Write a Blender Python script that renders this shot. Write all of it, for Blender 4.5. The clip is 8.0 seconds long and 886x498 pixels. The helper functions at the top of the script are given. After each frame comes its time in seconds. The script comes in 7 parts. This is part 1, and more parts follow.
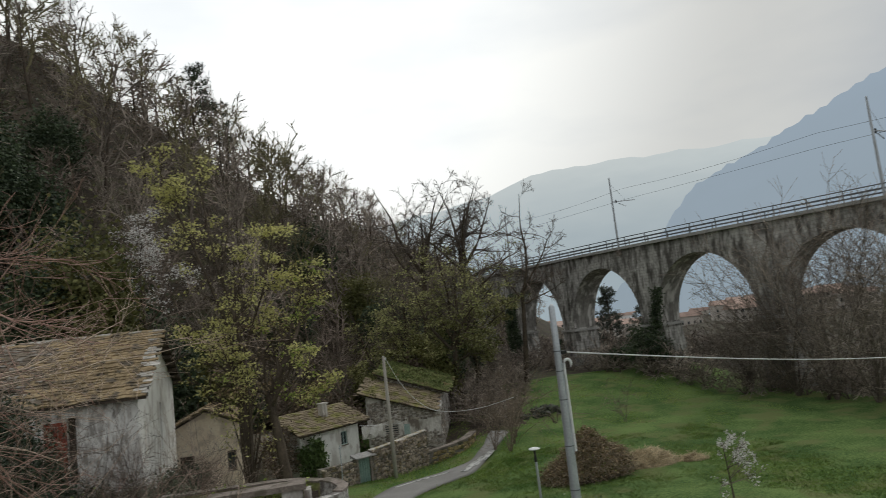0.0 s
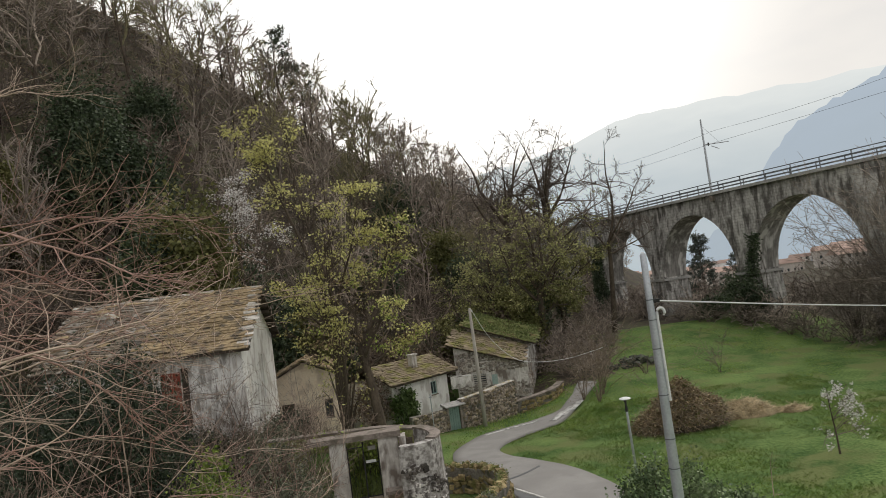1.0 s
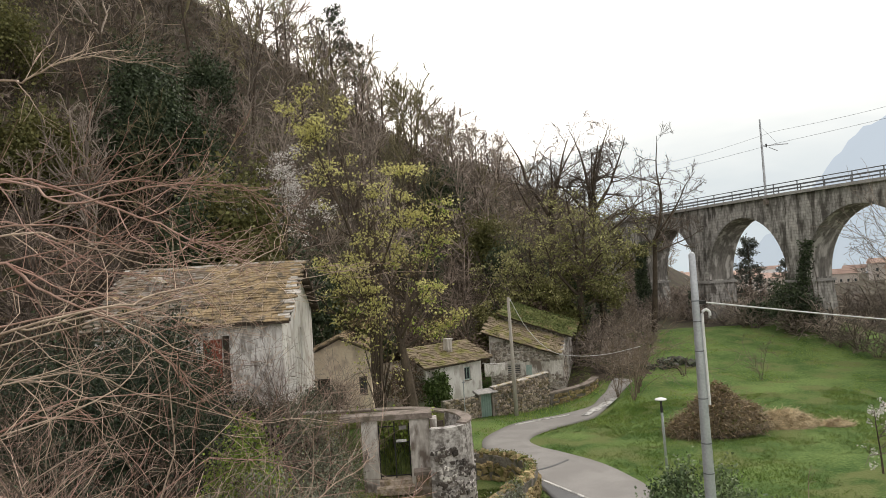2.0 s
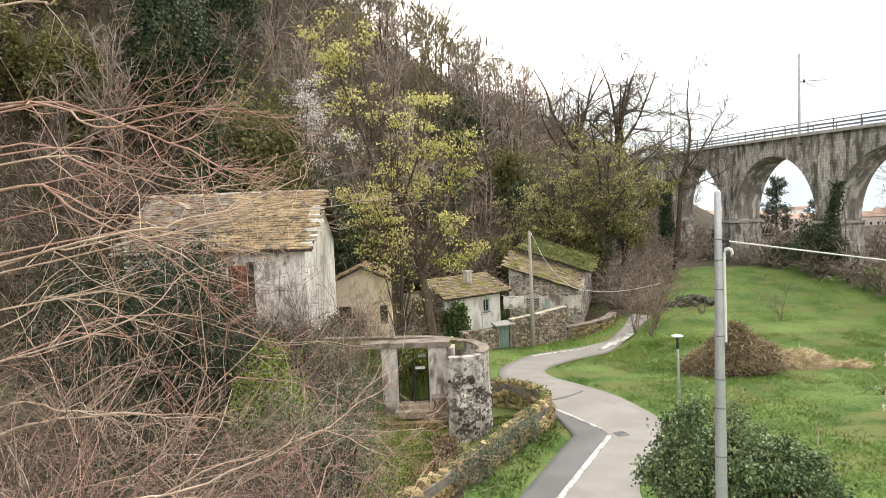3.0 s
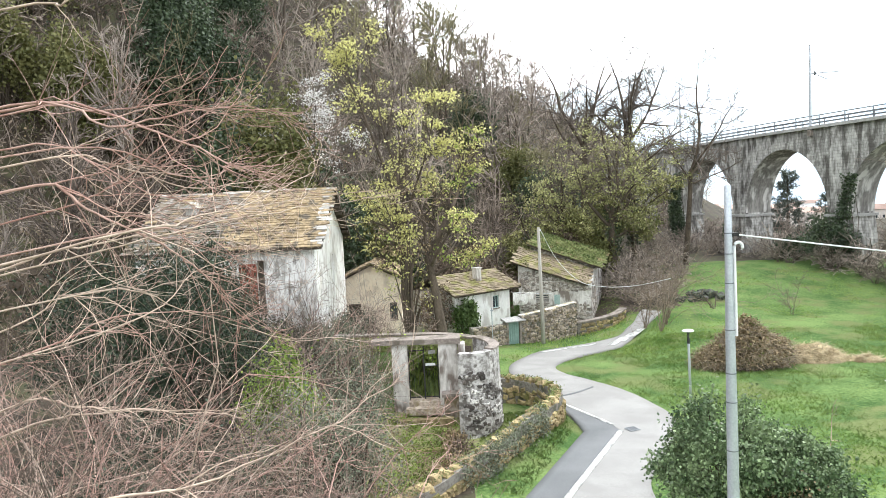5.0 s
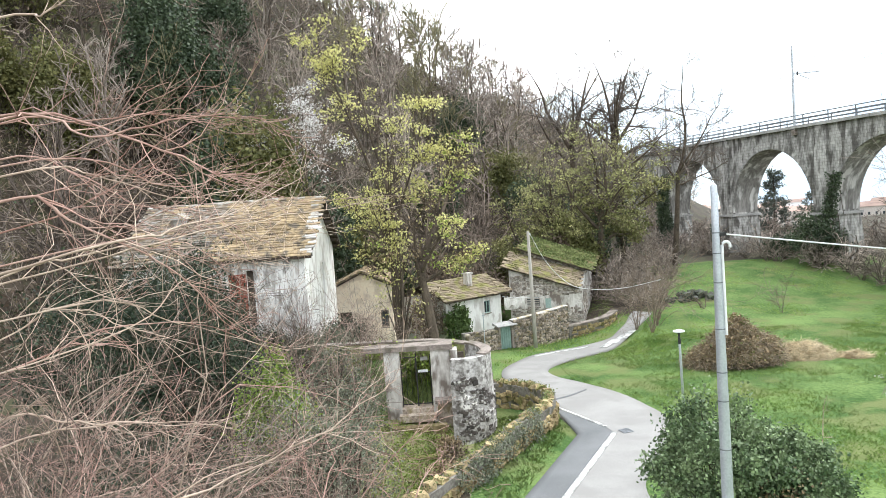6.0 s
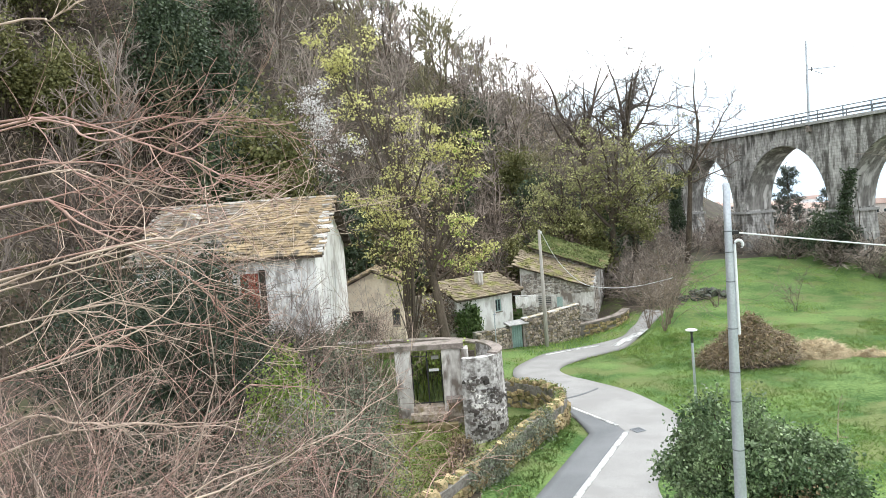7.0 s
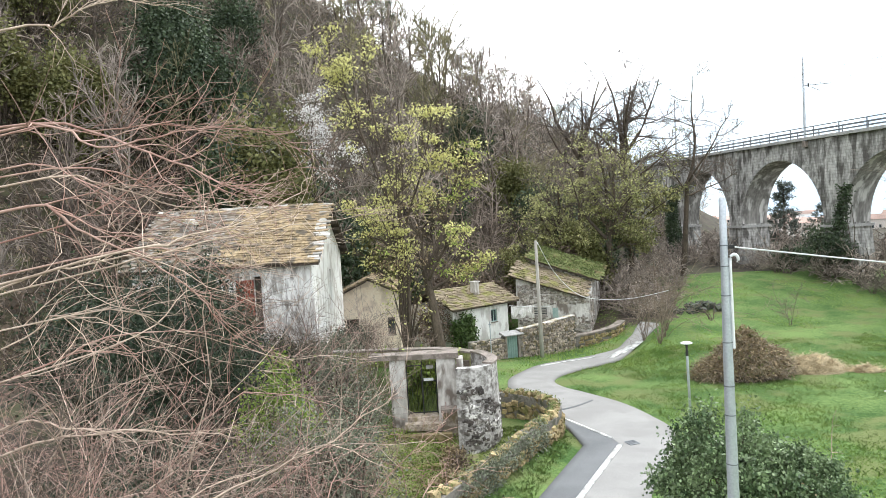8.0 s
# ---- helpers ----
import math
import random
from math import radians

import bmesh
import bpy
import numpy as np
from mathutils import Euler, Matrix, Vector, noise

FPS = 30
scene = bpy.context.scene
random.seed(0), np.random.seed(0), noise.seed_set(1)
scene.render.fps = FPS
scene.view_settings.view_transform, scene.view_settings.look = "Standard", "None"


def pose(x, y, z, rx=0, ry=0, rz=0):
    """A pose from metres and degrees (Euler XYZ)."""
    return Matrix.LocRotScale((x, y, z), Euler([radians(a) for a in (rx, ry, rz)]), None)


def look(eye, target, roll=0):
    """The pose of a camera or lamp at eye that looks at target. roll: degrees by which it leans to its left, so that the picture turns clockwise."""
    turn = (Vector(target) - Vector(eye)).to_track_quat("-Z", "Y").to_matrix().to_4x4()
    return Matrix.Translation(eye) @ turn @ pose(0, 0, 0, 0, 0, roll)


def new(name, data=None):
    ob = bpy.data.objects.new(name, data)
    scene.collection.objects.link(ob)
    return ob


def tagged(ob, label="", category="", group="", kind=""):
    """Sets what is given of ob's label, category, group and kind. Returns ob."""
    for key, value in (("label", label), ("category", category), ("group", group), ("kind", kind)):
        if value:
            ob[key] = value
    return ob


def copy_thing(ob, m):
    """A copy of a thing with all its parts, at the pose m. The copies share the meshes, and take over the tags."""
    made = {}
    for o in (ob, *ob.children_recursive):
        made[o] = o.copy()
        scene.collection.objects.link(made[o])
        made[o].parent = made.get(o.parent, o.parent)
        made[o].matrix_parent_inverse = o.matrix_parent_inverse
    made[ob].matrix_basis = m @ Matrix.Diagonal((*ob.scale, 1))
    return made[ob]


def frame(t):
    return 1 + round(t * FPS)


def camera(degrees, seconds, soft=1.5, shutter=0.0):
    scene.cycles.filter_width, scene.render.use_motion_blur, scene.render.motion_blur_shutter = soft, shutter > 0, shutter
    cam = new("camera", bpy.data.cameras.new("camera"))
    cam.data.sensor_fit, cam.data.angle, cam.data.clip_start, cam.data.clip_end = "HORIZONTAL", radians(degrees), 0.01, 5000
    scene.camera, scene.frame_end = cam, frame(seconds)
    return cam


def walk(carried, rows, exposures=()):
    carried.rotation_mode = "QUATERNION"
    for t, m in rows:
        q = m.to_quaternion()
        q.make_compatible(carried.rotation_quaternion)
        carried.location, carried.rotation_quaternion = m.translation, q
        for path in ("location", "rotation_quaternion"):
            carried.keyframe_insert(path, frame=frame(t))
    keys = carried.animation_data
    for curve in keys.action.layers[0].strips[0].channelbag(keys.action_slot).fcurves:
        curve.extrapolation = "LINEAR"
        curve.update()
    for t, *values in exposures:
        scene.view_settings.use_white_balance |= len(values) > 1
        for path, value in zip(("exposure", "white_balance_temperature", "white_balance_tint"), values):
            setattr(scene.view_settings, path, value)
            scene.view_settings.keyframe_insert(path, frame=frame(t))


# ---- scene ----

# ---------- camera and its walk ----------
def aim(x, y, z, yaw, pitch, roll):
    return pose(x, y, z, 0, 0, yaw) @ pose(0, 0, 0, 90 + pitch) @ pose(0, 0, 0, 0, 0, roll)


cam = camera(68.5, 8.0, soft=0.8, shutter=0.25)
PATH = [
    (0.0, aim(0.084, 0.013, 8.032, -14.09, 6.46, -6.46)),
    (0.5, aim(0.038, 0.031, 8.025, -8.41, 5.44, -7.09)),
    (1.0, aim(0.025, 0.050, 8.010, -6.35, 3.25, -7.46)),
    (1.2, aim(0.023, 0.079, 7.997, -5.15, 3.36, -7.01)),
    (2.3, aim(-0.037, 0.039, 8.002, -1.92, 1.49, -2.70)),
    (2.5, aim(-0.034, 0.013, 7.998, -1.29, 0.64, -2.45)),
    (3.0, aim(-0.040, 0.013, 7.995, -0.44, -3.47, -2.21)),
    (3.5, aim(-0.040, 0.025, 7.984, -0.54, -4.68, -2.58)),
    (4.0, aim(-0.042, 0.021, 7.978, 0.32, -4.86, -2.48)),
    (4.5, aim(-0.039, 0.004, 7.979, 0.65, -4.23, -2.23)),
    (5.0, aim(-0.035, -0.006, 7.984, 0.38, -3.70, -2.78)),
    (5.2, aim(-0.031, -0.009, 7.989, -0.27, -3.43, -3.59)),
    (6.3, aim(-0.002, 0.018, 7.965, -0.43, -3.19, -4.04)),
    (6.5, aim(0.009, 0.034, 7.995, 0.26, -3.75, -4.10)),
    (7.0, aim(0.003, 0.016, 7.988, 0.50, -3.27, -4.19)),
    (7.5, aim(0.014, 0.024, 7.998, 0.32, -2.70, -3.64)),
    (8.0, aim(0.001, -0.000, 8.001, 0.14, -2.49, -3.31)),
]
EXPOSURES = [(0.0, -1.1, 6650, 7), (0.5, -1.25, 6650, 9), (1.0, -0.63, 7000, 11), (1.2, -0.48, 7100, 12), (2.3, -0.12, 7300, 13), (2.5, -0.04, 7350, 13), (3.0, 0.58, 7350, 12), (3.5, 0.86, 7000, 9), (4.5, 1.02, 6350, 8), (6.5, 0.89, 6300, 8), (8.0, 0.82, 6300, 8)]
walk(cam, PATH, EXPOSURES)

# ---------- sky and sun (overcast) ----------
world = bpy.data.worlds.new("overcast_sky")
scene.world = world
world.use_nodes = True
wn, wl = world.node_tree.nodes, world.node_tree.links
sky = wn.new("ShaderNodeTexSky")
sky.sky_type, sky.sun_disc = "NISHITA", False
sky.sun_elevation, sky.sun_rotation = radians(50), radians(55)
cloud_noise, cloud_ramp = wn.new("ShaderNodeTexNoise"), wn.new("ShaderNodeValToRGB")
wcoord, wmap = wn.new("ShaderNodeTexCoord"), wn.new("ShaderNodeMapping")
wmap.inputs["Scale"].default_value = (1.0, 1.0, 3.0)
cloud_noise.inputs["Scale"].default_value, cloud_noise.inputs["Detail"].default_value = 1.6, 5
cloud_ramp.color_ramp.elements[0].color, cloud_ramp.color_ramp.elements[0].position = (0.72, 0.76, 0.82, 1), 0.34
cloud_ramp.color_ramp.elements[1].color, cloud_ramp.color_ramp.elements[1].position = (1.0, 1.0, 0.99, 1), 0.62
wmix = wn.new("ShaderNodeMix")
wmix.data_type, wmix.inputs[0].default_value = "RGBA", 0.93
skygain = wn.new("ShaderNodeMix")
skygain.data_type, skygain.blend_type, skygain.inputs[0].default_value = "RGBA", "MULTIPLY", 1.0
skygain.inputs[7].default_value = (0.12, 0.12, 0.12, 1)
wl.new(sky.outputs[0], skygain.inputs[6])
wl.new(wcoord.outputs["Generated"], wmap.inputs[0])
wl.new(wmap.outputs[0], cloud_noise.inputs["Vector"])
wl.new(cloud_noise.outputs[0], cloud_ramp.inputs[0])
wl.new(skygain.outputs[2], wmix.inputs[6])
wl.new(cloud_ramp.outputs[0], wmix.inputs[7])
# the sun stands behind thin cloud ahead of the valley: a broad glow there, and the overcast brightens towards the zenith
glow_dot, glow_range = wn.new("ShaderNodeVectorMath"), wn.new("ShaderNodeMapRange")
glow_dot.operation = "DOT_PRODUCT"
glow_dot.inputs[1].default_value = (-0.1, 0.86, 0.5)
glow_range.interpolation_type = "SMOOTHSTEP"
glow_range.inputs[1].default_value, glow_range.inputs[2].default_value = 0.7, 0.985
glow_range.inputs[3].default_value, glow_range.inputs[4].default_value = 1.35, 2.6
top_sep, top_range, sky_sum = wn.new("ShaderNodeSeparateXYZ"), wn.new("ShaderNodeMapRange"), wn.new("ShaderNodeMath")
top_range.interpolation_type = "SMOOTHSTEP"
top_range.inputs[1].default_value, top_range.inputs[2].default_value = 0.5, 0.95
top_range.inputs[3].default_value, top_range.inputs[4].default_value = 0.0, 0.2
wl.new(wcoord.outputs["Generated"], glow_dot.inputs[0])
wl.new(glow_dot.outputs["Value"], glow_range.inputs[0])
wl.new(wcoord.outputs["Generated"], top_sep.inputs[0])
wl.new(top_sep.outputs[2], top_range.inputs[0])
wl.new(glow_range.outputs[0], sky_sum.inputs[0])
wl.new(top_range.outputs[0], sky_sum.inputs[1])
wl.new(wmix.outputs[2], wn["Background"].inputs[0])
wl.new(sky_sum.outputs[0], wn["Background"].inputs[1])
sun_data = bpy.data.lights.new("sun", "SUN")
sun_data.energy, sun_data.angle, sun_data.color = 0.95, radians(30), (1.0, 0.96, 0.9)
sun = new("sun", sun_data)
sun.matrix_world = look((32, 22, 46), (0, 0, 0))


# ---------- materials ----------
def mat(name, a, b, c=None, scale=1.0, fine=12.0, rough=0.85, bump=0.3, dist=0.03, metal=0.0, island=0.0, obj=0.0,
        stretch=(1, 1, 1), lucent=0.0, mid=0.5, width=0.2, coord="Object"):
    """Two noises, broad and fine, blend the colours a, b (and stains of c); island, obj: spread of brightness per piece."""
    m = bpy.data.materials.new(name)
    m.use_nodes = True
    n, l = m.node_tree.nodes, m.node_tree.links
    bs = n["Principled BSDF"]
    tc, mp = n.new("ShaderNodeNewGeometry" if coord == "Position" else "ShaderNodeTexCoord"), n.new("ShaderNodeMapping")
    mp.inputs["Scale"].default_value = stretch
    l.new(tc.outputs[coord], mp.inputs[0])
    broad, small = n.new("ShaderNodeTexNoise"), n.new("ShaderNodeTexNoise")
    broad.inputs["Scale"].default_value, broad.inputs["Detail"].default_value = scale, 4
    small.inputs["Scale"].default_value, small.inputs["Detail"].default_value = fine, 5
    for q in (broad, small):
        l.new(mp.outputs[0], q.inputs["Vector"])
    add = n.new("ShaderNodeMath")
    add.operation = "MULTIPLY_ADD"
    add.inputs[1].default_value, add.inputs[2].default_value = 0.5, 0.25
    half = n.new("ShaderNodeMath")
    half.operation = "MULTIPLY_ADD"
    half.inputs[1].default_value = 0.5
    l.new(small.outputs[0], half.inputs[0])
    half2 = n.new("ShaderNodeMath")
    half2.operation = "MULTIPLY"
    half2.inputs[1].default_value = 0.5
    l.new(broad.outputs[0], half2.inputs[0])
    l.new(half2.outputs[0], half.inputs[2])
    ramp = n.new("ShaderNodeValToRGB")
    e = ramp.color_ramp.elements
    e[0].position, e[1].position = mid - width / 2, mid + width / 2
    e[0].color, e[1].color = (*a, 1), (*b, 1)
    l.new(half.outputs[0], ramp.inputs[0])
    colour = ramp.outputs[0]
    if c is not None:
        st, sr, mx = n.new("ShaderNodeTexNoise"), n.new("ShaderNodeValToRGB"), n.new("ShaderNodeMix")
        st.inputs["Scale"].default_value, st.inputs["Detail"].default_value = scale * 1.7, 6
        off = n.new("ShaderNodeMapping")
        off.inputs["Location"].default_value = (13.7, 5.1, 2.9)
        l.new(mp.outputs[0], off.inputs[0])
        l.new(off.outputs[0], st.inputs["Vector"])
        sr.color_ramp.elements[0].position, sr.color_ramp.elements[1].position = 0.5, 0.62
        l.new(st.outputs[0], sr.inputs[0])
        mx.data_type = "RGBA"
        mx.inputs[7].default_value = (*c, 1)
        l.new(sr.outputs[0], mx.inputs[0])
        l.new(colour, mx.inputs[6])
        colour = mx.outputs[2]
    for spread, kind in ((island, "Geometry"), (obj, "Object")):
        if not spread:
            continue
        src = n.new("ShaderNodeNewGeometry" if kind == "Geometry" else "ShaderNodeObjectInfo")
        out = src.outputs["Random Per Island" if kind == "Geometry" else "Random"]
        mr, hs = n.new("ShaderNodeMapRange"), n.new("ShaderNodeHueSaturation")
        mr.inputs["To Min"].default_value, mr.inputs["To Max"].default_value = 1 - spread, 1 + spread
        l.new(out, mr.inputs[0])
        l.new(mr.outputs[0], hs.inputs["Value"])
        l.new(colour, hs.inputs["Color"])
        colour = hs.outputs[0]
    l.new(colour, bs.inputs["Base Color"])
    bs.inputs["Roughness"].default_value, bs.inputs["Metallic"].default_value = rough, metal
    bs.inputs["Specular IOR Level"].default_value = 0.3
    if bump:
        bp = n.new("ShaderNodeBump")
        bp.inputs["Strength"].default_value, bp.inputs["Distance"].default_value = bump, dist
        l.new(half.outputs[0], bp.inputs["Height"])
        l.new(bp.outputs[0], bs.inputs["Normal"])
    if lucent:
        tr, ms = n.new("ShaderNodeBsdfTranslucent"), n.new("ShaderNodeMixShader")
        ms.inputs[0].default_value = lucent
        l.new(colour, tr.inputs[0])
        l.new(bs.outputs[0], ms.inputs[1])
        l.new(tr.outputs[0], ms.inputs[2])
        l.new(ms.outputs[0], n["Material Output"].inputs[0])
    return m


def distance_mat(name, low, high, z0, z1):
    """A far mountain as a plain glowing backdrop: haze is painted into its colour, paler with height into the cloud."""
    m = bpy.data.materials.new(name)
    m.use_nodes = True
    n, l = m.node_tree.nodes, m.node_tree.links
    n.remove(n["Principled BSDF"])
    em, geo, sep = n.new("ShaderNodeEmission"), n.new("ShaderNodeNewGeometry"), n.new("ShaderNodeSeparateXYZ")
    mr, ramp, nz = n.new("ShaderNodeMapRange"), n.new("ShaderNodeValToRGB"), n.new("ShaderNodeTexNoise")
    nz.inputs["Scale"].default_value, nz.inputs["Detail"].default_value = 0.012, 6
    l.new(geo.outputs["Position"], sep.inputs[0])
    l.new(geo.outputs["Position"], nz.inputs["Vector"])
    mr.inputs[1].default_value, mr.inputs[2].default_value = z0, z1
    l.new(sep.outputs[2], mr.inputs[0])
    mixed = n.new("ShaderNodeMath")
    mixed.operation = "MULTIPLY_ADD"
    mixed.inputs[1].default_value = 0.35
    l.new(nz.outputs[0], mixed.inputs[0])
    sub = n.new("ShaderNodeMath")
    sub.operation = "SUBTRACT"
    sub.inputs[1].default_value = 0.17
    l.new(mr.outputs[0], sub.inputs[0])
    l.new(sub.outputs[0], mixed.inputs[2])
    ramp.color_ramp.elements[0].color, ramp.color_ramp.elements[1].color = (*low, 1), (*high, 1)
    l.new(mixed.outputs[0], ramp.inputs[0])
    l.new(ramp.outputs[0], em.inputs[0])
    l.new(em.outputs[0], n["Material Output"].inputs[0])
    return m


M_SOIL = mat("leaf_litter", (0.03, 0.024, 0.018), (0.085, 0.066, 0.048), (0.07, 0.07, 0.035), 0.35, 6, 0.95, 0.6, 0.08)
M_ROAD = mat("asphalt", (0.25, 0.243, 0.234), (0.325, 0.316, 0.305), (0.26, 0.252, 0.242), 0.5, 30, 0.9, 0.2, 0.01)
M_ROAD_DARK = mat("new_asphalt", (0.125, 0.13, 0.134), (0.185, 0.19, 0.194), None, 0.6, 40, 0.9, 0.2, 0.01)
M_PAINT = mat("road_paint", (0.52, 0.52, 0.5), (0.7, 0.7, 0.68), (0.3, 0.3, 0.29), 2, 25, 0.8, 0.1, 0.01)
M_PLASTER = mat("weathered_white_plaster", (0.8, 0.785, 0.76), (0.92, 0.905, 0.88), (0.6, 0.56, 0.53), 1.3, 8, 0.9, 0.35, 0.03, stretch=(1, 1, 0.45))
M_PLASTER_GREY = mat("stained_grey_plaster", (0.48, 0.45, 0.415), (0.76, 0.735, 0.7), (0.22, 0.185, 0.16), 1.3, 8, 0.92, 0.4, 0.03, stretch=(1, 1, 0.4))
M_PLASTER_STREAK = mat("rain_streaked_plaster", (0.52, 0.495, 0.47), (0.88, 0.865, 0.845), (0.36, 0.335, 0.31), 2.2, 10, 0.92, 0.45, 0.03, stretch=(1, 1, 0.4), mid=0.47, width=0.12)
M_PEACH = mat("faded_peach_plaster", (0.84, 0.7, 0.56), (0.94, 0.83, 0.69), (0.66, 0.55, 0.45), 1.0, 8, 0.92, 0.35, 0.03)
M_SLAB = mat("mossy_stone_slab", (0.205, 0.152, 0.088), (0.38, 0.29, 0.175), (0.12, 0.1, 0.075), 1.2, 9, 0.95, 0.6, 0.03, obj=0.22, island=0.1, coord="Position")
M_SLAB_WORN = mat("weathered_brown_slab", (0.095, 0.076, 0.058), (0.2, 0.163, 0.125), (0.26, 0.24, 0.215), 1.5, 9, 0.95, 0.6, 0.03, obj=0.35, coord="Position")
M_SLAB_GREY = mat("grey_stone_slab", (0.3, 0.28, 0.25), (0.52, 0.5, 0.47), (0.28, 0.23, 0.13), 1.5, 9, 0.95, 0.6, 0.03, obj=0.3)
M_MOSS_ROOF = mat("mossy_roof", (0.16, 0.125, 0.085), (0.29, 0.238, 0.165), (0.2, 0.19, 0.07), 0.8, 8, 0.97, 0.7, 0.05, obj=0.22, coord="Position")
M_GREEN_ROOF = mat("green_moss_roof", (0.13, 0.15, 0.055), (0.2, 0.22, 0.085), (0.2, 0.16, 0.08), 0.7, 8, 0.97, 0.8, 0.06, obj=0.2, coord="Position")
M_TIMBER = mat("dark_weathered_timber", (0.05, 0.04, 0.032), (0.12, 0.095, 0.075), None, 2, 20, 0.9, 0.4, 0.01)
M_POLE_WOOD = mat("grey_wood_pole", (0.36, 0.335, 0.3), (0.52, 0.49, 0.45), None, 2, 20, 0.9, 0.3, 0.01, stretch=(1, 1, 0.1))
M_RUBBLE = mat("rubble_stone", (0.16, 0.137, 0.117), (0.42, 0.375, 0.325), (0.45, 0.42, 0.38), 2.2, 10, 0.93, 0.5, 0.03, obj=0.35, island=0.35, coord="Position")
M_RUBBLE_MOSS = mat("mossy_rubble_stone", (0.19, 0.143, 0.075), (0.42, 0.33, 0.185), (0.17, 0.16, 0.06), 1.6, 10, 0.95, 0.6, 0.03, obj=0.35, island=0.35, coord="Position")
M_RUBBLE_DARK = mat("dark_mossy_stone", (0.05, 0.052, 0.05), (0.14, 0.14, 0.13), (0.08, 0.1, 0.05), 2.2, 10, 0.93, 0.5, 0.03, obj=0.35)
M_RENDER = mat("lime_render", (0.24, 0.225, 0.21), (0.6, 0.58, 0.56), (0.16, 0.145, 0.135), 2.4, 11, 0.95, 0.6, 0.03)
M_MORTAR = mat("old_mortar", (0.14, 0.125, 0.11), (0.27, 0.25, 0.225), (0.1, 0.1, 0.07), 2, 14, 0.95, 0.6, 0.03)
M_CONCRETE = mat("grey_concrete", (0.2, 0.168, 0.148), (0.33, 0.285, 0.252), (0.16, 0.14, 0.112), 1.5, 14, 0.93, 0.4, 0.02)
M_RUBBLE_SPECK = mat("limewashed_rubble_stone", (0.09, 0.08, 0.073), (0.66, 0.64, 0.61), (0.11, 0.095, 0.085), 1.6, 9, 0.93, 0.5, 0.03, obj=0.45, mid=0.53, width=0.08, coord="Position")
M_RUBBLE_BROWN = mat("brown_rubble_stone", (0.19, 0.152, 0.12), (0.45, 0.385, 0.32), (0.22, 0.18, 0.11), 2.2, 10, 0.93, 0.5, 0.03, obj=0.4, coord="Position")
M_OVERGROWN = mat("mossy_overgrown_render", (0.17, 0.2, 0.07), (0.35, 0.37, 0.16), (0.25, 0.21, 0.13), 1.5, 10, 0.95, 0.6, 0.03)
M_VIADUCT = mat("viaduct_masonry", (0.22, 0.212, 0.2), (0.6, 0.585, 0.56), (0.13, 0.122, 0.112), 0.9, 5.0, 0.93, 0.6, 0.06, stretch=(1, 1, 0.3), obj=0.08)
def add_ashlar(m, wide, tall, strength):
    """Courses of blocks with darker joints and a spread of tones, laid along y and z."""
    n, l = m.node_tree.nodes, m.node_tree.links
    bs = n["Principled BSDF"]
    src = bs.inputs["Base Color"].links[0].from_socket
    tc, sep, com, br, mx = n.new("ShaderNodeTexCoord"), n.new("ShaderNodeSeparateXYZ"), n.new("ShaderNodeCombineXYZ"), n.new("ShaderNodeTexBrick"), n.new("ShaderNodeMix")
    l.new(tc.outputs["Object"], sep.inputs[0])
    l.new(sep.outputs[1], com.inputs[0])
    l.new(sep.outputs[2], com.inputs[1])
    l.new(com.outputs[0], br.inputs["Vector"])
    br.inputs["Scale"].default_value, br.inputs["Brick Width"].default_value, br.inputs["Row Height"].default_value = 1.0, wide, tall
    br.inputs["Mortar Size"].default_value, br.inputs["Mortar Smooth"].default_value = 0.03, 0.3
    br.inputs["Color1"].default_value, br.inputs["Color2"].default_value, br.inputs["Mortar"].default_value = (1.15, 1.15, 1.14, 1), (0.68, 0.68, 0.67, 1), (0.5, 0.49, 0.47, 1)
    mx.data_type, mx.blend_type, mx.inputs[0].default_value = "RGBA", "MULTIPLY", strength
    l.new(src, mx.inputs[6])
    l.new(br.outputs["Color"], mx.inputs[7])
    l.new(mx.outputs[2], bs.inputs["Base Color"])


add_ashlar(M_VIADUCT, 0.58, 0.29, 0.5)
# darker than the face: shade under the arches put into the colour, plus lime streaks
M_SOFFIT = mat("shaded_soffit_masonry", (0.17, 0.162, 0.152), (0.34, 0.325, 0.305), (0.62, 0.605, 0.58), 0.9, 5, 0.93, 0.5, 0.05, stretch=(1, 1, 0.3))
M_COPING = mat("pale_stone_coping", (0.3, 0.295, 0.285), (0.46, 0.45, 0.435), None, 0.8, 8, 0.9, 0.3, 0.02)
M_STEEL = mat("galvanised_steel", (0.43, 0.46, 0.5), (0.55, 0.58, 0.62), None, 2.5, 30, 0.5, 0.05, 0.005, metal=0.55)
M_STEEL_RAIL = mat("painted_rail_steel", (0.14, 0.15, 0.165), (0.24, 0.255, 0.27), None, 2.5, 30, 0.6, 0.05, 0.005, metal=0.3)
M_WHITE_PIPE = mat("white_plastic_pipe", (0.72, 0.73, 0.74), (0.82, 0.83, 0.84), None, 2, 20, 0.45, 0)
M_DARK = mat("dark_metal", (0.02, 0.02, 0.02), (0.05, 0.05, 0.05), None, 4, 20, 0.6, 0.1, 0.01)
M_LAMP = mat("white_lamp_shade", (0.72, 0.74, 0.74), (0.85, 0.86, 0.86), None, 3, 12, 0.4, 0)
M_RED = mat("faded_red_paint", (0.24, 0.055, 0.035), (0.36, 0.1, 0.065), (0.16, 0.06, 0.05), 2, 10, 0.85, 0.2, 0.01)
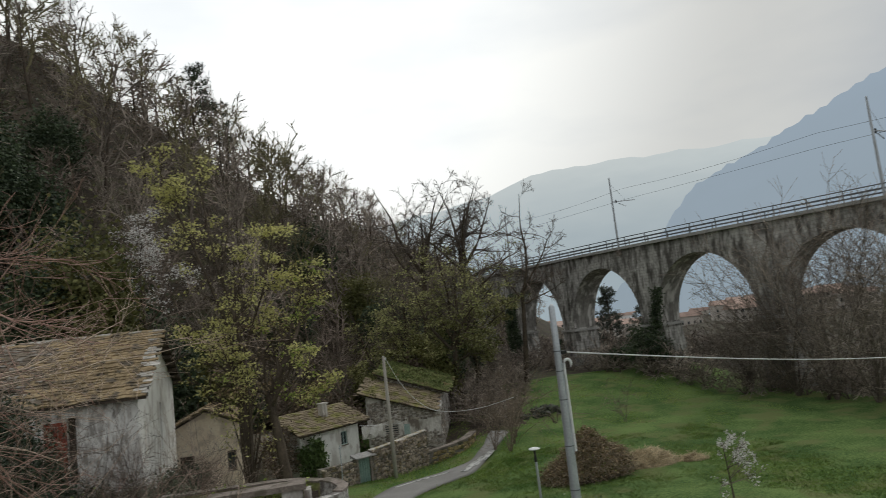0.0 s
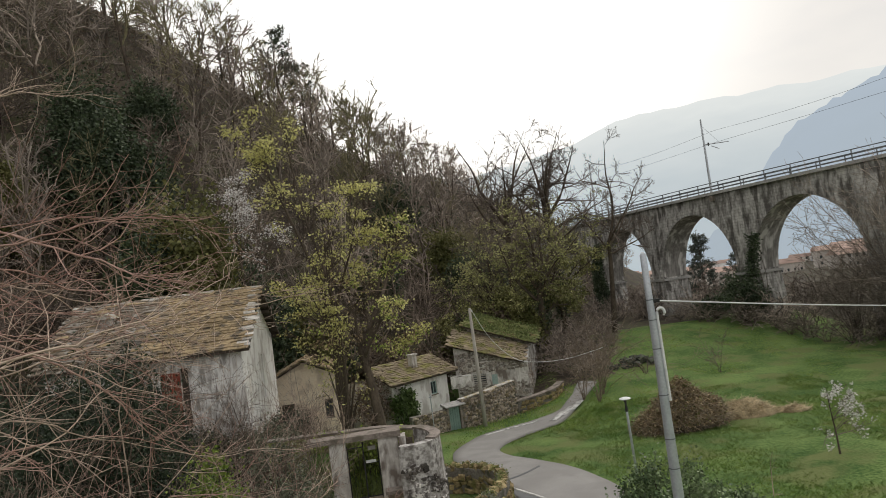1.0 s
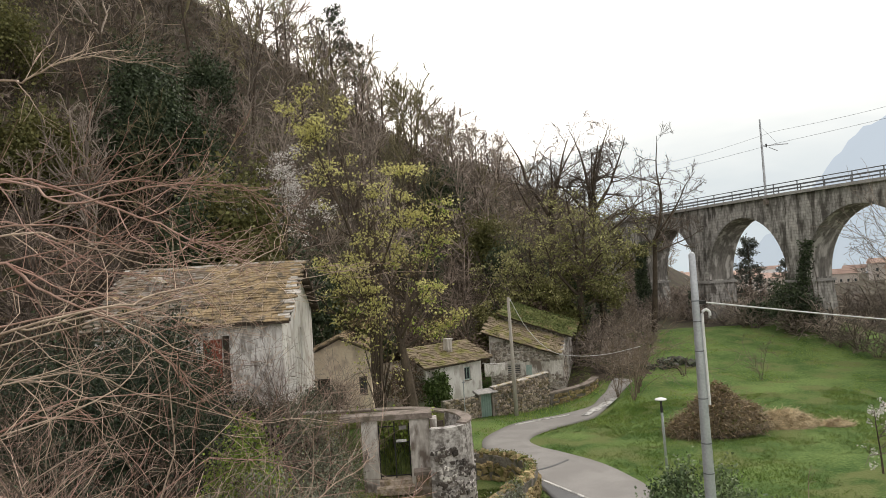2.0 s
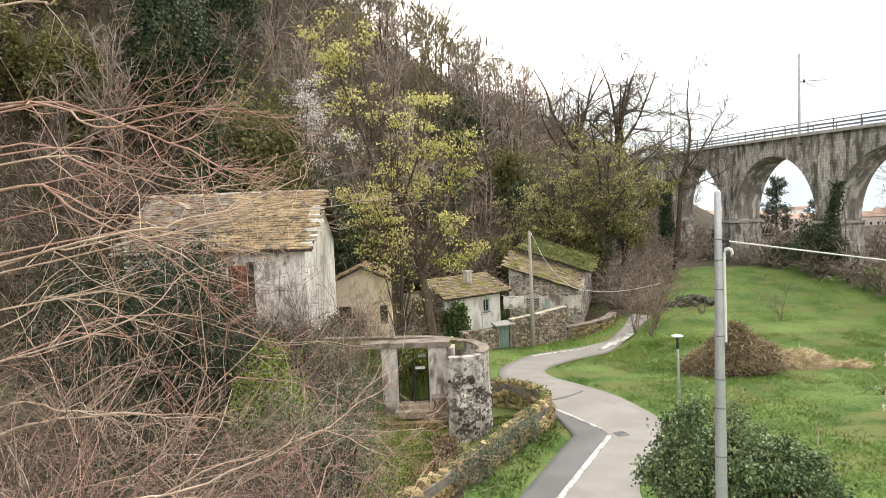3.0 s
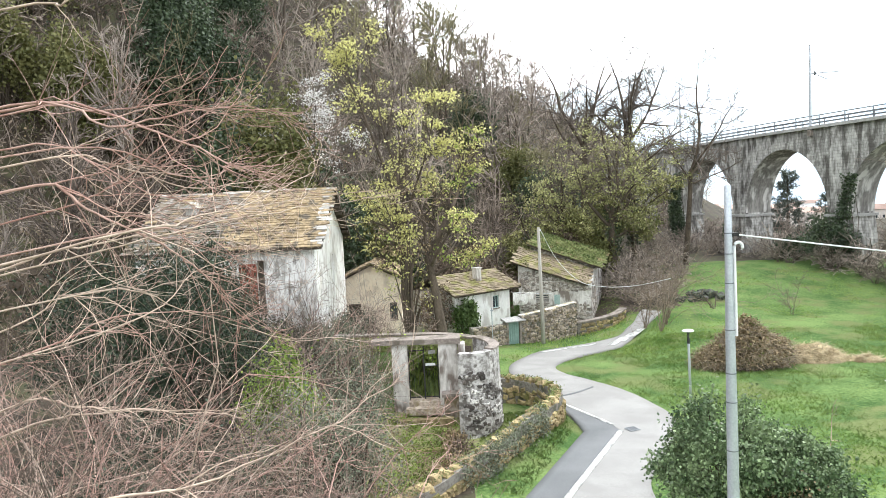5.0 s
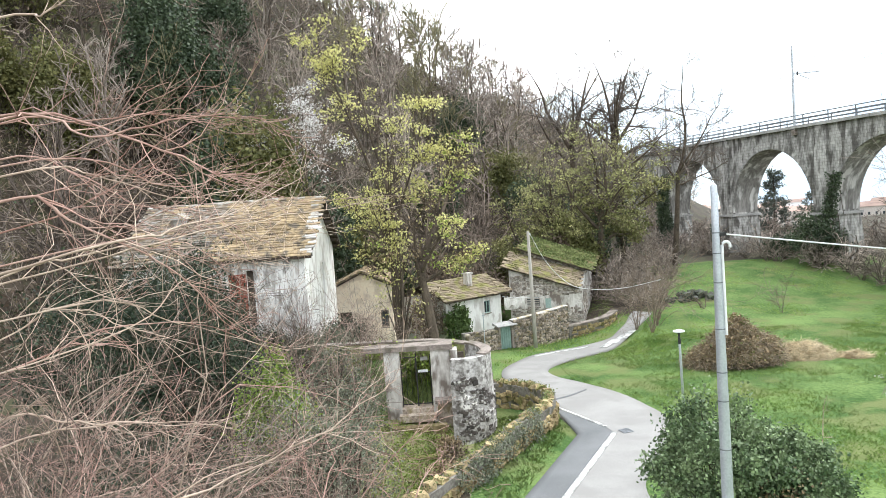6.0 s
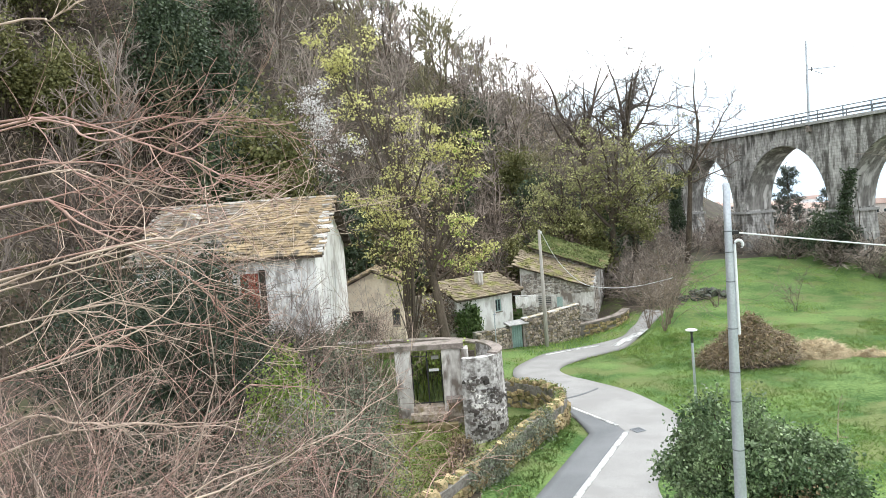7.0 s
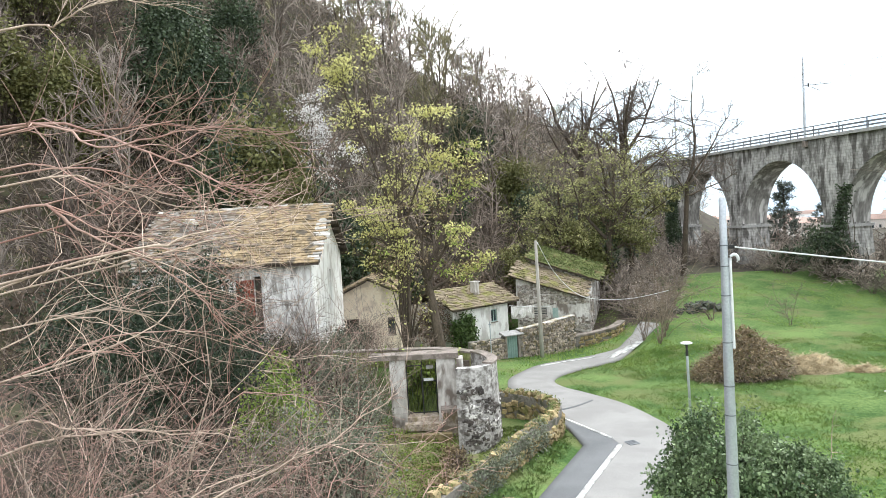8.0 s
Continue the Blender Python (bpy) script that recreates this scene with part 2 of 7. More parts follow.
M_GREEN_PAINT = mat("faded_green_paint", (0.16, 0.25, 0.22), (0.24, 0.34, 0.3), None, 3, 18, 0.8, 0.2, 0.01)
M_GLASS = mat("dusty_window_glass", (0.03, 0.04, 0.045), (0.06, 0.075, 0.08), None, 2, 9, 0.15, 0)
M_SHUTTER = mat("pale_green_shutter", (0.3, 0.42, 0.4), (0.42, 0.53, 0.5), None, 3, 16, 0.8, 0.1, 0.01)
M_CLOTH = mat("white_sheet", (0.66, 0.64, 0.6), (0.8, 0.78, 0.75), None, 2, 12, 0.9, 0.2, 0.02)
M_HAY = mat("dry_hay", (0.55, 0.45, 0.29), (0.8, 0.69, 0.48), (0.34, 0.26, 0.15), 1.5, 14, 0.95, 0.7, 0.05, island=0.35)
M_BARK = mat("grey_brown_bark", (0.055, 0.043, 0.033), (0.14, 0.11, 0.084), None, 3, 22, 0.95, 0.6, 0.02, stretch=(1, 1, 0.3))
M_TWIG = mat("bare_twigs", (0.12, 0.098, 0.083), (0.24, 0.2, 0.168), None, 0.5, 6, 0.95, 0, obj=0.3, island=0.25)
M_TWIG_BIG = mat("dark_branches", (0.1, 0.083, 0.071), (0.2, 0.165, 0.14), None, 0.5, 6, 0.95, 0, island=0.25)
# paler than the slope twigs: distance haze is put into this colour
M_TWIG_FAR = mat("hazed_pale_twigs", (0.235, 0.195, 0.165), (0.45, 0.385, 0.33), None, 0.05, 3, 0.95, 0, obj=0.4, island=0.4)
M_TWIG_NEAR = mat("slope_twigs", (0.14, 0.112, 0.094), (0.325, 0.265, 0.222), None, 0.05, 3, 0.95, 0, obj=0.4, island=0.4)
M_TWIG_OLIVE = mat("budding_twigs", (0.19, 0.172, 0.1), (0.33, 0.3, 0.18), None, 0.2, 5, 0.95, 0, obj=0.3, island=0.25)
M_CANE_RED = mat("reddish_cane", (0.3, 0.168, 0.135), (0.5, 0.34, 0.285), None, 1.5, 14, 0.75, 0, island=0.3)
M_CANE = mat("pale_cane", (0.34, 0.255, 0.2), (0.58, 0.46, 0.375), None, 1.5, 14, 0.85, 0, island=0.35)
M_CANE_GREY = mat("grey_twig", (0.25, 0.182, 0.147), (0.45, 0.35, 0.29), None, 1.5, 14, 0.9, 0, island=0.35)
M_LEAF_YELLOW = mat("young_yellow_leaf", (0.44, 0.425, 0.15), (0.72, 0.69, 0.32), None, 0.4, 4, 0.6, 0, island=0.35, lucent=0.35)
M_LEAF_GREEN = mat("fresh_green_leaf", (0.15, 0.22, 0.04), (0.28, 0.36, 0.08), None, 0.4, 4, 0.6, 0, island=0.35, lucent=0.3)
M_LEAF_IVY = mat("dark_ivy_leaf", (0.034, 0.054, 0.03), (0.085, 0.115, 0.058), None, 0.5, 4, 0.5, 0, island=0.4, lucent=0.12)
M_LEAF_YEW = mat("dark_yew_leaf", (0.019, 0.032, 0.019), (0.052, 0.074, 0.04), None, 0.5, 4, 0.55, 0, island=0.45, lucent=0.1)
M_LEAF_OLIVE = mat("olive_leaf", (0.11, 0.12, 0.04), (0.21, 0.2, 0.08), None, 0.3, 4, 0.6, 0, island=0.4, lucent=0.2)
# ramp's pale end paints in leaf highlights, its dark end the shaded gaps
M_LEAF_LAUREL = mat("laurel_leaf", (0.06, 0.105, 0.045), (0.25, 0.325, 0.165), None, 0.9, 5, 0.34, 0, island=0.4, lucent=0.12)
M_LEAF_DRY = mat("dry_leaf", (0.19, 0.14, 0.08), (0.33, 0.25, 0.155), None, 0.6, 5, 0.9, 0, island=0.4)
M_NEEDLE = mat("pine_needles", (0.03, 0.045, 0.028), (0.065, 0.085, 0.045), None, 0.4, 4, 0.7, 0, island=0.35)
# paler copy of the needles: distance haze is painted into the colour
M_NEEDLE_HAZE = mat("hazed_spruce_needles", (0.075, 0.095, 0.08), (0.14, 0.16, 0.13), None, 0.4, 4, 0.7, 0, island=0.35)
M_BLOSSOM = mat("white_blossom", (0.7, 0.68, 0.66), (0.85, 0.83, 0.82), None, 1, 6, 0.8, 0, island=0.12, lucent=0.3)
M_GRASS_BLADE = mat("grass_blade", (0.17, 0.29, 0.06), (0.36, 0.47, 0.14), None, 0.35, 2.5, 0.8, 0, island=0.28, lucent=0.6)
# town wall and roof colours are lightened to stand for distance haze
M_TOWN_WALL = mat("hazed_town_wall", (0.5, 0.46, 0.42), (0.68, 0.63, 0.58), None, 0.1, 2, 0.9, 0, obj=0.3)
M_TOWN_ROOF = mat("tile_town_roof", (0.33, 0.23, 0.19), (0.46, 0.34, 0.29), None, 0.2, 2, 0.9, 0, obj=0.3)
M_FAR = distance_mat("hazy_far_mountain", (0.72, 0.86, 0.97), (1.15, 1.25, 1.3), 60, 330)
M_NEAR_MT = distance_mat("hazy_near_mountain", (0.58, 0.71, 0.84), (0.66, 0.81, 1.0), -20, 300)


def meadow_mat():
    """Ground of the valley: grass on the meadow and verges, leaf litter on the wooded slope, blended by the place."""
    m = mat("meadow_ground", (0.055, 0.11, 0.032), (0.165, 0.24, 0.08), (0.15, 0.18, 0.07), 0.3, 9, 0.95, 1.0, 0.1, width=0.17)
    m.node_tree.nodes["Principled BSDF"].inputs["Specular IOR Level"].default_value = 0.08
    return m


M_MEADOW = meadow_mat()
M_LEAF_TREE = mat("thin_green_leaf", (0.23, 0.24, 0.1), (0.48, 0.47, 0.22), None, 0.3, 4, 0.6, 0, island=0.4, lucent=0.25)
M_ROOF_MOSS = mat("roof_moss", (0.12, 0.16, 0.055), (0.24, 0.27, 0.11), None, 0.5, 4, 0.8, 0, island=0.4, lucent=0.15)
M_LEAF_SPRING = mat("spring_green_leaf", (0.22, 0.3, 0.06), (0.4, 0.48, 0.13), None, 0.5, 4, 0.6, 0, island=0.35, lucent=0.35)
M_LEAF_MID = mat("mid_green_leaf", (0.06, 0.1, 0.03), (0.13, 0.19, 0.06), None, 0.5, 4, 0.55, 0, island=0.4, lucent=0.15)
M_BRUSH_LEAF = mat("withered_brush", (0.13, 0.098, 0.073), (0.25, 0.195, 0.148), None, 0.08, 3, 0.95, 0, island=0.4)
# dark twig copy: the shade inside the thicket is painted into its colour
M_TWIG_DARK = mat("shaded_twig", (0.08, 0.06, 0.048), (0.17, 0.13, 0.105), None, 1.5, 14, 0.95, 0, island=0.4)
M_BRUSH_STICK = mat("brown_brushwood", (0.19, 0.152, 0.112), (0.38, 0.315, 0.235), None, 1.5, 14, 0.95, 0, island=0.4)
M_LANE = mat("pinkish_twigs", (0.17, 0.13, 0.1), (0.34, 0.272, 0.21), None, 1, 8, 0.95, 0, island=0.35)
M_BRAMBLE = mat("bramble_leaf", (0.12, 0.135, 0.095), (0.25, 0.27, 0.19), None, 0.6, 5, 0.6, 0, island=0.4, lucent=0.15)


# ---------- mesh helpers ----------
class Mesh:
    """Collects vertices and faces of one mesh."""

    def __init__(self):
        self.v, self.f = [], []

    def add(self, v, f):
        o = len(self.v)
        self.v.extend([tuple(p) for p in v])
        self.f.extend([tuple(i + o for i in q) for q in f])
        return self

    def hexa(self, p):
        """Eight corners: four below, four above, both anticlockwise from above."""
        return self.add(p, [(3, 2, 1, 0), (4, 5, 6, 7), (0, 1, 5, 4), (1, 2, 6, 5), (2, 3, 7, 6), (3, 0, 4, 7)])

    def box(self, x0, x1, y0, y1, z0, z1):
        return self.hexa([(x0, y0, z0), (x1, y0, z0), (x1, y1, z0), (x0, y1, z0), (x0, y0, z1), (x1, y0, z1), (x1, y1, z1), (x0, y1, z1)])

    def prism(self, poly, offset):
        """A flat polygon pushed by the vector offset."""
        n = len(poly)
        q = [tuple(a + b for a, b in zip(p, offset)) for p in poly]
        return self.add(list(poly) + q, [tuple(range(n))[::-1], tuple(range(n, 2 * n))] + [(i, (i + 1) % n, (i + 1) % n + n, i + n) for i in range(n)])

    def tube(self, pts, rads, sides=6):
        v, f = tubes(np.array([pts], float), np.array([rads], float), sides, True)
        return self.add(v.tolist(), f.tolist())

    def lathe(self, x, y, prof, sides=16):
        v = [(x + r * math.cos(2 * math.pi * k / sides), y + r * math.sin(2 * math.pi * k / sides), z) for r, z in prof for k in range(sides)]
        f = [(i * sides + k, i * sides + (k + 1) % sides, (i + 1) * sides + (k + 1) % sides, (i + 1) * sides + k) for i in range(len(prof) - 1) for k in range(sides)]
        f += [tuple(range(sides))[::-1], tuple((len(prof) - 1) * sides + k for k in range(sides))]
        return self.add(v, f)


def data_of(name, v, f, material, smooth=False):
    me = bpy.data.meshes.new(name)
    if isinstance(v, np.ndarray):
        n, k = f.shape
        me.vertices.add(len(v))
        me.vertices.foreach_set("co", np.ascontiguousarray(v, np.float32).ravel())
        me.loops.add(n * k)
        me.loops.foreach_set("vertex_index", np.ascontiguousarray(f, np.int32).ravel())
        me.polygons.add(n)
        me.polygons.foreach_set("loop_start", np.arange(0, n * k, k, dtype=np.int32))
        me.update(calc_edges=True)
    else:
        me.from_pydata(v, [], f)
        me.update()
    me.materials.append(material)
    if smooth:
        me.polygons.foreach_set("use_smooth", np.ones(len(me.polygons), bool))
    return me


def part(name, mesh, material, parent=None, label="", smooth=False, kind=""):
    """One mesh object; mesh: a Mesh, or (vertices, faces) as arrays."""
    v, f = (mesh.v, mesh.f) if isinstance(mesh, Mesh) else mesh
    ob = new(name, data_of(name, v, f, material, smooth))
    ob.parent = parent
    return tagged(ob, label, kind=kind)


def thing(name, m, label, category, group="", kind=""):
    ob = new(name)
    ob.empty_display_size = 0.2
    ob.matrix_basis = m
    return tagged(ob, label, category, group, kind)


def tubes(poly, rad, sides=3, capped=False):
    """Tapered tubes along N polylines of K points."""
    n, k, _ = poly.shape
    tan = np.gradient(poly, axis=1)
    tan /= np.linalg.norm(tan, axis=2, keepdims=True) + 1e-9
    ref = np.where(np.abs(tan[..., 2:]) > 0.9, np.array([1.0, 0, 0]), np.array([0, 0, 1.0]))
    a = np.cross(tan, ref)
    a /= np.linalg.norm(a, axis=2, keepdims=True) + 1e-9
    b = np.cross(tan, a)
    ang = np.arange(sides) * 2 * np.pi / sides
    v = poly[:, :, None] + rad[:, :, None, None] * (a[:, :, None] * np.cos(ang)[:, None] + b[:, :, None] * np.sin(ang)[:, None])
    idx = np.arange(n * k * sides).reshape(n, k, sides)
    nxt = np.roll(idx, -1, axis=2)
    f = np.stack([idx[:, :-1], nxt[:, :-1], nxt[:, 1:], idx[:, 1:]], -1).reshape(-1, 4)
    if capped and sides == 4:
        f = np.concatenate([f, idx[:, 0, ::-1], idx[:, -1]])
    return v.reshape(-1, 3), f


def merge(*parts):
    vs, fs, o = [], [], 0
    for v, f in parts:
        vs.append(v)
        fs.append(f + o)
        o += len(v)
    return np.concatenate(vs), np.concatenate(fs)


def unit(a):
    return a / (np.linalg.norm(a, axis=-1, keepdims=True) + 1e-9)


def limbs(rng, start, way, length, r0, r1, k=5, wob=0.15, up=0.0, curl=0.0):
    n = len(start)
    bend = rng.normal(0, 1, (n, 3)) * curl if curl else 0.0
    p = np.zeros((n, k, 3))
    p[:, 0], d = start, unit(np.array(way, float))
    step = (length / (k - 1))[:, None]
    for i in range(1, k):
        d = unit(d + rng.normal(0, wob, (n, 3)) + np.array([0, 0, up]) + bend)
        p[:, i] = p[:, i - 1] + d * step
    t = np.linspace(0, 1, k)
    return p, r0[:, None] * (1 - t) + np.broadcast_to(r1, (n,))[:, None] * t


def sprout(rng, poly, rad, each, lo, hi, ang, scale, thin=0.55, fall=0.5, flat=0.0):
    """Starts, ways, lengths and radii of the children of each limb."""
    n, k, _ = poly.shape
    t = np.sort(rng.uniform(lo, hi, (n, each)), axis=1)
    x = t * (k - 1)
    i = np.minimum(x.astype(int), k - 2)
    u = (x - i)[..., None]
    row = np.arange(n)[:, None]
    start = poly[row, i] * (1 - u) + poly[row, i + 1] * u
    tan = unit(poly[row, i + 1] - poly[row, i])
    side = unit(np.cross(tan, rng.normal(0, 1, tan.shape)))
    a = np.radians(rng.uniform(*ang, (n, each)))[..., None]
    way = tan * np.cos(a) + side * np.sin(a)
    way[..., 2] *= 1 - flat
    full = np.linalg.norm(np.diff(poly, axis=1), axis=2).sum(1)[:, None]
    length = full * scale * (1 - fall * t) * rng.uniform(0.65, 1.2, (n, each))
    r = (rad[row, i] * (1 - u[..., 0]) + rad[row, i + 1] * u[..., 0]) * thin
    return start.reshape(-1, 3), way.reshape(-1, 3), length.ravel(), r.ravel()


def leaves(rng, at, size, spread=0.0, droop=0.0, long=1.5):
    """Kite-shaped, slightly folded leaves at the given points."""
    n = len(at)
    c = at + rng.normal(0, 1, (n, 3)) * spread
    d = rng.normal(0, 1, (n, 3))
    d[:, 2] -= droop
    d = unit(d)
    s = unit(np.cross(d, rng.normal(0, 1, (n, 3))))
    nrm = np.cross(d, s)
    z = (size * rng.uniform(0.6, 1.35, n))[:, None]
    v = np.stack([c, c + d * z * 0.45 * long + s * z * 0.5 + nrm * z * 0.12, c + d * z * long, c + d * z * 0.45 * long - s * z * 0.5 + nrm * z * 0.12], 1)
    return v.reshape(-1, 3), np.arange(4 * n).reshape(n, 4)


def smooth01(t):
    t = np.clip(t, 0, 1)
    return t * t * (3 - 2 * t)


# ---------- ground ----------
RIDGE_U, RIDGE_Z = [0, 34, 54, 76, 89, 107, 140, 167, 196, 237, 280], [66, 61, 56, 47, 39.5, 35, 26, 20, 10, -1, -6]


def ground_z(x, y):
    x, y = np.asarray(x, float), np.asarray(y, float)
    z = np.interp(y, [-5, 10, 17, 22, 31, 38, 48, 60, 90], [1.0, 0.5, 0.2, 0.0, -0.5, -0.95, -1.6, -1.3, -1.0])
    z = z + smooth01((x - 8) / 7) * np.interp(y, [25, 34, 45, 60, 80], [0, 0.1, 1.0, 2.7, 2.6])
    z = z + smooth01((1.0 - x) / 6) * np.interp(y, [15, 20, 26, 31, 40, 46, 55], [0, 0.1, 0.8, 1.7, 1.2, 0.3, 0.2])
    z = z + 4.6 * smooth01((15.5 - y) / 14) * smooth01((2.2 - x) / 3)
    v, u = (y - x - 60) / 1.41421, (x + y) / 1.41421
    s = np.clip(v / 58, 0, 1)
    hill = (np.interp(u, RIDGE_U, RIDGE_Z) + 1.0) * (0.25 * smooth01(s) + 0.75 * s) * np.clip(1.6 - np.maximum(v - 58, 0) / 120, 0, 1).clip(0, 1)
    z = z + np.where(v > 0, hill, 0)
    wall_x = np.interp(y, [16.2, 18, 19.5, 21.8, 23.1], [-1.1, 0.3, 1.25, 2.55, 3.3])
    z = z - smooth01((wall_x - 0.1 - x) / 0.6) * smooth01((x + 5) / 2.5) * np.interp(y, [16.2, 18.2, 20.6, 22, 23.6], [0, 0.62, 0.6, 0.42, 0.0])
    z = z + 1.75 * smooth01((y - 24.9) / 1.9) * smooth01((29.5 - y) / 1.5) * smooth01((x + 4.5) / 1.5) * smooth01((0.9 - x) / 0.9)
    z = z - 7.0 * smooth01((x - 38) / 40)
    return z


def bumps(x, y):
    return np.array([noise.noise((a * 0.9, b * 0.9, 0)) * 0.07 + noise.noise((a * 0.21, b * 0.21, 7)) * 0.16 for a, b in zip(x.ravel(), y.ravel())]).reshape(x.shape)


gx = np.unique(np.concatenate([np.arange(-26, 46, 0.6), np.arange(-90, 110, 4.0), [-2500, -1500, -900, -500, -300, -180, -120, 140, 200, 300, 500, 900, 1500, 2500]]))
gy = np.unique(np.concatenate([np.arange(-4, 64, 0.6), np.arange(-40, 190, 4.0), [-2500, -900, -400, -150, -80, 220, 270, 350, 500, 900, 1600, 2600]]))
GX, GY = np.meshgrid(gx, gy)

ROAD_L = [(-0.9, 8), (0.9, 14.5), (2.1, 17.4), (3.2, 19.7), (4.42, 22.1), (4.25, 24.6), (3.75, 27.2), (3.2, 29.2), (2.85, 32), (3.05, 34.7), (4.1, 37.1), (5.45, 39.1), (7.5, 40.4), (9.15, 41.3), (10.8, 42.0), (11.8, 43.6), (12.7, 45), (13.4, 46.5), (14.2, 48)]
ROAD_R = [(5.0, 8), (5.0, 14), (5.2, 17.3), (6.6, 20), (7.9, 23.1), (7.8, 25.6), (7.3, 28.0), (6.3, 30.3), (5.55, 31.8), (5.3, 33.5), (5.9, 35.2), (7.2, 36.6), (8.65, 37.8), (9.9, 38.6), (11.2, 40.4), (12.0, 41.7), (13.2, 43.6), (14.2, 45.2), (15.2, 46.8)]


def dense(line, n=6):
    """A smooth line through the given points."""
    p = np.array(line, float)
    k = len(p)
    t = np.linspace(0, k - 1, (k - 1) * n + 1)
    i = np.clip(t.astype(int), 0, k - 2)
    u = (t - i)[:, None]
    a, b, c, d = p[np.maximum(i - 1, 0)], p[i], p[i + 1], p[np.minimum(i + 2, k - 1)]
    return 0.5 * (2 * b + (c - a) * u + (2 * a - 5 * b + 4 * c - d) * u ** 2 + (3 * b - a - 3 * c + d) * u ** 3)


RL, RR = dense(ROAD_L), dense(ROAD_R)
ROAD_MID = (RL + RR) / 2
ROAD_HALF = np.linalg.norm(RL - RR, axis=1) / 2


def off_road(x, y):
    """Metres from the road's edge, negative on it."""
    x, y = np.asarray(x, float), np.asarray(y, float)
    d = np.hypot(x[..., None] - ROAD_MID[:, 0], y[..., None] - ROAD_MID[:, 1]) - ROAD_HALF
    return d.min(-1)


def surface_z(x, y):
    return ground_z(x, y) - 0.12 * smooth01(1 - off_road(x, y) / 0.5)


near_part = (np.abs(GX) < 100) & (GY > -40) & (GY < 190)
GZ = ground_z(GX, GY)
edge = np.full(GX.shape, 9.0)
road_box = (GX > -4) & (GX < 24) & (GY > 4) & (GY < 62)
edge[road_box] = off_road(GX[road_box], GY[road_box])
GZ = GZ - 0.12 * smooth01(1 - edge / 0.5) + np.where(near_part, bumps(GX, GY), 0) * smooth01(edge / 1.5)
ny, nx = GX.shape
gi = np.arange(ny * nx).reshape(ny, nx)
ground_f = np.stack([gi[:-1, :-1], gi[:-1, 1:], gi[1:, 1:], gi[1:, :-1]], -1).reshape(-1, 4)
ground = part("ground", (np.stack([GX, GY, GZ], -1).reshape(-1, 3), ground_f), M_MEADOW, None, smooth=True)
tagged(ground, "grassy valley floor rising into a wooded hillside", "ground", kind="structure")
# leaf litter covers the wooded slope and the bank under the thicket
fx, fy = GX.ravel()[ground_f].mean(1), GY.ravel()[ground_f].mean(1)
woods = ((fy - fx - 60) > -3) | ((fx < 0.3) & (fy < 19)) | ((fx < -4) & (fy < 60)) | (fx > 40) | ((fx > 9.3) & (fy > 47.5) & (fy < 75) & (fx < 17.0 + 0.4 * (fy - 48.6))) | ((fx > 16) & (fy > 63))
ground.data.materials.append(M_SOIL)
ground.data.materials.append(M_OVERGROWN)
garden = (fx > -3.4) & (fx < np.interp(fy, [16.2, 18, 19.5, 21.8, 23.1], [-1.1, 0.3, 1.25, 2.55, 3.3])) & (fy > 16.8) & (fy < 24.6)
ground.data.polygons.foreach_set("material_index", np.where(garden, 2, woods).astype(np.int32))


def ribbon(left, right, lift, across=6):
    """A sheet between two lines of the plan, laid on the ground, with a turned-down edge."""
    left, right = np.array(left), np.array(right)
    t = np.linspace(0, 1, across)
    p = left[:, None] * (1 - t)[:, None] + right[:, None] * t[:, None]
    z = ground_z(p[..., 0], p[..., 1]) + lift
    v = np.concatenate([p, z[..., None]], -1)
    v = np.concatenate([v[:, :1] - [0, 0, 0.15], v, v[:, -1:] - [0, 0, 0.15]], 1)
    n, k = v.shape[:2]
    i = np.arange(n * k).reshape(n, k)
    return v.reshape(-1, 3), np.stack([i[:-1, :-1], i[:-1, 1:], i[1:, 1:], i[1:, :-1]], -1).reshape(-1, 4)


road = tagged(part("road", ribbon(RL, RR, 0.0), M_ROAD, None, smooth=True), "narrow grey asphalt lane bending past old houses", "road", kind="structure")
# darker strip of newer asphalt on the house side, its edge marked in white
DARK_IN = np.concatenate([np.linspace((-1.2, 9.0), (5.63, 21.95), 25), np.linspace((5.52, 22.75), (4.32, 25.99), 9)])
DARK_OUT = np.concatenate([np.linspace((-2.0, 9.3), (4.42, 22.15), 25), np.linspace((4.4, 22.8), (4.2, 25.9), 9)])
tagged(part("asphalt_strip", ribbon(DARK_OUT, DARK_IN, 0.014, 6), M_ROAD_DARK, None), "strip of darker new asphalt beside the lane", "road", kind="structure")


def painted(name, line, width, label):
    line = np.array(line)
    t = np.gradient(line, axis=0)
    nrm = np.stack([-t[:, 1], t[:, 0]], 1) / np.linalg.norm(t, axis=1)[:, None] * width / 2
    v, f = ribbon(line + nrm, line - nrm, 0.034, 3)
    v[:, 2] = np.maximum(v[:, 2], ground_z(v[:, 0], v[:, 1]) + 0.004)
    return tagged(part(name, (v, f), M_PAINT, None), label, "road marking", kind="structure")


painted("road_marking", DARK_IN[:25], 0.17, "worn white edge line on the asphalt")
painted("road_marking", DARK_IN[25:], 0.13, "worn white line turning across the lane")
painted("road_marking", dense([(5.3, 38.4), (7.2, 39.6), (9.0, 40.4)]), 0.16, "worn white edge line by the verge")
for q in (0.0, 1.5, 3.0):
    painted("road_marking", [(9.7 + q * 0.55, 39.4 + q * 0.5), (11.0 + q * 0.5, 41.2 + q * 0.45)], 0.5, "broad white bar painted across the lane")
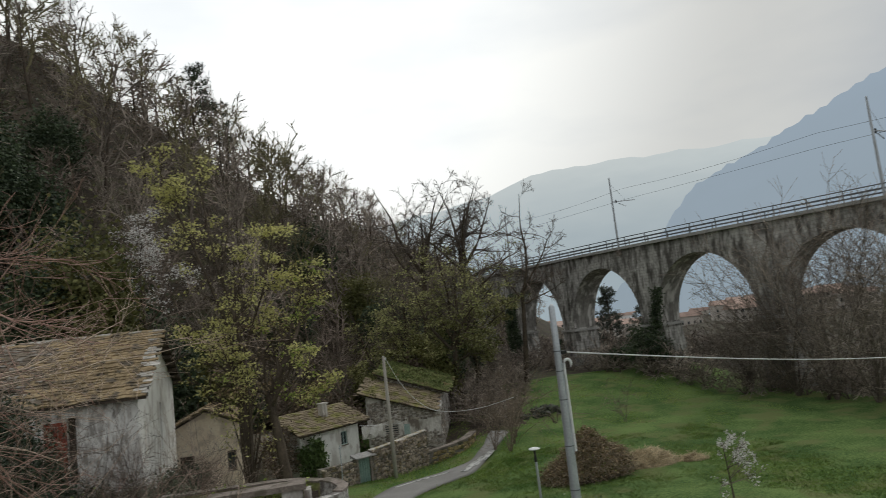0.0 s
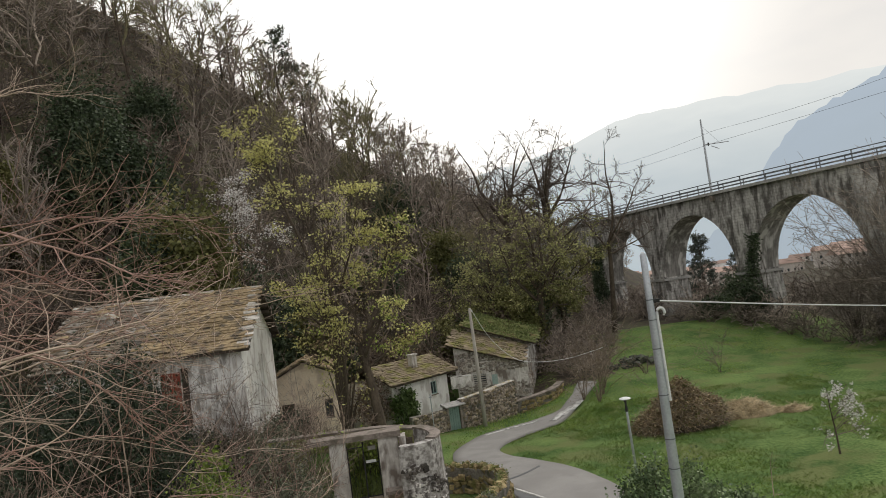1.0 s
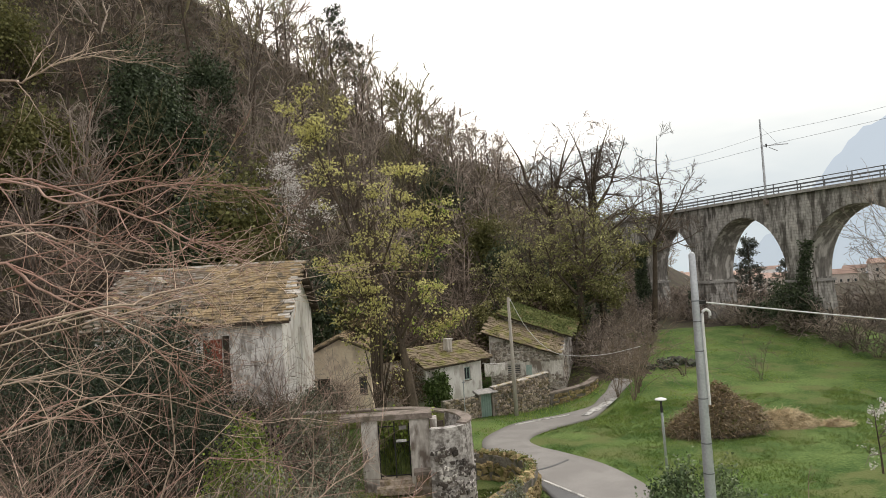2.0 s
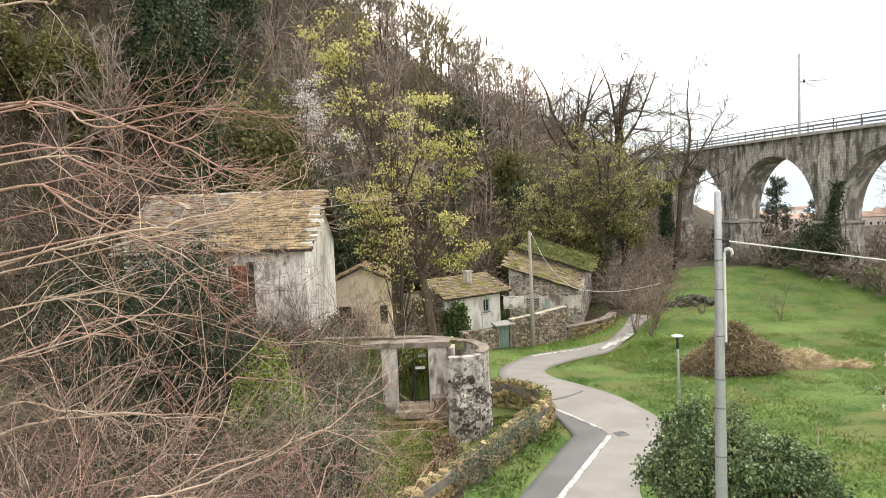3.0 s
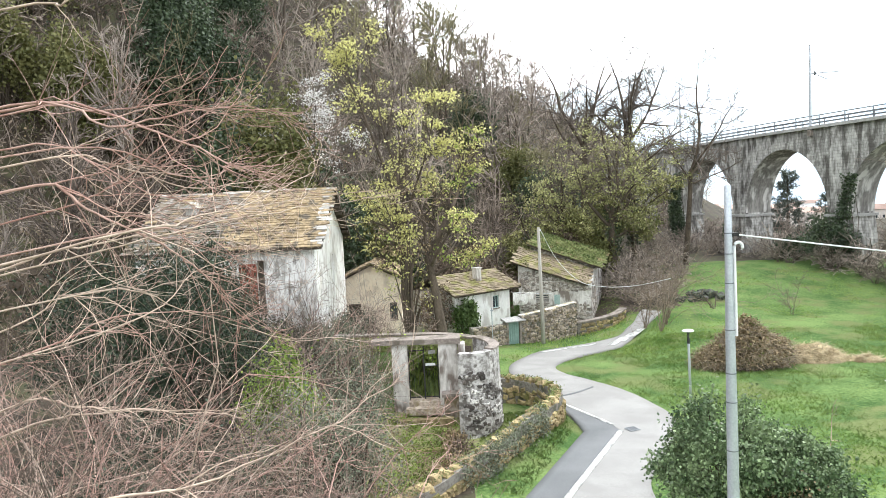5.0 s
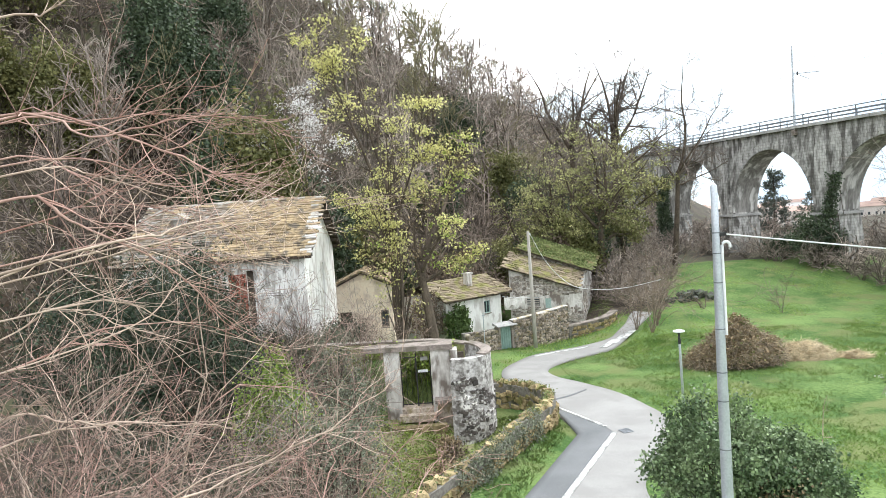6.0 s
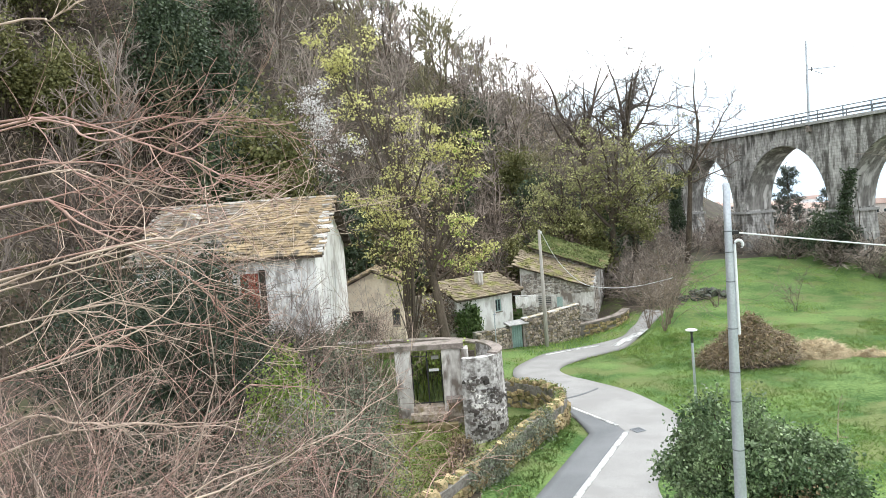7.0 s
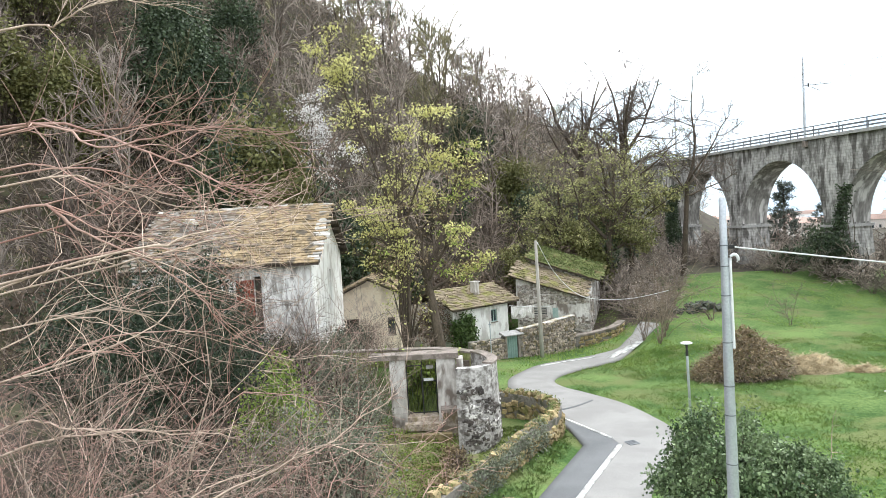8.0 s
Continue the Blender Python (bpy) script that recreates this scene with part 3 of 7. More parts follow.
# repair joint and drain grate
tagged(part("asphalt_joint", ribbon(dense([(4.0, 26.9), (5.2, 27.6), (6.2, 28.6)]), dense([(4.0, 27.05), (5.2, 27.78), (6.2, 28.78)]), 0.02, 2), M_ROAD_DARK, None), "dark repair joint across the lane", "road", kind="structure")
grate = thing("drain_grate", pose(6.05, 22.05, float(ground_z(6.05, 22.05)) + 0.02, 0, 0, 20) @ Matrix.Diagonal((0.7, 0.7, 1, 1)), "dark cast-iron drain grate set in the lane", "drain grate")
gm = Mesh().box(-0.28, 0.28, -0.28, -0.24, 0, 0.012).box(-0.28, 0.28, 0.24, 0.28, 0, 0.012).box(-0.28, -0.24, -0.24, 0.24, 0, 0.012).box(0.24, 0.28, -0.24, 0.24, 0, 0.012)
part("frame", gm, M_STEEL_RAIL, grate)
for k in range(6):
    part("bar", Mesh().box(-0.24, 0.24, -0.22 + k * 0.08, -0.18 + k * 0.08, 0, 0.009), M_STEEL_RAIL, grate)

# ---------- railway viaduct ----------
VR, VPHI = -222.3, 0.3219
VCX, VCY = 37.37 - VR * math.cos(VPHI), 52.18 - VR * math.sin(VPHI)
V_W, V_TOP, V_SPRING, V_SPAN, V_RISE, V_PITCH, V_A = 3.1, 13.455, 5.75, 10.7, 6.16, 12.72, 13.34


def via(s, out, z):
    """A point of the viaduct: s metres along its near face, out metres behind it."""
    a = VPHI + s / VR
    z = z + 0.009 * s * max(0.0, (z - V_SPRING) / (V_TOP - V_SPRING))  # the line climbs gently, by a slope fitted to the camera's view
    return (VCX + (VR + out) * math.cos(a), VCY + (VR + out) * math.sin(a), z)


viaduct = thing("railway_viaduct", pose(33.3, 49, 0), "weathered grey stone railway viaduct with tall round arches", "viaduct")


def vpart(name, mesh, material, label="", smooth=False):
    mesh.v = [(x - 33.3, y - 49, z) for x, y, z in mesh.v]
    return part(name, mesh, material, viaduct, label, smooth)


def vbox(mesh, s0, s1, o0, o1, z0, z1, n=1):
    o = len(mesh.v)
    for k in range(n + 1):
        a = s0 + (s1 - s0) * k / n
        mesh.v += [via(a, o0, z0), via(a, o1, z0), via(a, o1, z1), via(a, o0, z1)]
    for k in range(n):
        mesh.f += [(o + 4 * k + q, o + 4 * k + (q + 1) % 4, o + 4 * k + 4 + (q + 1) % 4, o + 4 * k + 4 + q) for q in range(4)]
    mesh.f += [(o, o + 3, o + 2, o + 1), tuple(o + 4 * n + q for q in range(4))]
    return mesh


BAYS = range(-4, 4)
for bay in BAYS:
    c = V_A + bay * V_PITCH
    angs = [math.pi * k / 26 for k in range(27)]
    arc = [(c - V_SPAN / 2 * math.cos(a), V_SPRING + V_RISE * math.sin(a)) for a in angs]
    wall_m, soffit = Mesh(), Mesh()
    for s0, z0 in arc:
        wall_m.v += [via(s0, 0, z0), via(s0, 0, V_TOP), via(s0, V_W, V_TOP), via(s0, V_W, z0)]
        soffit.v += [via(s0, 0, z0), via(s0, V_W, z0)]
    for k in range(len(arc) - 1):
        wall_m.f += [(4 * k + q, 4 * k + q + 1, 4 * k + q + 5, 4 * k + q + 4) for q in range(3)]
        soffit.f.append((2 * k, 2 * k + 2, 2 * k + 3, 2 * k + 1))
    vpart("spandrel_wall", wall_m, M_VIADUCT, smooth=False)
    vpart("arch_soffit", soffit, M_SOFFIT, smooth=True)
    # ring of wedge-shaped arch stones, proud of the face
    ring_n = 31
    for k in range(ring_n):
        a0, a1 = math.pi * (k + 0.06) / ring_n, math.pi * (k + 0.94) / ring_n
        deep = 0.62 + 0.12 * (k % 2)
        q = []
        for out in (-0.05, 0.25):
            q.append([via(c - (V_SPAN / 2 + e) * math.cos(a), out, V_SPRING + (V_RISE + e) * math.sin(a)) for a, e in ((a0, 0), (a1, 0), (a1, deep), (a0, deep))])
        vpart("arch_stone", Mesh().hexa(q[0] + q[1]), M_VIADUCT)
    # pier between this bay and the next, stepping out below the springing
    p0, p1 = c + V_SPAN / 2, c + V_PITCH - V_SPAN / 2
    base = float(min(ground_z(*via(p0, 0, 0)[:2]), ground_z(*via(p1, V_W, 0)[:2]))) - 1.2
    vpart("pier_head", vbox(Mesh(), p0, p1, 0, V_W, V_SPRING - 0.15, V_TOP), M_VIADUCT)
    lo = Mesh()
    b = 0.35
    lo.hexa([via(p0 - b, -b, base), via(p1 + b, -b, base), via(p1 + b, V_W + b, base), via(p0 - b, V_W + b, base),
             via(p0 - 0.02, -0.12, V_SPRING - 0.4), via(p1 + 0.02, -0.12, V_SPRING - 0.4), via(p1 + 0.02, V_W + 0.12, V_SPRING - 0.4), via(p0 - 0.02, V_W + 0.12, V_SPRING - 0.4)])
    vpart("pier", lo, M_VIADUCT)
    vpart("impost", vbox(Mesh(), p0 - 0.22, p1 + 0.22, -0.26, V_W + 0.26, V_SPRING - 0.4, V_SPRING - 0.15), M_COPING, "projecting stone ledge")
    vpart("pilaster", vbox(Mesh(), p0 + 0.35, p1 - 0.35, -0.16, 0.02, V_SPRING - 0.14, V_TOP - 0.05), M_VIADUCT)
V0, V1 = V_A - 4.5 * V_PITCH, V_A + 3.5 * V_PITCH
for k in range(int((V1 - V0) / 2.7)):
    s = V0 + 2.7 * k
    vpart("coping_stone", vbox(Mesh(), s + 0.01, s + 2.69, -0.3, 0.5, V_TOP + 0.003, V_TOP + 0.28), M_COPING)
    vpart("coping_stone", vbox(Mesh(), s + 0.01, s + 2.69, V_W - 0.5, V_W + 0.3, V_TOP + 0.003, V_TOP + 0.28), M_COPING)
    vpart("rail_post", vbox(Mesh(), s + 1.3, s + 1.37, -0.18, -0.11, V_TOP + 0.28, V_TOP + 1.2), M_STEEL_RAIL)
    vpart("rail_post", vbox(Mesh(), s + 1.3, s + 1.37, V_W + 0.11, V_W + 0.18, V_TOP + 0.28, V_TOP + 1.2), M_STEEL_RAIL)
for z in (0.5, 0.82, 1.14):
    vpart("handrail", vbox(Mesh(), V0, V1, -0.19, -0.14, V_TOP + z, V_TOP + z + 0.08, 60), M_STEEL_RAIL)
    vpart("handrail", vbox(Mesh(), V0, V1, V_W + 0.14, V_W + 0.19, V_TOP + z, V_TOP + z + 0.08, 60), M_STEEL_RAIL)
vpart("ballast", vbox(Mesh(), V0, V1, 0.5, V_W - 0.5, V_TOP + 0.002, V_TOP + 0.12, 60), M_MORTAR)
for o in (0.83, 2.27):
    vpart("track_rail", vbox(Mesh(), V0, V1, o - 0.035, o + 0.035, V_TOP + 0.12, V_TOP + 0.27, 60), M_DARK)


def catenary_mast(s):
    x, y, z = via(s, -0.1, V_TOP + 0.28)
    a = math.degrees(VPHI + s / VR)
    t = thing("catenary_mast", pose(x, y, z - 0.9, 0, 0, a), "slim grey steel railway mast with a bracket arm", "railway mast", "masts along the viaduct")
    part("mast", Mesh().lathe(0, 0, [(0.13, 0), (0.11, 3), (0.075, 8.35), (0.02, 8.38)], 10), M_STEEL, t)
    part("bracket", Mesh().box(-0.22, 0.2, -0.2, 0.2, 0, 0.55), M_CONCRETE, t)
    part("arm", Mesh().tube([(0.07, 0, 5.75), (3.3, 0, 6.0)], [0.055, 0.05], 6), M_STEEL, t)
    part("stay", Mesh().tube([(0.07, 0, 7.6), (2.0, 0, 6.0)], [0.015, 0.015], 4), M_STEEL, t)
    part("insulator", Mesh().lathe(0.55, 0, [(0.03, 5.6), (0.08, 5.68), (0.08, 5.9), (0.03, 5.98)], 8), M_DARK, t)
    part("registration_arm", Mesh().tube([(0.9, 0, 5.6), (1.9, 0, 5.3)], [0.04, 0.04], 5), M_STEEL, t)
    return t


for s in (9.75, 30.6, -15.6, -36.5):
    catenary_mast(s)
for out, z in ((1.55, V_TOP + 5.3), (1.55, V_TOP + 6.5)):
    w = Mesh()
    pts = [via(s, out, z - (0.35 if z > V_TOP + 6 else 0.1) * math.sin(math.pi * ((s + 11.1) % 20.85) / 20.85)) for s in np.linspace(-44, 60, 80)]
    w.tube(pts, [0.012] * len(pts), 4)
    tagged(part("overhead_wire", w, M_DARK, None), "thin dark railway contact wire over the viaduct", "wire")

# ---------- houses ----------


def local(mesh, m):
    mesh.v = [tuple(m @ Vector(p)) for p in mesh.v]
    return mesh


def wall_with_holes(length, height, thick, holes, m, z0=0.0, top=None):
    """A wall along local x with holes (x0, x1, z0, z1) through it; top(x): its upper edge, where it is not level."""
    xs = sorted({0.0, length, *[h[0] for h in holes], *[h[1] for h in holes]})
    zs = sorted({z0, *[h[2] for h in holes], *[h[3] for h in holes]}) + [None]
    nx_, nz_ = len(xs) - 1, len(zs) - 1
    high = top or (lambda x: height)
    solid = {(i, k): not any(h[0] <= xs[i] + 1e-6 and h[1] >= xs[i + 1] - 1e-6 and h[2] <= zs[k] + 1e-6 and zs[k + 1] is not None and h[3] >= zs[k + 1] - 1e-6 for h in holes)
             for i in range(nx_) for k in range(nz_)}
    w, seen = Mesh(), {}

    def at(i, side, k):
        if (i, side, k) not in seen:
            seen[i, side, k] = len(w.v)
            w.v.append((xs[i], side * thick, high(xs[i]) if zs[k] is None else zs[k]))
        return seen[i, side, k]

    for (i, k), full in solid.items():
        if not full:
            continue
        w.f.append((at(i, 0, k), at(i + 1, 0, k), at(i + 1, 0, k + 1), at(i, 0, k + 1)))
        w.f.append((at(i + 1, 1, k), at(i, 1, k), at(i, 1, k + 1), at(i + 1, 1, k + 1)))
        if not solid.get((i - 1, k)):
            w.f.append((at(i, 1, k), at(i, 0, k), at(i, 0, k + 1), at(i, 1, k + 1)))
        if not solid.get((i + 1, k)):
            w.f.append((at(i + 1, 0, k), at(i + 1, 1, k), at(i + 1, 1, k + 1), at(i + 1, 0, k + 1)))
        if not solid.get((i, k - 1)):
            w.f.append((at(i, 1, k), at(i + 1, 1, k), at(i + 1, 0, k), at(i, 0, k)))
        if not solid.get((i, k + 1)):
            w.f.append((at(i, 0, k + 1), at(i + 1, 0, k + 1), at(i + 1, 1, k + 1), at(i, 1, k + 1)))
    return local(w, m)


def window_in(parent, m, x0, x1, z0, z1, frame_mat, glass=True, cross=True):
    wd = part("window", local(Mesh().box(x0 - 0.04, x1 + 0.04, -0.05, 0.0, z0 - 0.07, z0), m), M_CONCRETE, parent, "stone window sill")
    fr = Mesh().box(x0, x0 + 0.06, 0.08, 0.14, z0, z1).box(x1 - 0.06, x1, 0.08, 0.14, z0, z1).box(x0 + 0.06, x1 - 0.06, 0.08, 0.14, z1 - 0.06, z1).box(x0 + 0.06, x1 - 0.06, 0.08, 0.14, z0, z0 + 0.06)
    if cross:
        fr.box((x0 + x1) / 2 - 0.025, (x0 + x1) / 2 + 0.025, 0.085, 0.135, z0 + 0.06, z1 - 0.06)
    part("frame", local(fr, m), frame_mat, wd)
    if glass:
        part("pane", local(Mesh().box(x0 + 0.06, x1 - 0.06, 0.1, 0.11, z0 + 0.06, z1 - 0.06), m), M_GLASS, wd)
    return wd


SLABS = {}


def slab_meshes(material, w, l):
    """A few uneven stone slabs, shared by all the roofs of one stone."""
    key = (material.name, w, l)
    if key not in SLABS:
        rng = random.Random(len(SLABS) + 5)
        made = []
        for _ in range(7):
            j = lambda q: rng.uniform(-q, q)
            x0, x1 = -w / 2 + j(0.04), w / 2 + j(0.04)
            t0, t1 = 0.035 + j(0.01), 0.045 + j(0.015)
            lo = [(x0, -l * 0.62 + j(0.05), 0), (x1, -l * 0.62 + j(0.05), 0), (x1 + j(0.04), l * 0.5, 0), (x0 + j(0.04), l * 0.5, 0)]
            hi = [(x * 0.96, y * 0.96, t1 if y < 0 else t0) for x, y, _z in lo]
            me = Mesh().hexa(lo + hi)
            made.append(data_of("slab", me.v, me.f, material))
        SLABS[key] = made
    return SLABS[key]


def slab_roof(parent, x0, x1, e, r, material, w, l, seed, edge_mat=None, skew=0.0, worn=None):
    """Rows of slabs from the eave e = (y, z) up to the ridge r = (y, z); skew: fall of the roof per metre along x; worn: (x, material) of older slabs left of x."""
    rng = random.Random(seed)
    pitch = math.atan2(r[1] - e[1], r[0] - e[0])
    run = math.hypot(r[1] - e[1], r[0] - e[0])
    rows, cols = max(1, round(run / l)), max(1, round((x1 - x0) / w))
    made, rest = 0, {}
    for i in range(rows):
        for k in range(cols):
            u = (i + 0.55) / rows
            x = x0 + (k + 0.5 + (0.25 if i % 2 else -0.2)) * (x1 - x0) / cols + rng.uniform(-0.05, 0.05)
            x = min(max(x, x0 + w * 0.4), x1 - w * 0.35)
            rim = edge_mat is not None and (k == cols - 1 or i == rows - 1)
            shape = rng.choice(slab_meshes(edge_mat if rim and rng.random() < 0.4 else worn[1] if worn and rng.random() < 0.85 * min(1, max(0, (worn[0] - x) / 1.5)) else material, w, l))
            m = Matrix.Translation((x, e[0] + (r[0] - e[0]) * u, e[1] + (r[1] - e[1]) * u + 0.03 + rng.uniform(0, 0.035) - skew * (x - x0))) @ \
                Matrix.Rotation(math.atan(skew), 4, "Y") @ Matrix.Rotation(pitch - 0.08 + rng.uniform(-0.05, 0.05), 4, "X") @ Matrix.Rotation(rng.uniform(-0.14, 0.14), 4, "Z") @ Matrix.Diagonal((rng.uniform(0.9, 1.4), rng.uniform(0.95, 1.25), rng.uniform(0.6, 1.3), 1))
            if made < 300:
                ob = new("slab", shape)
                ob.parent = parent
                ob.matrix_basis = m
            else:
                rest.setdefault(shape.materials[0].name, Mesh()).add([tuple(m @ q.co) for q in shape.vertices], [tuple(q.vertices) for q in shape.polygons])
            made += 1
    for key, joined in rest.items():
        part("roof_covering", joined, bpy.data.materials[key], parent, kind="stuff")


# large derelict house with a stone-slab roof
H1 = thing("old_house", pose(-15.0, 31.0, 0.8), "derelict two-storey stone house, stained white plaster, mossy slab roof", "house")
W1, D1, E1, R1 = 8.6, 8.8, 5.75, 8.35
HOLES1 = [(5.8, 6.15, 2.3, 5.05), (1.6, 2.5, 2.6, 4.6), (1.6, 2.5, 0.3, 1.7)]
part("front_wall", wall_with_holes(W1 - 0.45, E1, 0.45, HOLES1, Matrix()), M_PLASTER_STREAK, H1, "grey plaster streaked by rain")
door = part("door", Mesh().box(4.95, 5.8, -0.03, -0.004, 2.3, 4.9), M_RED, H1, "faded red shutter leaf")
for k in range(4):
    part("plank", Mesh().box(4.97 + k * 0.21, 5.16 + k * 0.21, -0.05, -0.031, 2.33, 4.87), M_RED, door)
part("shutter", Mesh().box(5.8, 6.15, 0.2, 0.26, 2.3, 5.05), M_TIMBER, H1)
window_in(H1, Matrix(), 1.6, 2.5, 2.6, 4.6, M_TIMBER)
window_in(H1, Matrix(), 1.6, 2.5, 0.3, 1.7, M_TIMBER)
side = Matrix.Translation((W1, 0, 0)) @ Matrix.Rotation(radians(90), 4, "Z")
gable_top = lambda x: E1 + (R1 - E1) * (1 - abs(x - D1 / 2) / (D1 / 2)) - 0.05
gm = wall_with_holes(D1 / 2, E1, 0.45, [(1.0, 1.35, 2.4, 4.4)], side @ Matrix.Translation((0, 0, 0)), 0, lambda x: gable_top(x))
gm2 = wall_with_holes(D1 / 2, E1, 0.45, [(0.25, 0.75, 2.6, 4.9)], side @ Matrix.Translation((D1 / 2, 0, 0)), 0, lambda x: gable_top(x + D1 / 2))
part("gable_wall", gm, M_PLASTER, H1, "bright white plaster gable")
part("gable_wall", gm2, M_PLASTER, H1, "bright white plaster gable")
part("shutter", local(Mesh().box(1.0, 1.35, 0.08, 0.14, 2.4, 4.4), side), M_PEACH, H1, "faded pink boarded opening")
part("shutter", local(Mesh().box(D1 / 2 + 0.25, D1 / 2 + 0.75, 0.1, 0.16, 2.6, 4.9), side), M_TIMBER, H1)
part("back_wall", Mesh().box(0, W1 - 0.45, D1 - 0.45, D1, 0, E1), M_PLASTER_GREY, H1)
part("side_wall", Mesh().box(0, 0.45, 0.45, D1 - 0.45, 0, E1).prism([(0, 0.45, E1), (0, D1 - 0.45, E1), (0, D1 / 2, R1 - 0.1)], (0.45, 0, 0)), M_PLASTER_GREY, H1)
slope1 = (R1 - E1) / (D1 / 2)
roof1 = part("roof", Mesh().prism([(-0.3, -0.5, E1 - 0.5 * slope1 + 0.02), (-0.3, D1 / 2, R1), (-0.3, D1 / 2, R1 + 0.12), (-0.3, -0.5, E1 - 0.5 * slope1 + 0.14)], (W1 + 0.75, 0, 0))
             .prism([(-0.3, D1 + 0.5, E1 - 0.5 * slope1 + 0.02), (-0.3, D1 / 2, R1 + 0.004), (-0.3, D1 / 2, R1 + 0.124), (-0.3, D1 + 0.5, E1 - 0.5 * slope1 + 0.14)], (W1 + 0.75, 0, 0)), M_TIMBER, H1)
slab_roof(roof1, -0.35, W1 + 0.5, (-0.55, E1 - 0.55 * slope1 + 0.14), (D1 / 2, R1 + 0.12), M_SLAB, 0.5, 0.215, 11, M_SLAB_GREY, worn=(5.0, M_SLAB_WORN))
for k in range(7):
    z = 0.3 + k * 0.78
    for q in (-1, 1):
        y = D1 / 2 + q * (D1 / 2 - k * 0.62)
        part("rafter_end", Mesh().box(W1 + 0.02, W1 + 0.42, y - 0.07, y + 0.07, E1 + slope1 * k * 0.62 - 0.2, E1 + slope1 * k * 0.62 - 0.03), M_TIMBER, H1)
dormer = part("dormer", Mesh().box(1.5, 1.62, 2.4, 3.4, R1 - 1.5, R1 - 0.62).box(2.08, 2.2, 2.4, 3.4, R1 - 1.5, R1 - 0.62).box(1.62, 2.08, 2.46, 2.52, R1 - 1.5, R1 - 0.62), M_PLASTER_GREY, H1, "small slatted roof dormer")
part("dormer_roof", Mesh().prism([(1.35, 2.25, R1 - 0.62), (2.35, 2.25, R1 - 0.62), (1.85, 2.25, R1 - 0.3)], (0, 1.9, 0)), M_SLAB_GREY, dormer)
for k in range(4):
    part("slat", Mesh().box(1.64 + k * 0.115, 1.7 + k * 0.115, 2.4, 2.455, R1 - 1.45, R1 - 0.65), M_POLE_WOOD, dormer)

# peach-plastered shed behind it, gable to the lane
H2 = thing("shed", pose(-6.9, 41.6, -0.4), "small peach-plastered shed with a shallow mossy gable roof", "shed")
WS, DS, ES, RS = 3.75, 5.0, 3.95, 4.82
gs = lambda x: ES + (RS - ES) * (1 - abs(x - WS / 2) / (WS / 2)) - 0.03
part("front_wall", wall_with_holes(WS / 2, ES, 0.35, [(0.35, 1.15, 1.2, 2.4)], Matrix(), 0, gs), M_PEACH, H2)
part("front_wall", wall_with_holes(WS / 2, ES, 0.35, [(1.1, 1.6, 1.3, 2.4)], Matrix.Translation((WS / 2, 0, 0)), 0, lambda x: gs(x + WS / 2)), M_PEACH, H2)
part("shutter", Mesh().box(0.35, 1.15, 0.12, 0.18, 1.2, 2.4), M_TIMBER, H2)
window_in(H2, Matrix(), WS / 2 + 1.1, WS / 2 + 1.6, 1.3, 2.4, M_TIMBER)
part("side_wall", Mesh().box(WS - 0.35, WS - 0.003, 0.35, DS, 0, ES), M_PEACH, H2)
part("side_wall", Mesh().box(0, 0.35, 0.35, DS, 0, ES), M_PEACH, H2)
part("back_wall", Mesh().box(0.35, WS - 0.35, DS - 0.35, DS, 0, ES), M_PEACH, H2)
for q in (0, 1):
    pts = [(-0.2, ES - 0.1), (WS / 2, RS - (0.004 if q else 0)), (WS / 2, RS + 0.1), (-0.2, ES)]
    if q:
        pts = [(WS - x, z) for x, z in pts][::-1]
    rf = part("roof", Mesh().prism([(x, -0.2, z) for x, z in pts], (0, DS + 0.4, 0)), M_TIMBER, H2)
    holder = Matrix.Translation((WS / 2, DS / 2, 0)) @ Matrix.Rotation(radians(90 if q else -90), 4, "Z")
    piece = part("roof_covering", Mesh().prism([(-DS / 2 - 0.25, -WS / 2 - 0.26, ES + 0.0), (-DS / 2 - 0.25, 0, RS + 0.11), (-DS / 2 - 0.25, 0, RS + 0.15), (-DS / 2 - 0.25, -WS / 2 - 0.26, ES + 0.04)], (DS + 0.5, 0, 0)), M_MOSS_ROOF, H2)
    piece.matrix_basis = holder
    slab_roof(piece, -DS / 2 - 0.25, DS / 2 + 0.25, (-WS / 2 - 0.28, ES + 0.02), (0, RS + 0.13), M_SLAB, 0.45, 0.34, 31 + q)

# low white cottage with a chimney
H3 = thing("cottage", pose(0.3, 44.0, -1.5, 0, 0, 40), "low whitewashed cottage with mossy slab roof and chimney", "cottage")
WC, DC, EC, RC = 5.3, 4.8, 3.45, 4.42
part("front_wall", wall_with_holes(WC - 0.4, EC, 0.4, [(3.6, 4.2, 2.05, 2.95), (2.6, 3.5, 0.25, 0.6), (4.45, 4.8, 0.1, 0.9)], Matrix()), M_PLASTER, H3, "whitewashed wall with flaking patches")
window_in(H3, Matrix(), 3.6, 4.2, 2.05, 2.95, M_SHUTTER)
part("vent", Mesh().box(2.6, 3.5, 0.2, 0.25, 0.25, 0.6), M_TIMBER, H3)
part("hatch", Mesh().box(4.45, 4.8, 0.15, 0.2, 0.1, 0.9), M_TIMBER, H3)
gc = lambda x: EC + (RC - EC) * (1 - abs(x - DC / 2) / (DC / 2)) - 0.05
sc = Matrix.Translation((WC, 0, 0)) @ Matrix.Rotation(radians(90), 4, "Z")
part("gable_wall", wall_with_holes(DC / 2, EC, 0.4, [], sc, 0, gc), M_PLASTER, H3)
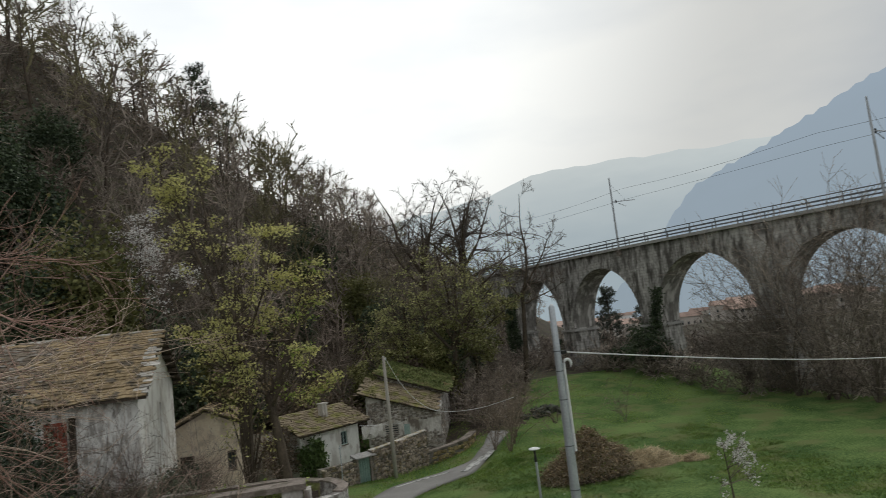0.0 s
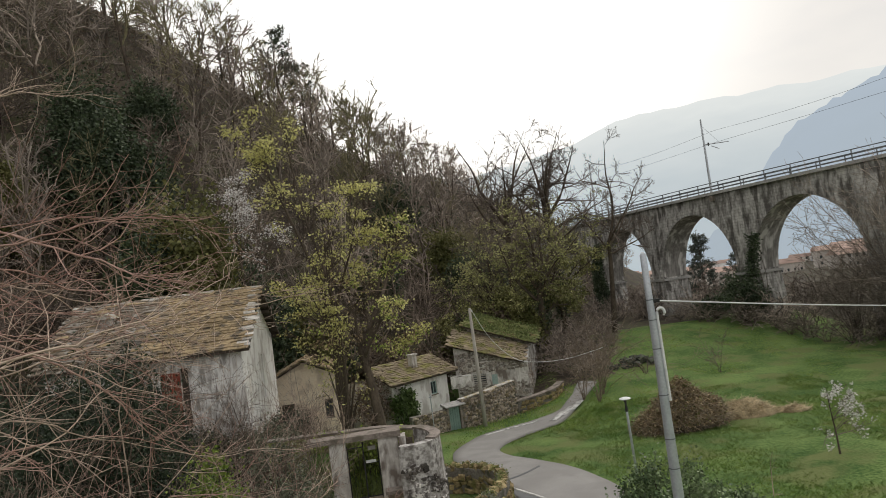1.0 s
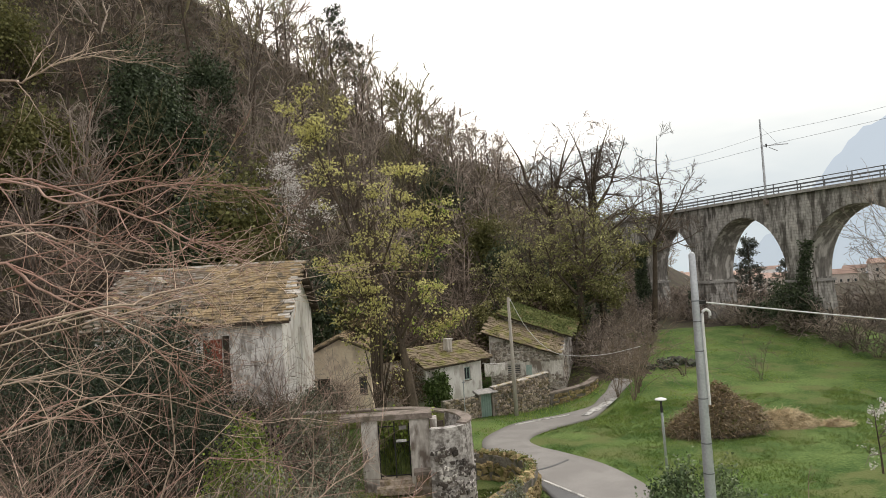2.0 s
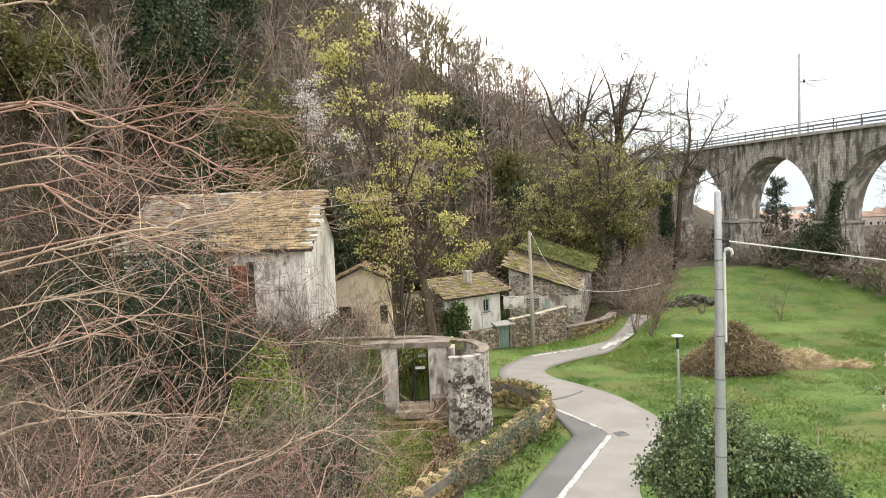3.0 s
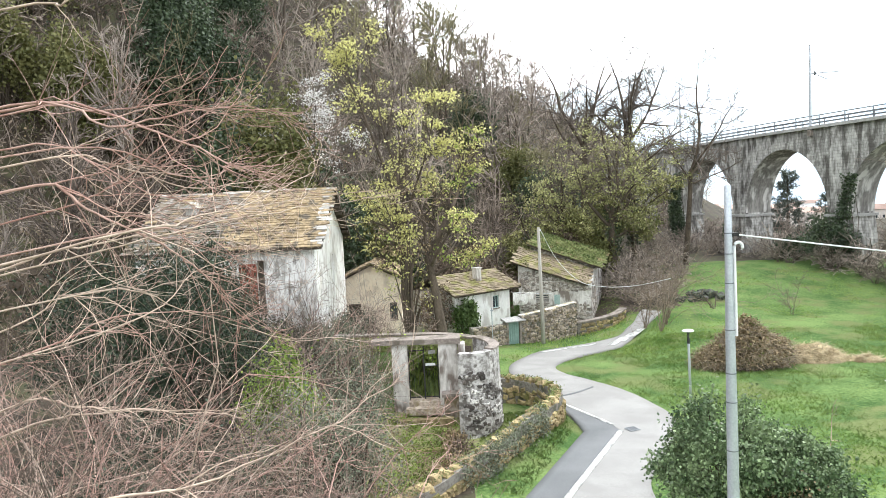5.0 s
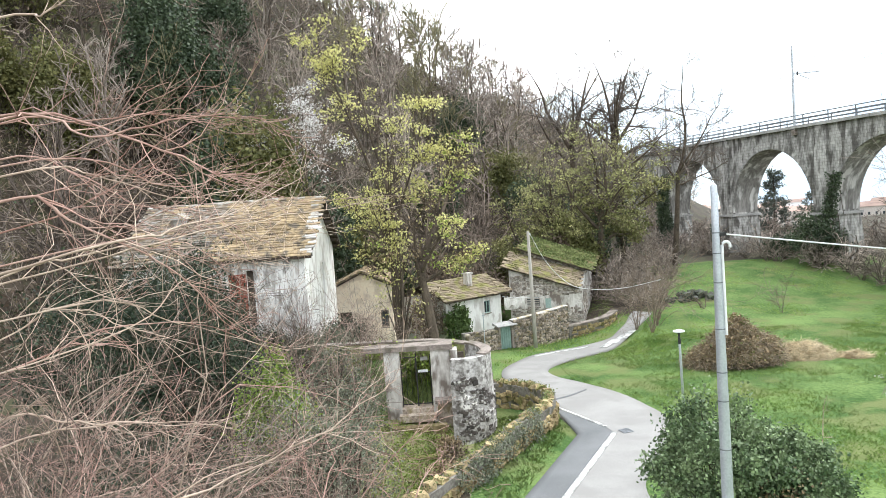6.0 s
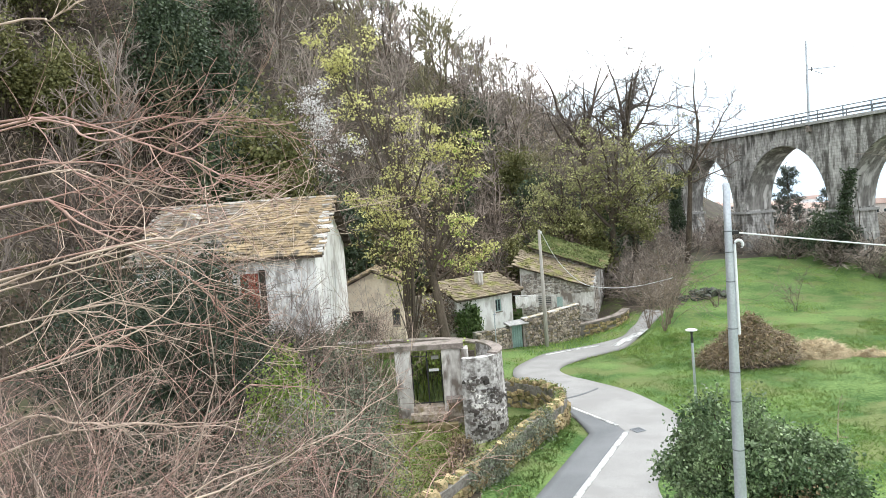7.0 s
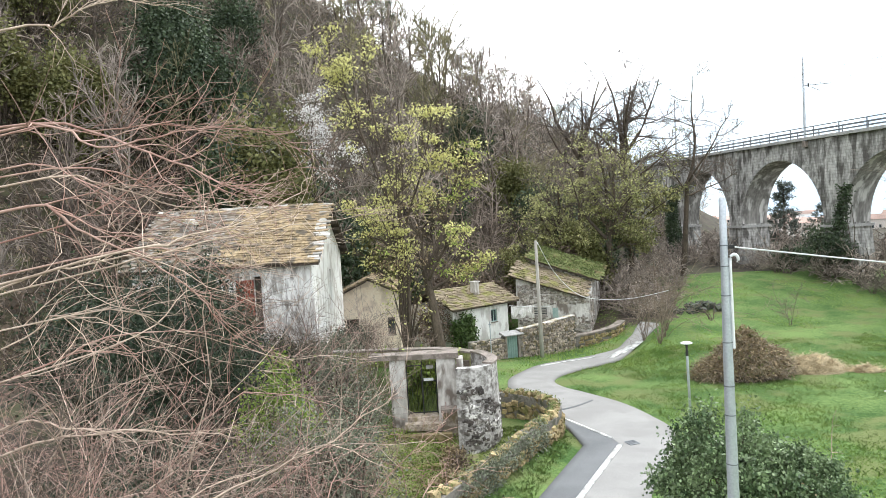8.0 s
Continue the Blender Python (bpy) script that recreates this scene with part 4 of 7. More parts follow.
part("gable_wall", wall_with_holes(DC / 2, EC, 0.4, [], sc @ Matrix.Translation((DC / 2, 0, 0)), 0, lambda x: gc(x + DC / 2)), M_PLASTER, H3)
part("side_wall", Mesh().box(0, 0.4, 0.4, DC, 0, EC), M_PLASTER, H3)
part("back_wall", Mesh().box(0.4, WC - 0.4, DC - 0.4, DC, 0, EC), M_PLASTER, H3)
kc = (RC - EC) / (DC / 2)
roofc = part("roof", Mesh().prism([(-0.3, -0.4, EC - 0.4 * kc), (-0.3, DC / 2, RC), (-0.3, DC / 2, RC + 0.1), (-0.3, -0.4, EC - 0.4 * kc + 0.1)], (WC + 1.15, 0, 0))
             .prism([(-0.3, DC + 0.4, EC - 0.4 * kc), (-0.3, DC / 2, RC + 0.004), (-0.3, DC / 2, RC + 0.104), (-0.3, DC + 0.4, EC - 0.4 * kc + 0.1)], (WC + 1.15, 0, 0)), M_TIMBER, H3)
slab_roof(roofc, -0.32, WC + 0.88, (-0.44, EC - 0.44 * kc + 0.1), (DC / 2, RC + 0.1), M_MOSS_ROOF, 0.38, 0.22, 51)
part("chimney", Mesh().box(3.0, 3.45, 0.95, 1.4, EC + 0.2, RC + 0.5).box(2.93, 3.52, 0.88, 1.47, RC + 0.5, RC + 0.58), M_PLASTER_GREY, H3, "stained plastered chimney")

# stone barn with two leaning mossy roofs
H4 = thing("stone_barn", pose(5.4, 50.6, -1.75, 0, 0, -20), "rough stone barn with two stepped moss-covered roofs", "barn")
WB = 5.6
lean = lambda x: 5.1 - 0.31 * x
up = lambda x: 6.4 - 0.34 * x
BARN_FRONT = part("front_wall", wall_with_holes(WB - 0.45, 3, 0.45, [(1.2, 2.35, 1.95, 2.75), (2.75, 3.2, 1.7, 2.6), (4.6, 5.05, 0.25, 1.3)], Matrix(), 0, lean), M_PLASTER_GREY, H4, "rubble wall with remains of plaster")
window_in(H4, Matrix(), 1.2, 2.35, 1.95, 2.75, M_POLE_WOOD, True, False)
for k in range(4):
    part("shutter_slat", Mesh().box(1.27, 2.28, 0.02, 0.05, 2.05 + k * 0.17, 2.14 + k * 0.17), M_POLE_WOOD, H4)
part("shutter", Mesh().box(2.75, 3.2, 0.05, 0.1, 1.7, 2.6), M_SHUTTER, H4, "pale green shutter")
part("door", Mesh().box(4.6, 5.05, 0.2, 0.26, 0.25, 1.3), M_TIMBER, H4)
sb = Matrix.Translation((WB, 0, 0)) @ Matrix.Rotation(radians(90), 4, "Z")
BARN_SIDE = part("side_wall", wall_with_holes(2.3, 3.0, 0.45, [], sb, 0, lambda x: lean(WB) + 0.36 * x), M_PLASTER_GREY, H4)
part("side_wall", wall_with_holes(4.2, 3.0, 0.45, [(0.9, 1.2, 1.2, 3.0)], sb @ Matrix.Translation((2.3, 0, 0)), 0, lambda x: up(WB) - 0.1 + 0.15 * x), M_PLASTER_GREY, H4)
part("side_wall", Mesh().hexa([(0, 0.45, 0), (0.45, 0.45, 0), (0.45, 6.5, 0), (0, 6.5, 0), (0, 0.45, 4.9), (0.45, 0.45, 4.9), (0.45, 6.5, 5.9), (0, 6.5, 5.9)]), M_MORTAR, H4)
part("back_wall", Mesh().box(0.45, WB - 0.45, 6.05, 6.5, 0, 4.2), M_MORTAR, H4)
BARN_UPPER = part("upper_wall", Mesh().hexa([(0.6, 2.3, 2), (WB, 2.3, 2), (WB, 2.7, 2), (0.6, 2.7, 2), (0.6, 2.3, up(0.6)), (WB, 2.3, up(WB)), (WB, 2.7, up(WB)), (0.6, 2.7, up(0.6))]), M_MORTAR, H4, "rubble upper wall")


def lean_roof(x0, x1, y0, y1, z_of, rise, material, seed, w, l, fall):
    p = [(x0, y0, z_of(x0)), (x1, y0, z_of(x1)), (x1, y1, z_of(x1) + rise), (x0, y1, z_of(x0) + rise)]
    deck = part("roof", Mesh().hexa([tuple(q) for q in p] + [(a, b, c + 0.1) for a, b, c in p]), M_TIMBER, H4)
    slab_roof(deck, x0 - 0.05, x1 + 0.05, (y0 - 0.05, z_of(x0) + 0.09), (y1, z_of(x0) + rise + 0.09), material, w, l, seed, None, fall)


lean_roof(-0.35, WB - 0.2, -0.45, 2.3, lambda x: lean(x) - 0.12, 0.98, M_MOSS_ROOF, 71, 0.46, 0.34, 0.31)
lean_roof(0.35, WB + 0.6, 2.0, 6.8, lambda x: up(x) + 0.02, 0.75, M_GREEN_ROOF, 72, 0.52, 0.42, 0.34)


# ---------- stone walls ----------
STONES = {}


def stone_meshes(material):
    if material.name not in STONES:
        rng = random.Random(3)
        made = []
        for _ in range(8):
            m = Mesh()
            a, b, c = 0.5, 0.5, 0.5
            j = lambda: rng.uniform(0.5, 1.0)
            ring = lambda y, s: [(-a * s * j(), y, -c * s * j()), (a * s * j(), y, -c * s * j()), (a * s * j(), y, c * s * j()), (-a * s * j(), y, c * s * j())]
            v = ring(0.5, 1) + ring(-0.15, 1) + ring(-0.5, 0.72)
            f = [(3, 2, 1, 0), (8, 9, 10, 11)]
            for r in (0, 4):
                f += [(r + k, r + (k + 1) % 4, r + 4 + (k + 1) % 4, r + 4 + k) for k in range(4)]
            m.add(v, f)
            made.append(data_of("stone", m.v, m.f, material))
        STONES[material.name] = made
    return STONES[material.name]


def stones_on(parent, line, z0, z1, material, seed, wide=0.34, tall=0.22, deep=0.16, skip=0.0, limit=300):
    """Stones in rough courses on the right-hand side of a line of the plan; z0, z1: functions of the way along it."""
    rng = random.Random(seed)
    p = np.array(line, float)
    seg = np.linalg.norm(np.diff(p, axis=0), axis=1)
    way = np.concatenate([[0], np.cumsum(seg)])
    count, row = 0, 0
    inv = (parent.parent.matrix_basis if parent.parent else parent.matrix_basis).inverted()
    top_most = max(z1(s) for s in np.linspace(0, way[-1], 12))
    low_most = min(z0(s) for s in np.linspace(0, way[-1], 12))
    z = low_most + tall / 2
    while z < top_most:
        s = rng.uniform(0, wide)
        while s < way[-1] - 0.05:
            w = wide * rng.uniform(0.6, 1.5)
            sm = s + w / 2
            if sm < way[-1] and z0(sm) <= z <= z1(sm) - tall * 0.3 and rng.random() >= skip and count < limit:
                i = min(int(np.searchsorted(way, sm) - 1), len(seg) - 1)
                u = (sm - way[i]) / seg[i]
                q = p[i] * (1 - u) + p[i + 1] * u
                d = (p[i + 1] - p[i]) / seg[i]
                ob = new("stone", rng.choice(stone_meshes(material)))
                ob.parent = parent
                ob.matrix_basis = inv @ Matrix.Translation((q[0], q[1], z + rng.uniform(-0.35, 0.35) * tall)) @ Matrix.Rotation(math.atan2(d[1], d[0]), 4, "Z") @ Matrix.Rotation(rng.uniform(-0.4, 0.4), 4, "Y") @ \
                    Matrix.Diagonal((w * 1.15, deep * rng.uniform(0.7, 1.3), tall * rng.uniform(0.85, 1.6), 1))
                count += 1
            s += w
        z += tall
        row += 1
    return count


def strip_wall(name, line, half, z0, z1, material, parent=None, batter=0.0):
    """A standing wall along a line of the plan."""
    p = np.array(line, float)
    t = np.gradient(p, axis=0)
    n = np.stack([-t[:, 1], t[:, 0]], 1) / np.linalg.norm(t, axis=1)[:, None]
    way = np.concatenate([[0], np.cumsum(np.linalg.norm(np.diff(p, axis=0), axis=1))])
    m = Mesh()
    rows = []
    for q, nn, s in zip(p, n, way):
        a, b, c, d = q - nn * (half + batter), q + nn * (half + batter), q + nn * half, q - nn * half
        rows.append([(a[0], a[1], z0(s)), (b[0], b[1], z0(s)), (c[0], c[1], z1(s)), (d[0], d[1], z1(s))])
    v = [x for r in rows for x in r]
    f = [(0, 1, 2, 3), tuple(4 * (len(rows) - 1) + k for k in (3, 2, 1, 0))]
    for i in range(len(rows) - 1):
        f += [(4 * i + k, 4 * i + 4 + k, 4 * i + 4 + (k + 1) % 4, 4 * i + (k + 1) % 4) for k in range(4)]
    m.add(v, f)
    return part(name, m, material, parent)


# low mossy wall beside the lane, curling back behind the bastion
LOW = dense([(-2.5, 14.3), (-1.1, 16.2), (0.3, 18.0), (1.25, 19.5), (2.55, 21.8), (3.45, 23.1), (3.85, 24.3), (3.55, 25.6), (2.7, 26.4), (1.9, 26.6)], 5)
low_wall = strip_wall("garden_wall", LOW, 0.2, lambda s: -1.2, lambda s: 0.78 + 0.06 * math.sin(s * 1.7), M_MORTAR)
tagged(low_wall, "low mossy rubble garden wall along the lane", "wall", kind="structure")
tn = np.gradient(LOW, axis=0)
nn = np.stack([tn[:, 1], -tn[:, 0]], 1) / np.linalg.norm(tn, axis=1)[:, None]
stones_on(low_wall, LOW + nn * 0.2, lambda s: -0.3, lambda s: 0.82, M_RUBBLE_MOSS, 5, 0.24, 0.16, 0.2)
for k in range(len(LOW) - 1):
    q = LOW[k] + (LOW[k + 1] - LOW[k]) * 0.5
    d = LOW[k + 1] - LOW[k]
    ob = new("cap_stone", stone_meshes(M_RUBBLE_MOSS)[k % 8])
    ob.parent = low_wall
    ob.matrix_basis = Matrix.Translation((q[0], q[1], 0.78 + 0.05 * math.sin(k * 2.3))) @ Matrix.Rotation(math.atan2(d[1], d[0]) + 0.2 * math.sin(k * 3.7), 4, "Z") @ Matrix.Rotation(radians(90) + 0.15 * math.sin(k * 1.9), 4, "X") @ Matrix.Diagonal((np.linalg.norm(d) * (1.0 + 0.2 * math.sin(k * 5.1)), -0.24, 0.46 + 0.08 * math.sin(k * 2.9), 1))
stones_on(low_wall, (LOW - nn * 0.2)[::-1], lambda s: -0.2, lambda s: 0.8, M_RUBBLE_MOSS, 6, 0.32, 0.22, 0.18, 0.0, 120)

# round-cornered rubble bastion beside the gate
ARC = np.concatenate([[(0.5 + 1.03 * math.cos(a), 24.1 + 1.18 * math.sin(a)) for a in np.radians(np.linspace(-108, -10, 14))], dense([(1.53, 24.1), (1.36, 24.9), (0.92, 25.6), (0.2, 26.3), (-0.6, 26.75), (-1.9, 26.95), (-3.4, 27.1), (-5.0, 27.3)], 4)])
arc_t = np.gradient(ARC, axis=0)
arc_n = np.stack([arc_t[:, 1], -arc_t[:, 0]], 1) / np.linalg.norm(arc_t, axis=1)[:, None]
bastion = strip_wall("round_wall", ARC[:23], 0.17, lambda s: -1.3, lambda s: 2.74, M_RENDER, None, 0.1)
tagged(bastion, "rounded rubble garden wall with patchy lime render", "wall", kind="structure")
stones_on(bastion, (ARC + arc_n * 0.22)[:18], lambda s: -0.9, lambda s: 1.75 + 0.45 * math.sin(s * 2.1 + 0.5), M_RUBBLE_SPECK, 9, 0.2, 0.14, 0.07, 0.3)
strip_wall("coping", ARC[9:23], 0.2, lambda s: 2.743, lambda s: 2.81, M_CONCRETE, bastion)
back_wall = tagged(strip_wall("garden_wall", ARC[22:], 0.17, lambda s: -0.2, lambda s: 2.7, M_OVERGROWN), "old mossy garden wall behind the gate", "wall", kind="structure")
strip_wall("coping", ARC[22:], 0.2, lambda s: 2.703, lambda s: 2.77, M_CONCRETE, back_wall)
back_line = ARC[22:]

# garden gateway
gate = thing("garden_gateway", pose(-1.17, 24.7, 0.6, 0, 0, 0), "plastered garden gateway with a concrete lintel", "gateway")
part("pillar", Mesh().box(-1.18, -0.6, -0.2, 0.25, -0.8, 2.2), M_PLASTER_GREY, gate, "stained plaster pillar")
part("pillar", Mesh().box(0.6, 1.34, -0.3, 0.25, -0.8, 2.2), M_PLASTER_GREY, gate, "stained plaster pillar")
part("lintel", Mesh().hexa([(-1.95, -0.3, 2.24), (1.45, -0.4, 2.203), (1.45, 0.4, 2.203), (-1.95, 0.4, 2.24), (-1.95, -0.3, 2.41), (1.45, -0.4, 2.41), (1.45, 0.4, 2.41), (-1.95, 0.4, 2.41)]), M_CONCRETE, gate, "long brownish concrete slab")
part("pillar", Mesh().box(1.36, 1.62, -0.5, 0.1, 0.5, 2.2), M_PLASTER_GREY, gate)
# dark board stands in for the shade of a narrow niche
part("door_leaf", Mesh().box(1.62, 1.86, -0.42, -0.36, 0.7, 2.1), M_TIMBER, gate, "narrow dark board in place of a shaded niche")
part("pedestal", Mesh().box(0.75, 1.35, -0.75, -0.305, -1.1, 0.28), M_RUBBLE_BROWN, gate)
part("pedestal_cap", Mesh().box(0.68, 1.42, -0.82, -0.305, 0.283, 0.4), M_CONCRETE, gate)
part("threshold", Mesh().box(-0.6, 0.6, -0.3, 0.25, -0.25, 0.0).box(-0.7, 0.7, -0.68, -0.303, -0.4, -0.16), M_RUBBLE_BROWN, gate, "worn stone step")
leaf = part("gate_leaf", Mesh().box(-0.58, -0.54, 0, 0.03, 0.02, 2.0).box(0.0, 0.05, 0, 0.03, 0.02, 2.1).box(-0.54, 0.0, 0, 0.03, 0.08, 0.12).box(-0.54, 0.0, 0, 0.03, 1.9, 1.94), M_DARK, gate, "rusted iron gate leaf")
for k in range(2):
    part("bar", Mesh().tube([(-0.38 + 0.2 * k, 0.015, 0.1), (-0.38 + 0.2 * k, 0.015, 1.92)], [0.006, 0.006], 6), M_DARK, leaf)
leaf2 = part("gate_leaf", Mesh().box(0.54, 0.58, 0, 0.03, 0.02, 2.0).box(0.05, 0.54, 0, 0.03, 0.08, 0.12).box(0.05, 0.54, 0, 0.03, 1.3, 1.34), M_DARK, gate, "rusted iron gate leaf")
for k in range(2):
    part("bar", Mesh().tube([(0.2 + 0.17 * k, 0.015, 0.1), (0.2 + 0.17 * k, 0.015, 1.92)], [0.006, 0.006], 6), M_DARK, leaf2)
part("plate", Mesh().box(0.08, 0.46, -0.02, -0.005, 1.32, 1.42), M_LAMP, gate, "small white plate")
part("plate", Mesh().box(0.2, 0.48, -0.02, -0.005, 1.78, 1.92), M_COPING, gate, "small pale plate")
# mossy garden steps going down to the thicket
for k, (y, z) in enumerate(((23.5, 0.1), (21.9, -0.44), (20.7, -0.61), (19.7, -0.7))):
    st = part("garden_step", Mesh().hexa([(-2.3, y - 0.15, z - 0.5), (-0.1, y - 0.1, z - 0.5), (-0.1, y + 0.15, z - 0.5), (-2.3, y + 0.15, z - 0.5), (-2.3, y - 0.15, z + 0.12), (-0.1, y - 0.1, z + 0.14), (-0.1, y + 0.15, z + 0.14), (-2.3, y + 0.15, z + 0.12)]), M_RUBBLE_MOSS, None)
    tagged(st, "long mossy stone step in the overgrown garden", "step", "garden steps")

# courtyard wall of the barn
CW2 = dense([(4.5, 42.4), (5.8, 43.2), (7.2, 44.2), (8.7, 45.4)], 4)
cy = tagged(strip_wall("courtyard_wall", CW2, 0.2, lambda s: -1.8, lambda s: 0.6 + 0.05 * s, M_MORTAR), "rubble courtyard wall with rough stone courses", "wall", kind="structure")
tn = np.gradient(CW2, axis=0)
nn = np.stack([tn[:, 1], -tn[:, 0]], 1) / np.linalg.norm(tn, axis=1)[:, None]
stones_on(cy, CW2 + nn * 0.22, lambda s: -1.5, lambda s: 0.63 + 0.05 * s, M_RUBBLE_BROWN, 15, 0.25, 0.16, 0.12, 0.12)
strip_wall("coping", CW2, 0.22, lambda s: 0.603 + 0.05 * s, lambda s: 0.65 + 0.05 * s, M_SLAB_GREY, cy)
cy0 = tagged(strip_wall("courtyard_wall", np.array([(1.2, 41.0), (2.5, 41.5), (3.5, 41.95)]), 0.2, lambda s: -1.8, lambda s: 0.2, M_MORTAR), "rubble courtyard wall beside a green door", "wall", kind="structure")
stones_on(cy0, np.array([(1.28, 40.8), (2.58, 41.3), (3.58, 41.75)]), lambda s: -1.5, lambda s: 0.2, M_RUBBLE_BROWN, 16, 0.26, 0.17, 0.12, 0.08)
LW = dense([(8.8, 45.3), (10.2, 45.4), (11.6, 46.0), (12.6, 47.2)], 4)
lw = tagged(strip_wall("roadside_wall", LW, 0.22, lambda s: -1.8, lambda s: -0.62 + 0.12 * s, M_MORTAR), "low mossy roadside wall with stone coping", "wall", kind="structure")
tn = np.gradient(LW, axis=0)
nn = np.stack([tn[:, 1], -tn[:, 0]], 1) / np.linalg.norm(tn, axis=1)[:, None]
stones_on(lw, LW + nn * 0.22, lambda s: -1.6, lambda s: -0.62 + 0.12 * s, M_RUBBLE_MOSS, 17, 0.4, 0.24, 0.16)
strip_wall("coping", LW, 0.28, lambda s: -0.617 + 0.12 * s, lambda s: -0.52 + 0.12 * s, M_CONCRETE, lw)
# green courtyard door under a slab canopy
gd = thing("courtyard_door", pose(3.5, 41.9, -1.52, 0, 0, 27), "faded green wooden door under a white slab canopy", "door")
part("jamb", Mesh().box(0.0, 0.12, -0.2, 0.2, -0.5, 1.85), M_CONCRETE, gd)
part("jamb", Mesh().box(0.98, 1.15, -0.2, 0.2, -0.5, 1.85), M_CONCRETE, gd)
dl = part("door_leaf", Mesh().box(0.12, 0.98, -0.06, 0.0, -0.4, 1.85), M_GREEN_PAINT, gd)
for k in range(5):
    part("plank", Mesh().box(0.13 + k * 0.17, 0.28 + k * 0.17, -0.085, -0.06, -0.38, 1.83), M_GREEN_PAINT, dl)
part("canopy", Mesh().hexa([(-0.2, -0.45, 1.853), (1.3, -0.45, 1.853), (1.3, 0.25, 1.9), (-0.2, 0.25, 1.9), (-0.2, -0.45, 1.91), (1.3, -0.45, 1.91), (1.3, 0.25, 2.08), (-0.2, 0.25, 2.08)]), M_COPING, gd, "pale slab canopy")
# white sheets hung in the courtyard
sh = Mesh()
sheet_v, sheet_f = [], []
for i in range(13):
    for k in range(7):
        sheet_v.append((i * 0.125, 0.09 * math.sin(i * 1.3 + k * 0.5), -k * (0.075 + 0.055 * math.sin(i * 0.55 + 0.6) ** 2) - 0.14 * math.sin(i * math.pi / 12)))
for i in range(12):
    for k in range(6):
        a = i * 7 + k
        sheet_f.append((a, a + 7, a + 8, a + 1))
sh.add(sheet_v, sheet_f)
sh.add([(x, y + 0.02, z) for x, y, z in sheet_v], [q[::-1] for q in sheet_f])
so = part("sheet", sh, M_CLOTH, None)
so.matrix_basis = pose(4.55, 46.7, 1.55, 0, 0, 8)
tagged(so, "white cloth sheet hung over the courtyard", "sheet")
line_m = Mesh().tube([(4.4, 46.68, 1.62), (5.6, 46.85, 1.45), (7.4, 47.2, 1.3)], [0.012] * 3, 4)
tagged(part("clothes_line", line_m, M_WHITE_PIPE, None), "pale clothes line strung across the courtyard", "clothes line")
lv = Mesh().box(4.7, 6.4, 48.2, 48.4, 0.4, 1.3)
tagged(part("courtyard_ledge", lv, M_PLASTER_GREY, None), "grey plastered ledge in the courtyard", "ledge", kind="structure")

# rubble of the barn's front and side, showing through old plaster
H4M = H4.matrix_basis
fl = [H4M @ Vector((q, -0.01, 0)) for q in np.linspace(0.1, WB - 0.1, 12)]
for lo_, hi_, n_ in ((0.0, 1.9, 200), (2.85, 4.4, 150)):
    stones_on(BARN_FRONT, [(p.x, p.y) for p in fl], lambda s: -1.7 + lo_, lambda s: min(-1.75 + hi_, -1.85 + lean(s)), M_RUBBLE, 31 + n_, 0.28, 0.18, 0.08, 0.12, n_)
sl = [H4M @ Vector((WB + 0.01, q, 0)) for q in np.linspace(0.1, 2.2, 6)]
stones_on(BARN_SIDE, [(p.x, p.y) for p in sl], lambda s: -1.7, lambda s: -1.85 + lean(WB) + 0.3 * s, M_RUBBLE, 37, 0.34, 0.22, 0.1, 0.25, 90)
ul = [H4M @ Vector((q, 2.29, 0)) for q in np.linspace(0.7, WB - 0.1, 12)]
stones_on(BARN_UPPER, [(p.x, p.y) for p in ul], lambda s: -1.75 + lean(s + 0.6) + 0.7, lambda s: -1.75 + up(s + 0.6), M_RUBBLE, 38, 0.36, 0.2, 0.1, 0.1, 90)

# ---------- poles and lamps ----------
mast = thing("street_light_pole", pose(4.72, 11.0, 0.35), "tall tapered galvanised steel pole with strapped cable pipe", "street pole")
part("shaft", Mesh().lathe(0, 0, [(0.112, -0.3), (0.107, 0.5), (0.089, 4.0), (0.064, 6.6), (0.055, 7.75), (0.02, 7.8)], 16), M_STEEL, mast, smooth=True)
pp = [(float(np.interp(5.2 + 0.2 * k, [4.0, 6.6], [0.11, 0.088])), -0.02, 5.2 + 0.2 * k) for k in range(8)] + [(0.087 + 0.07 * (1 - math.cos(a)), -0.02, 6.72 + 0.08 * math.sin(a)) for a in np.linspace(0.2, 3.9, 9)]
part("cable_pipe", Mesh().tube(pp, [0.026] * len(pp), 8), M_WHITE_PIPE, mast, "white conduit curling over at its top", True)
for z in (3.2, 4.05, 4.55, 5.3, 6.1, 6.6, 6.95):
    r = float(np.interp(z, [0.5, 4.0, 6.6, 7.75], [0.107, 0.089, 0.064, 0.055])) + 0.006
    part("strap", Mesh().lathe(0, 0, [(r, z), (r, z + 0.018)], 16), M_STEEL_RAIL, mast)
part("clamp", Mesh().box(0.05, 0.16, -0.05, 0.05, 6.9, 6.96), M_DARK, mast)
cable = Mesh()
a, b = Vector((4.85, 11.0, 7.28)), Vector((24.0, 17.0, 5.2))
pts = [tuple(a.lerp(b, k / 20) - Vector((0, 0, 0.9 * math.sin(math.pi * k / 20) * 0.35))) for k in range(21)]
cable.tube(pts, [0.014] * 21, 6)
tagged(part("overhead_cable", cable, M_WHITE_PIPE, None), "pale overhead cable strung from the steel pole", "cable")

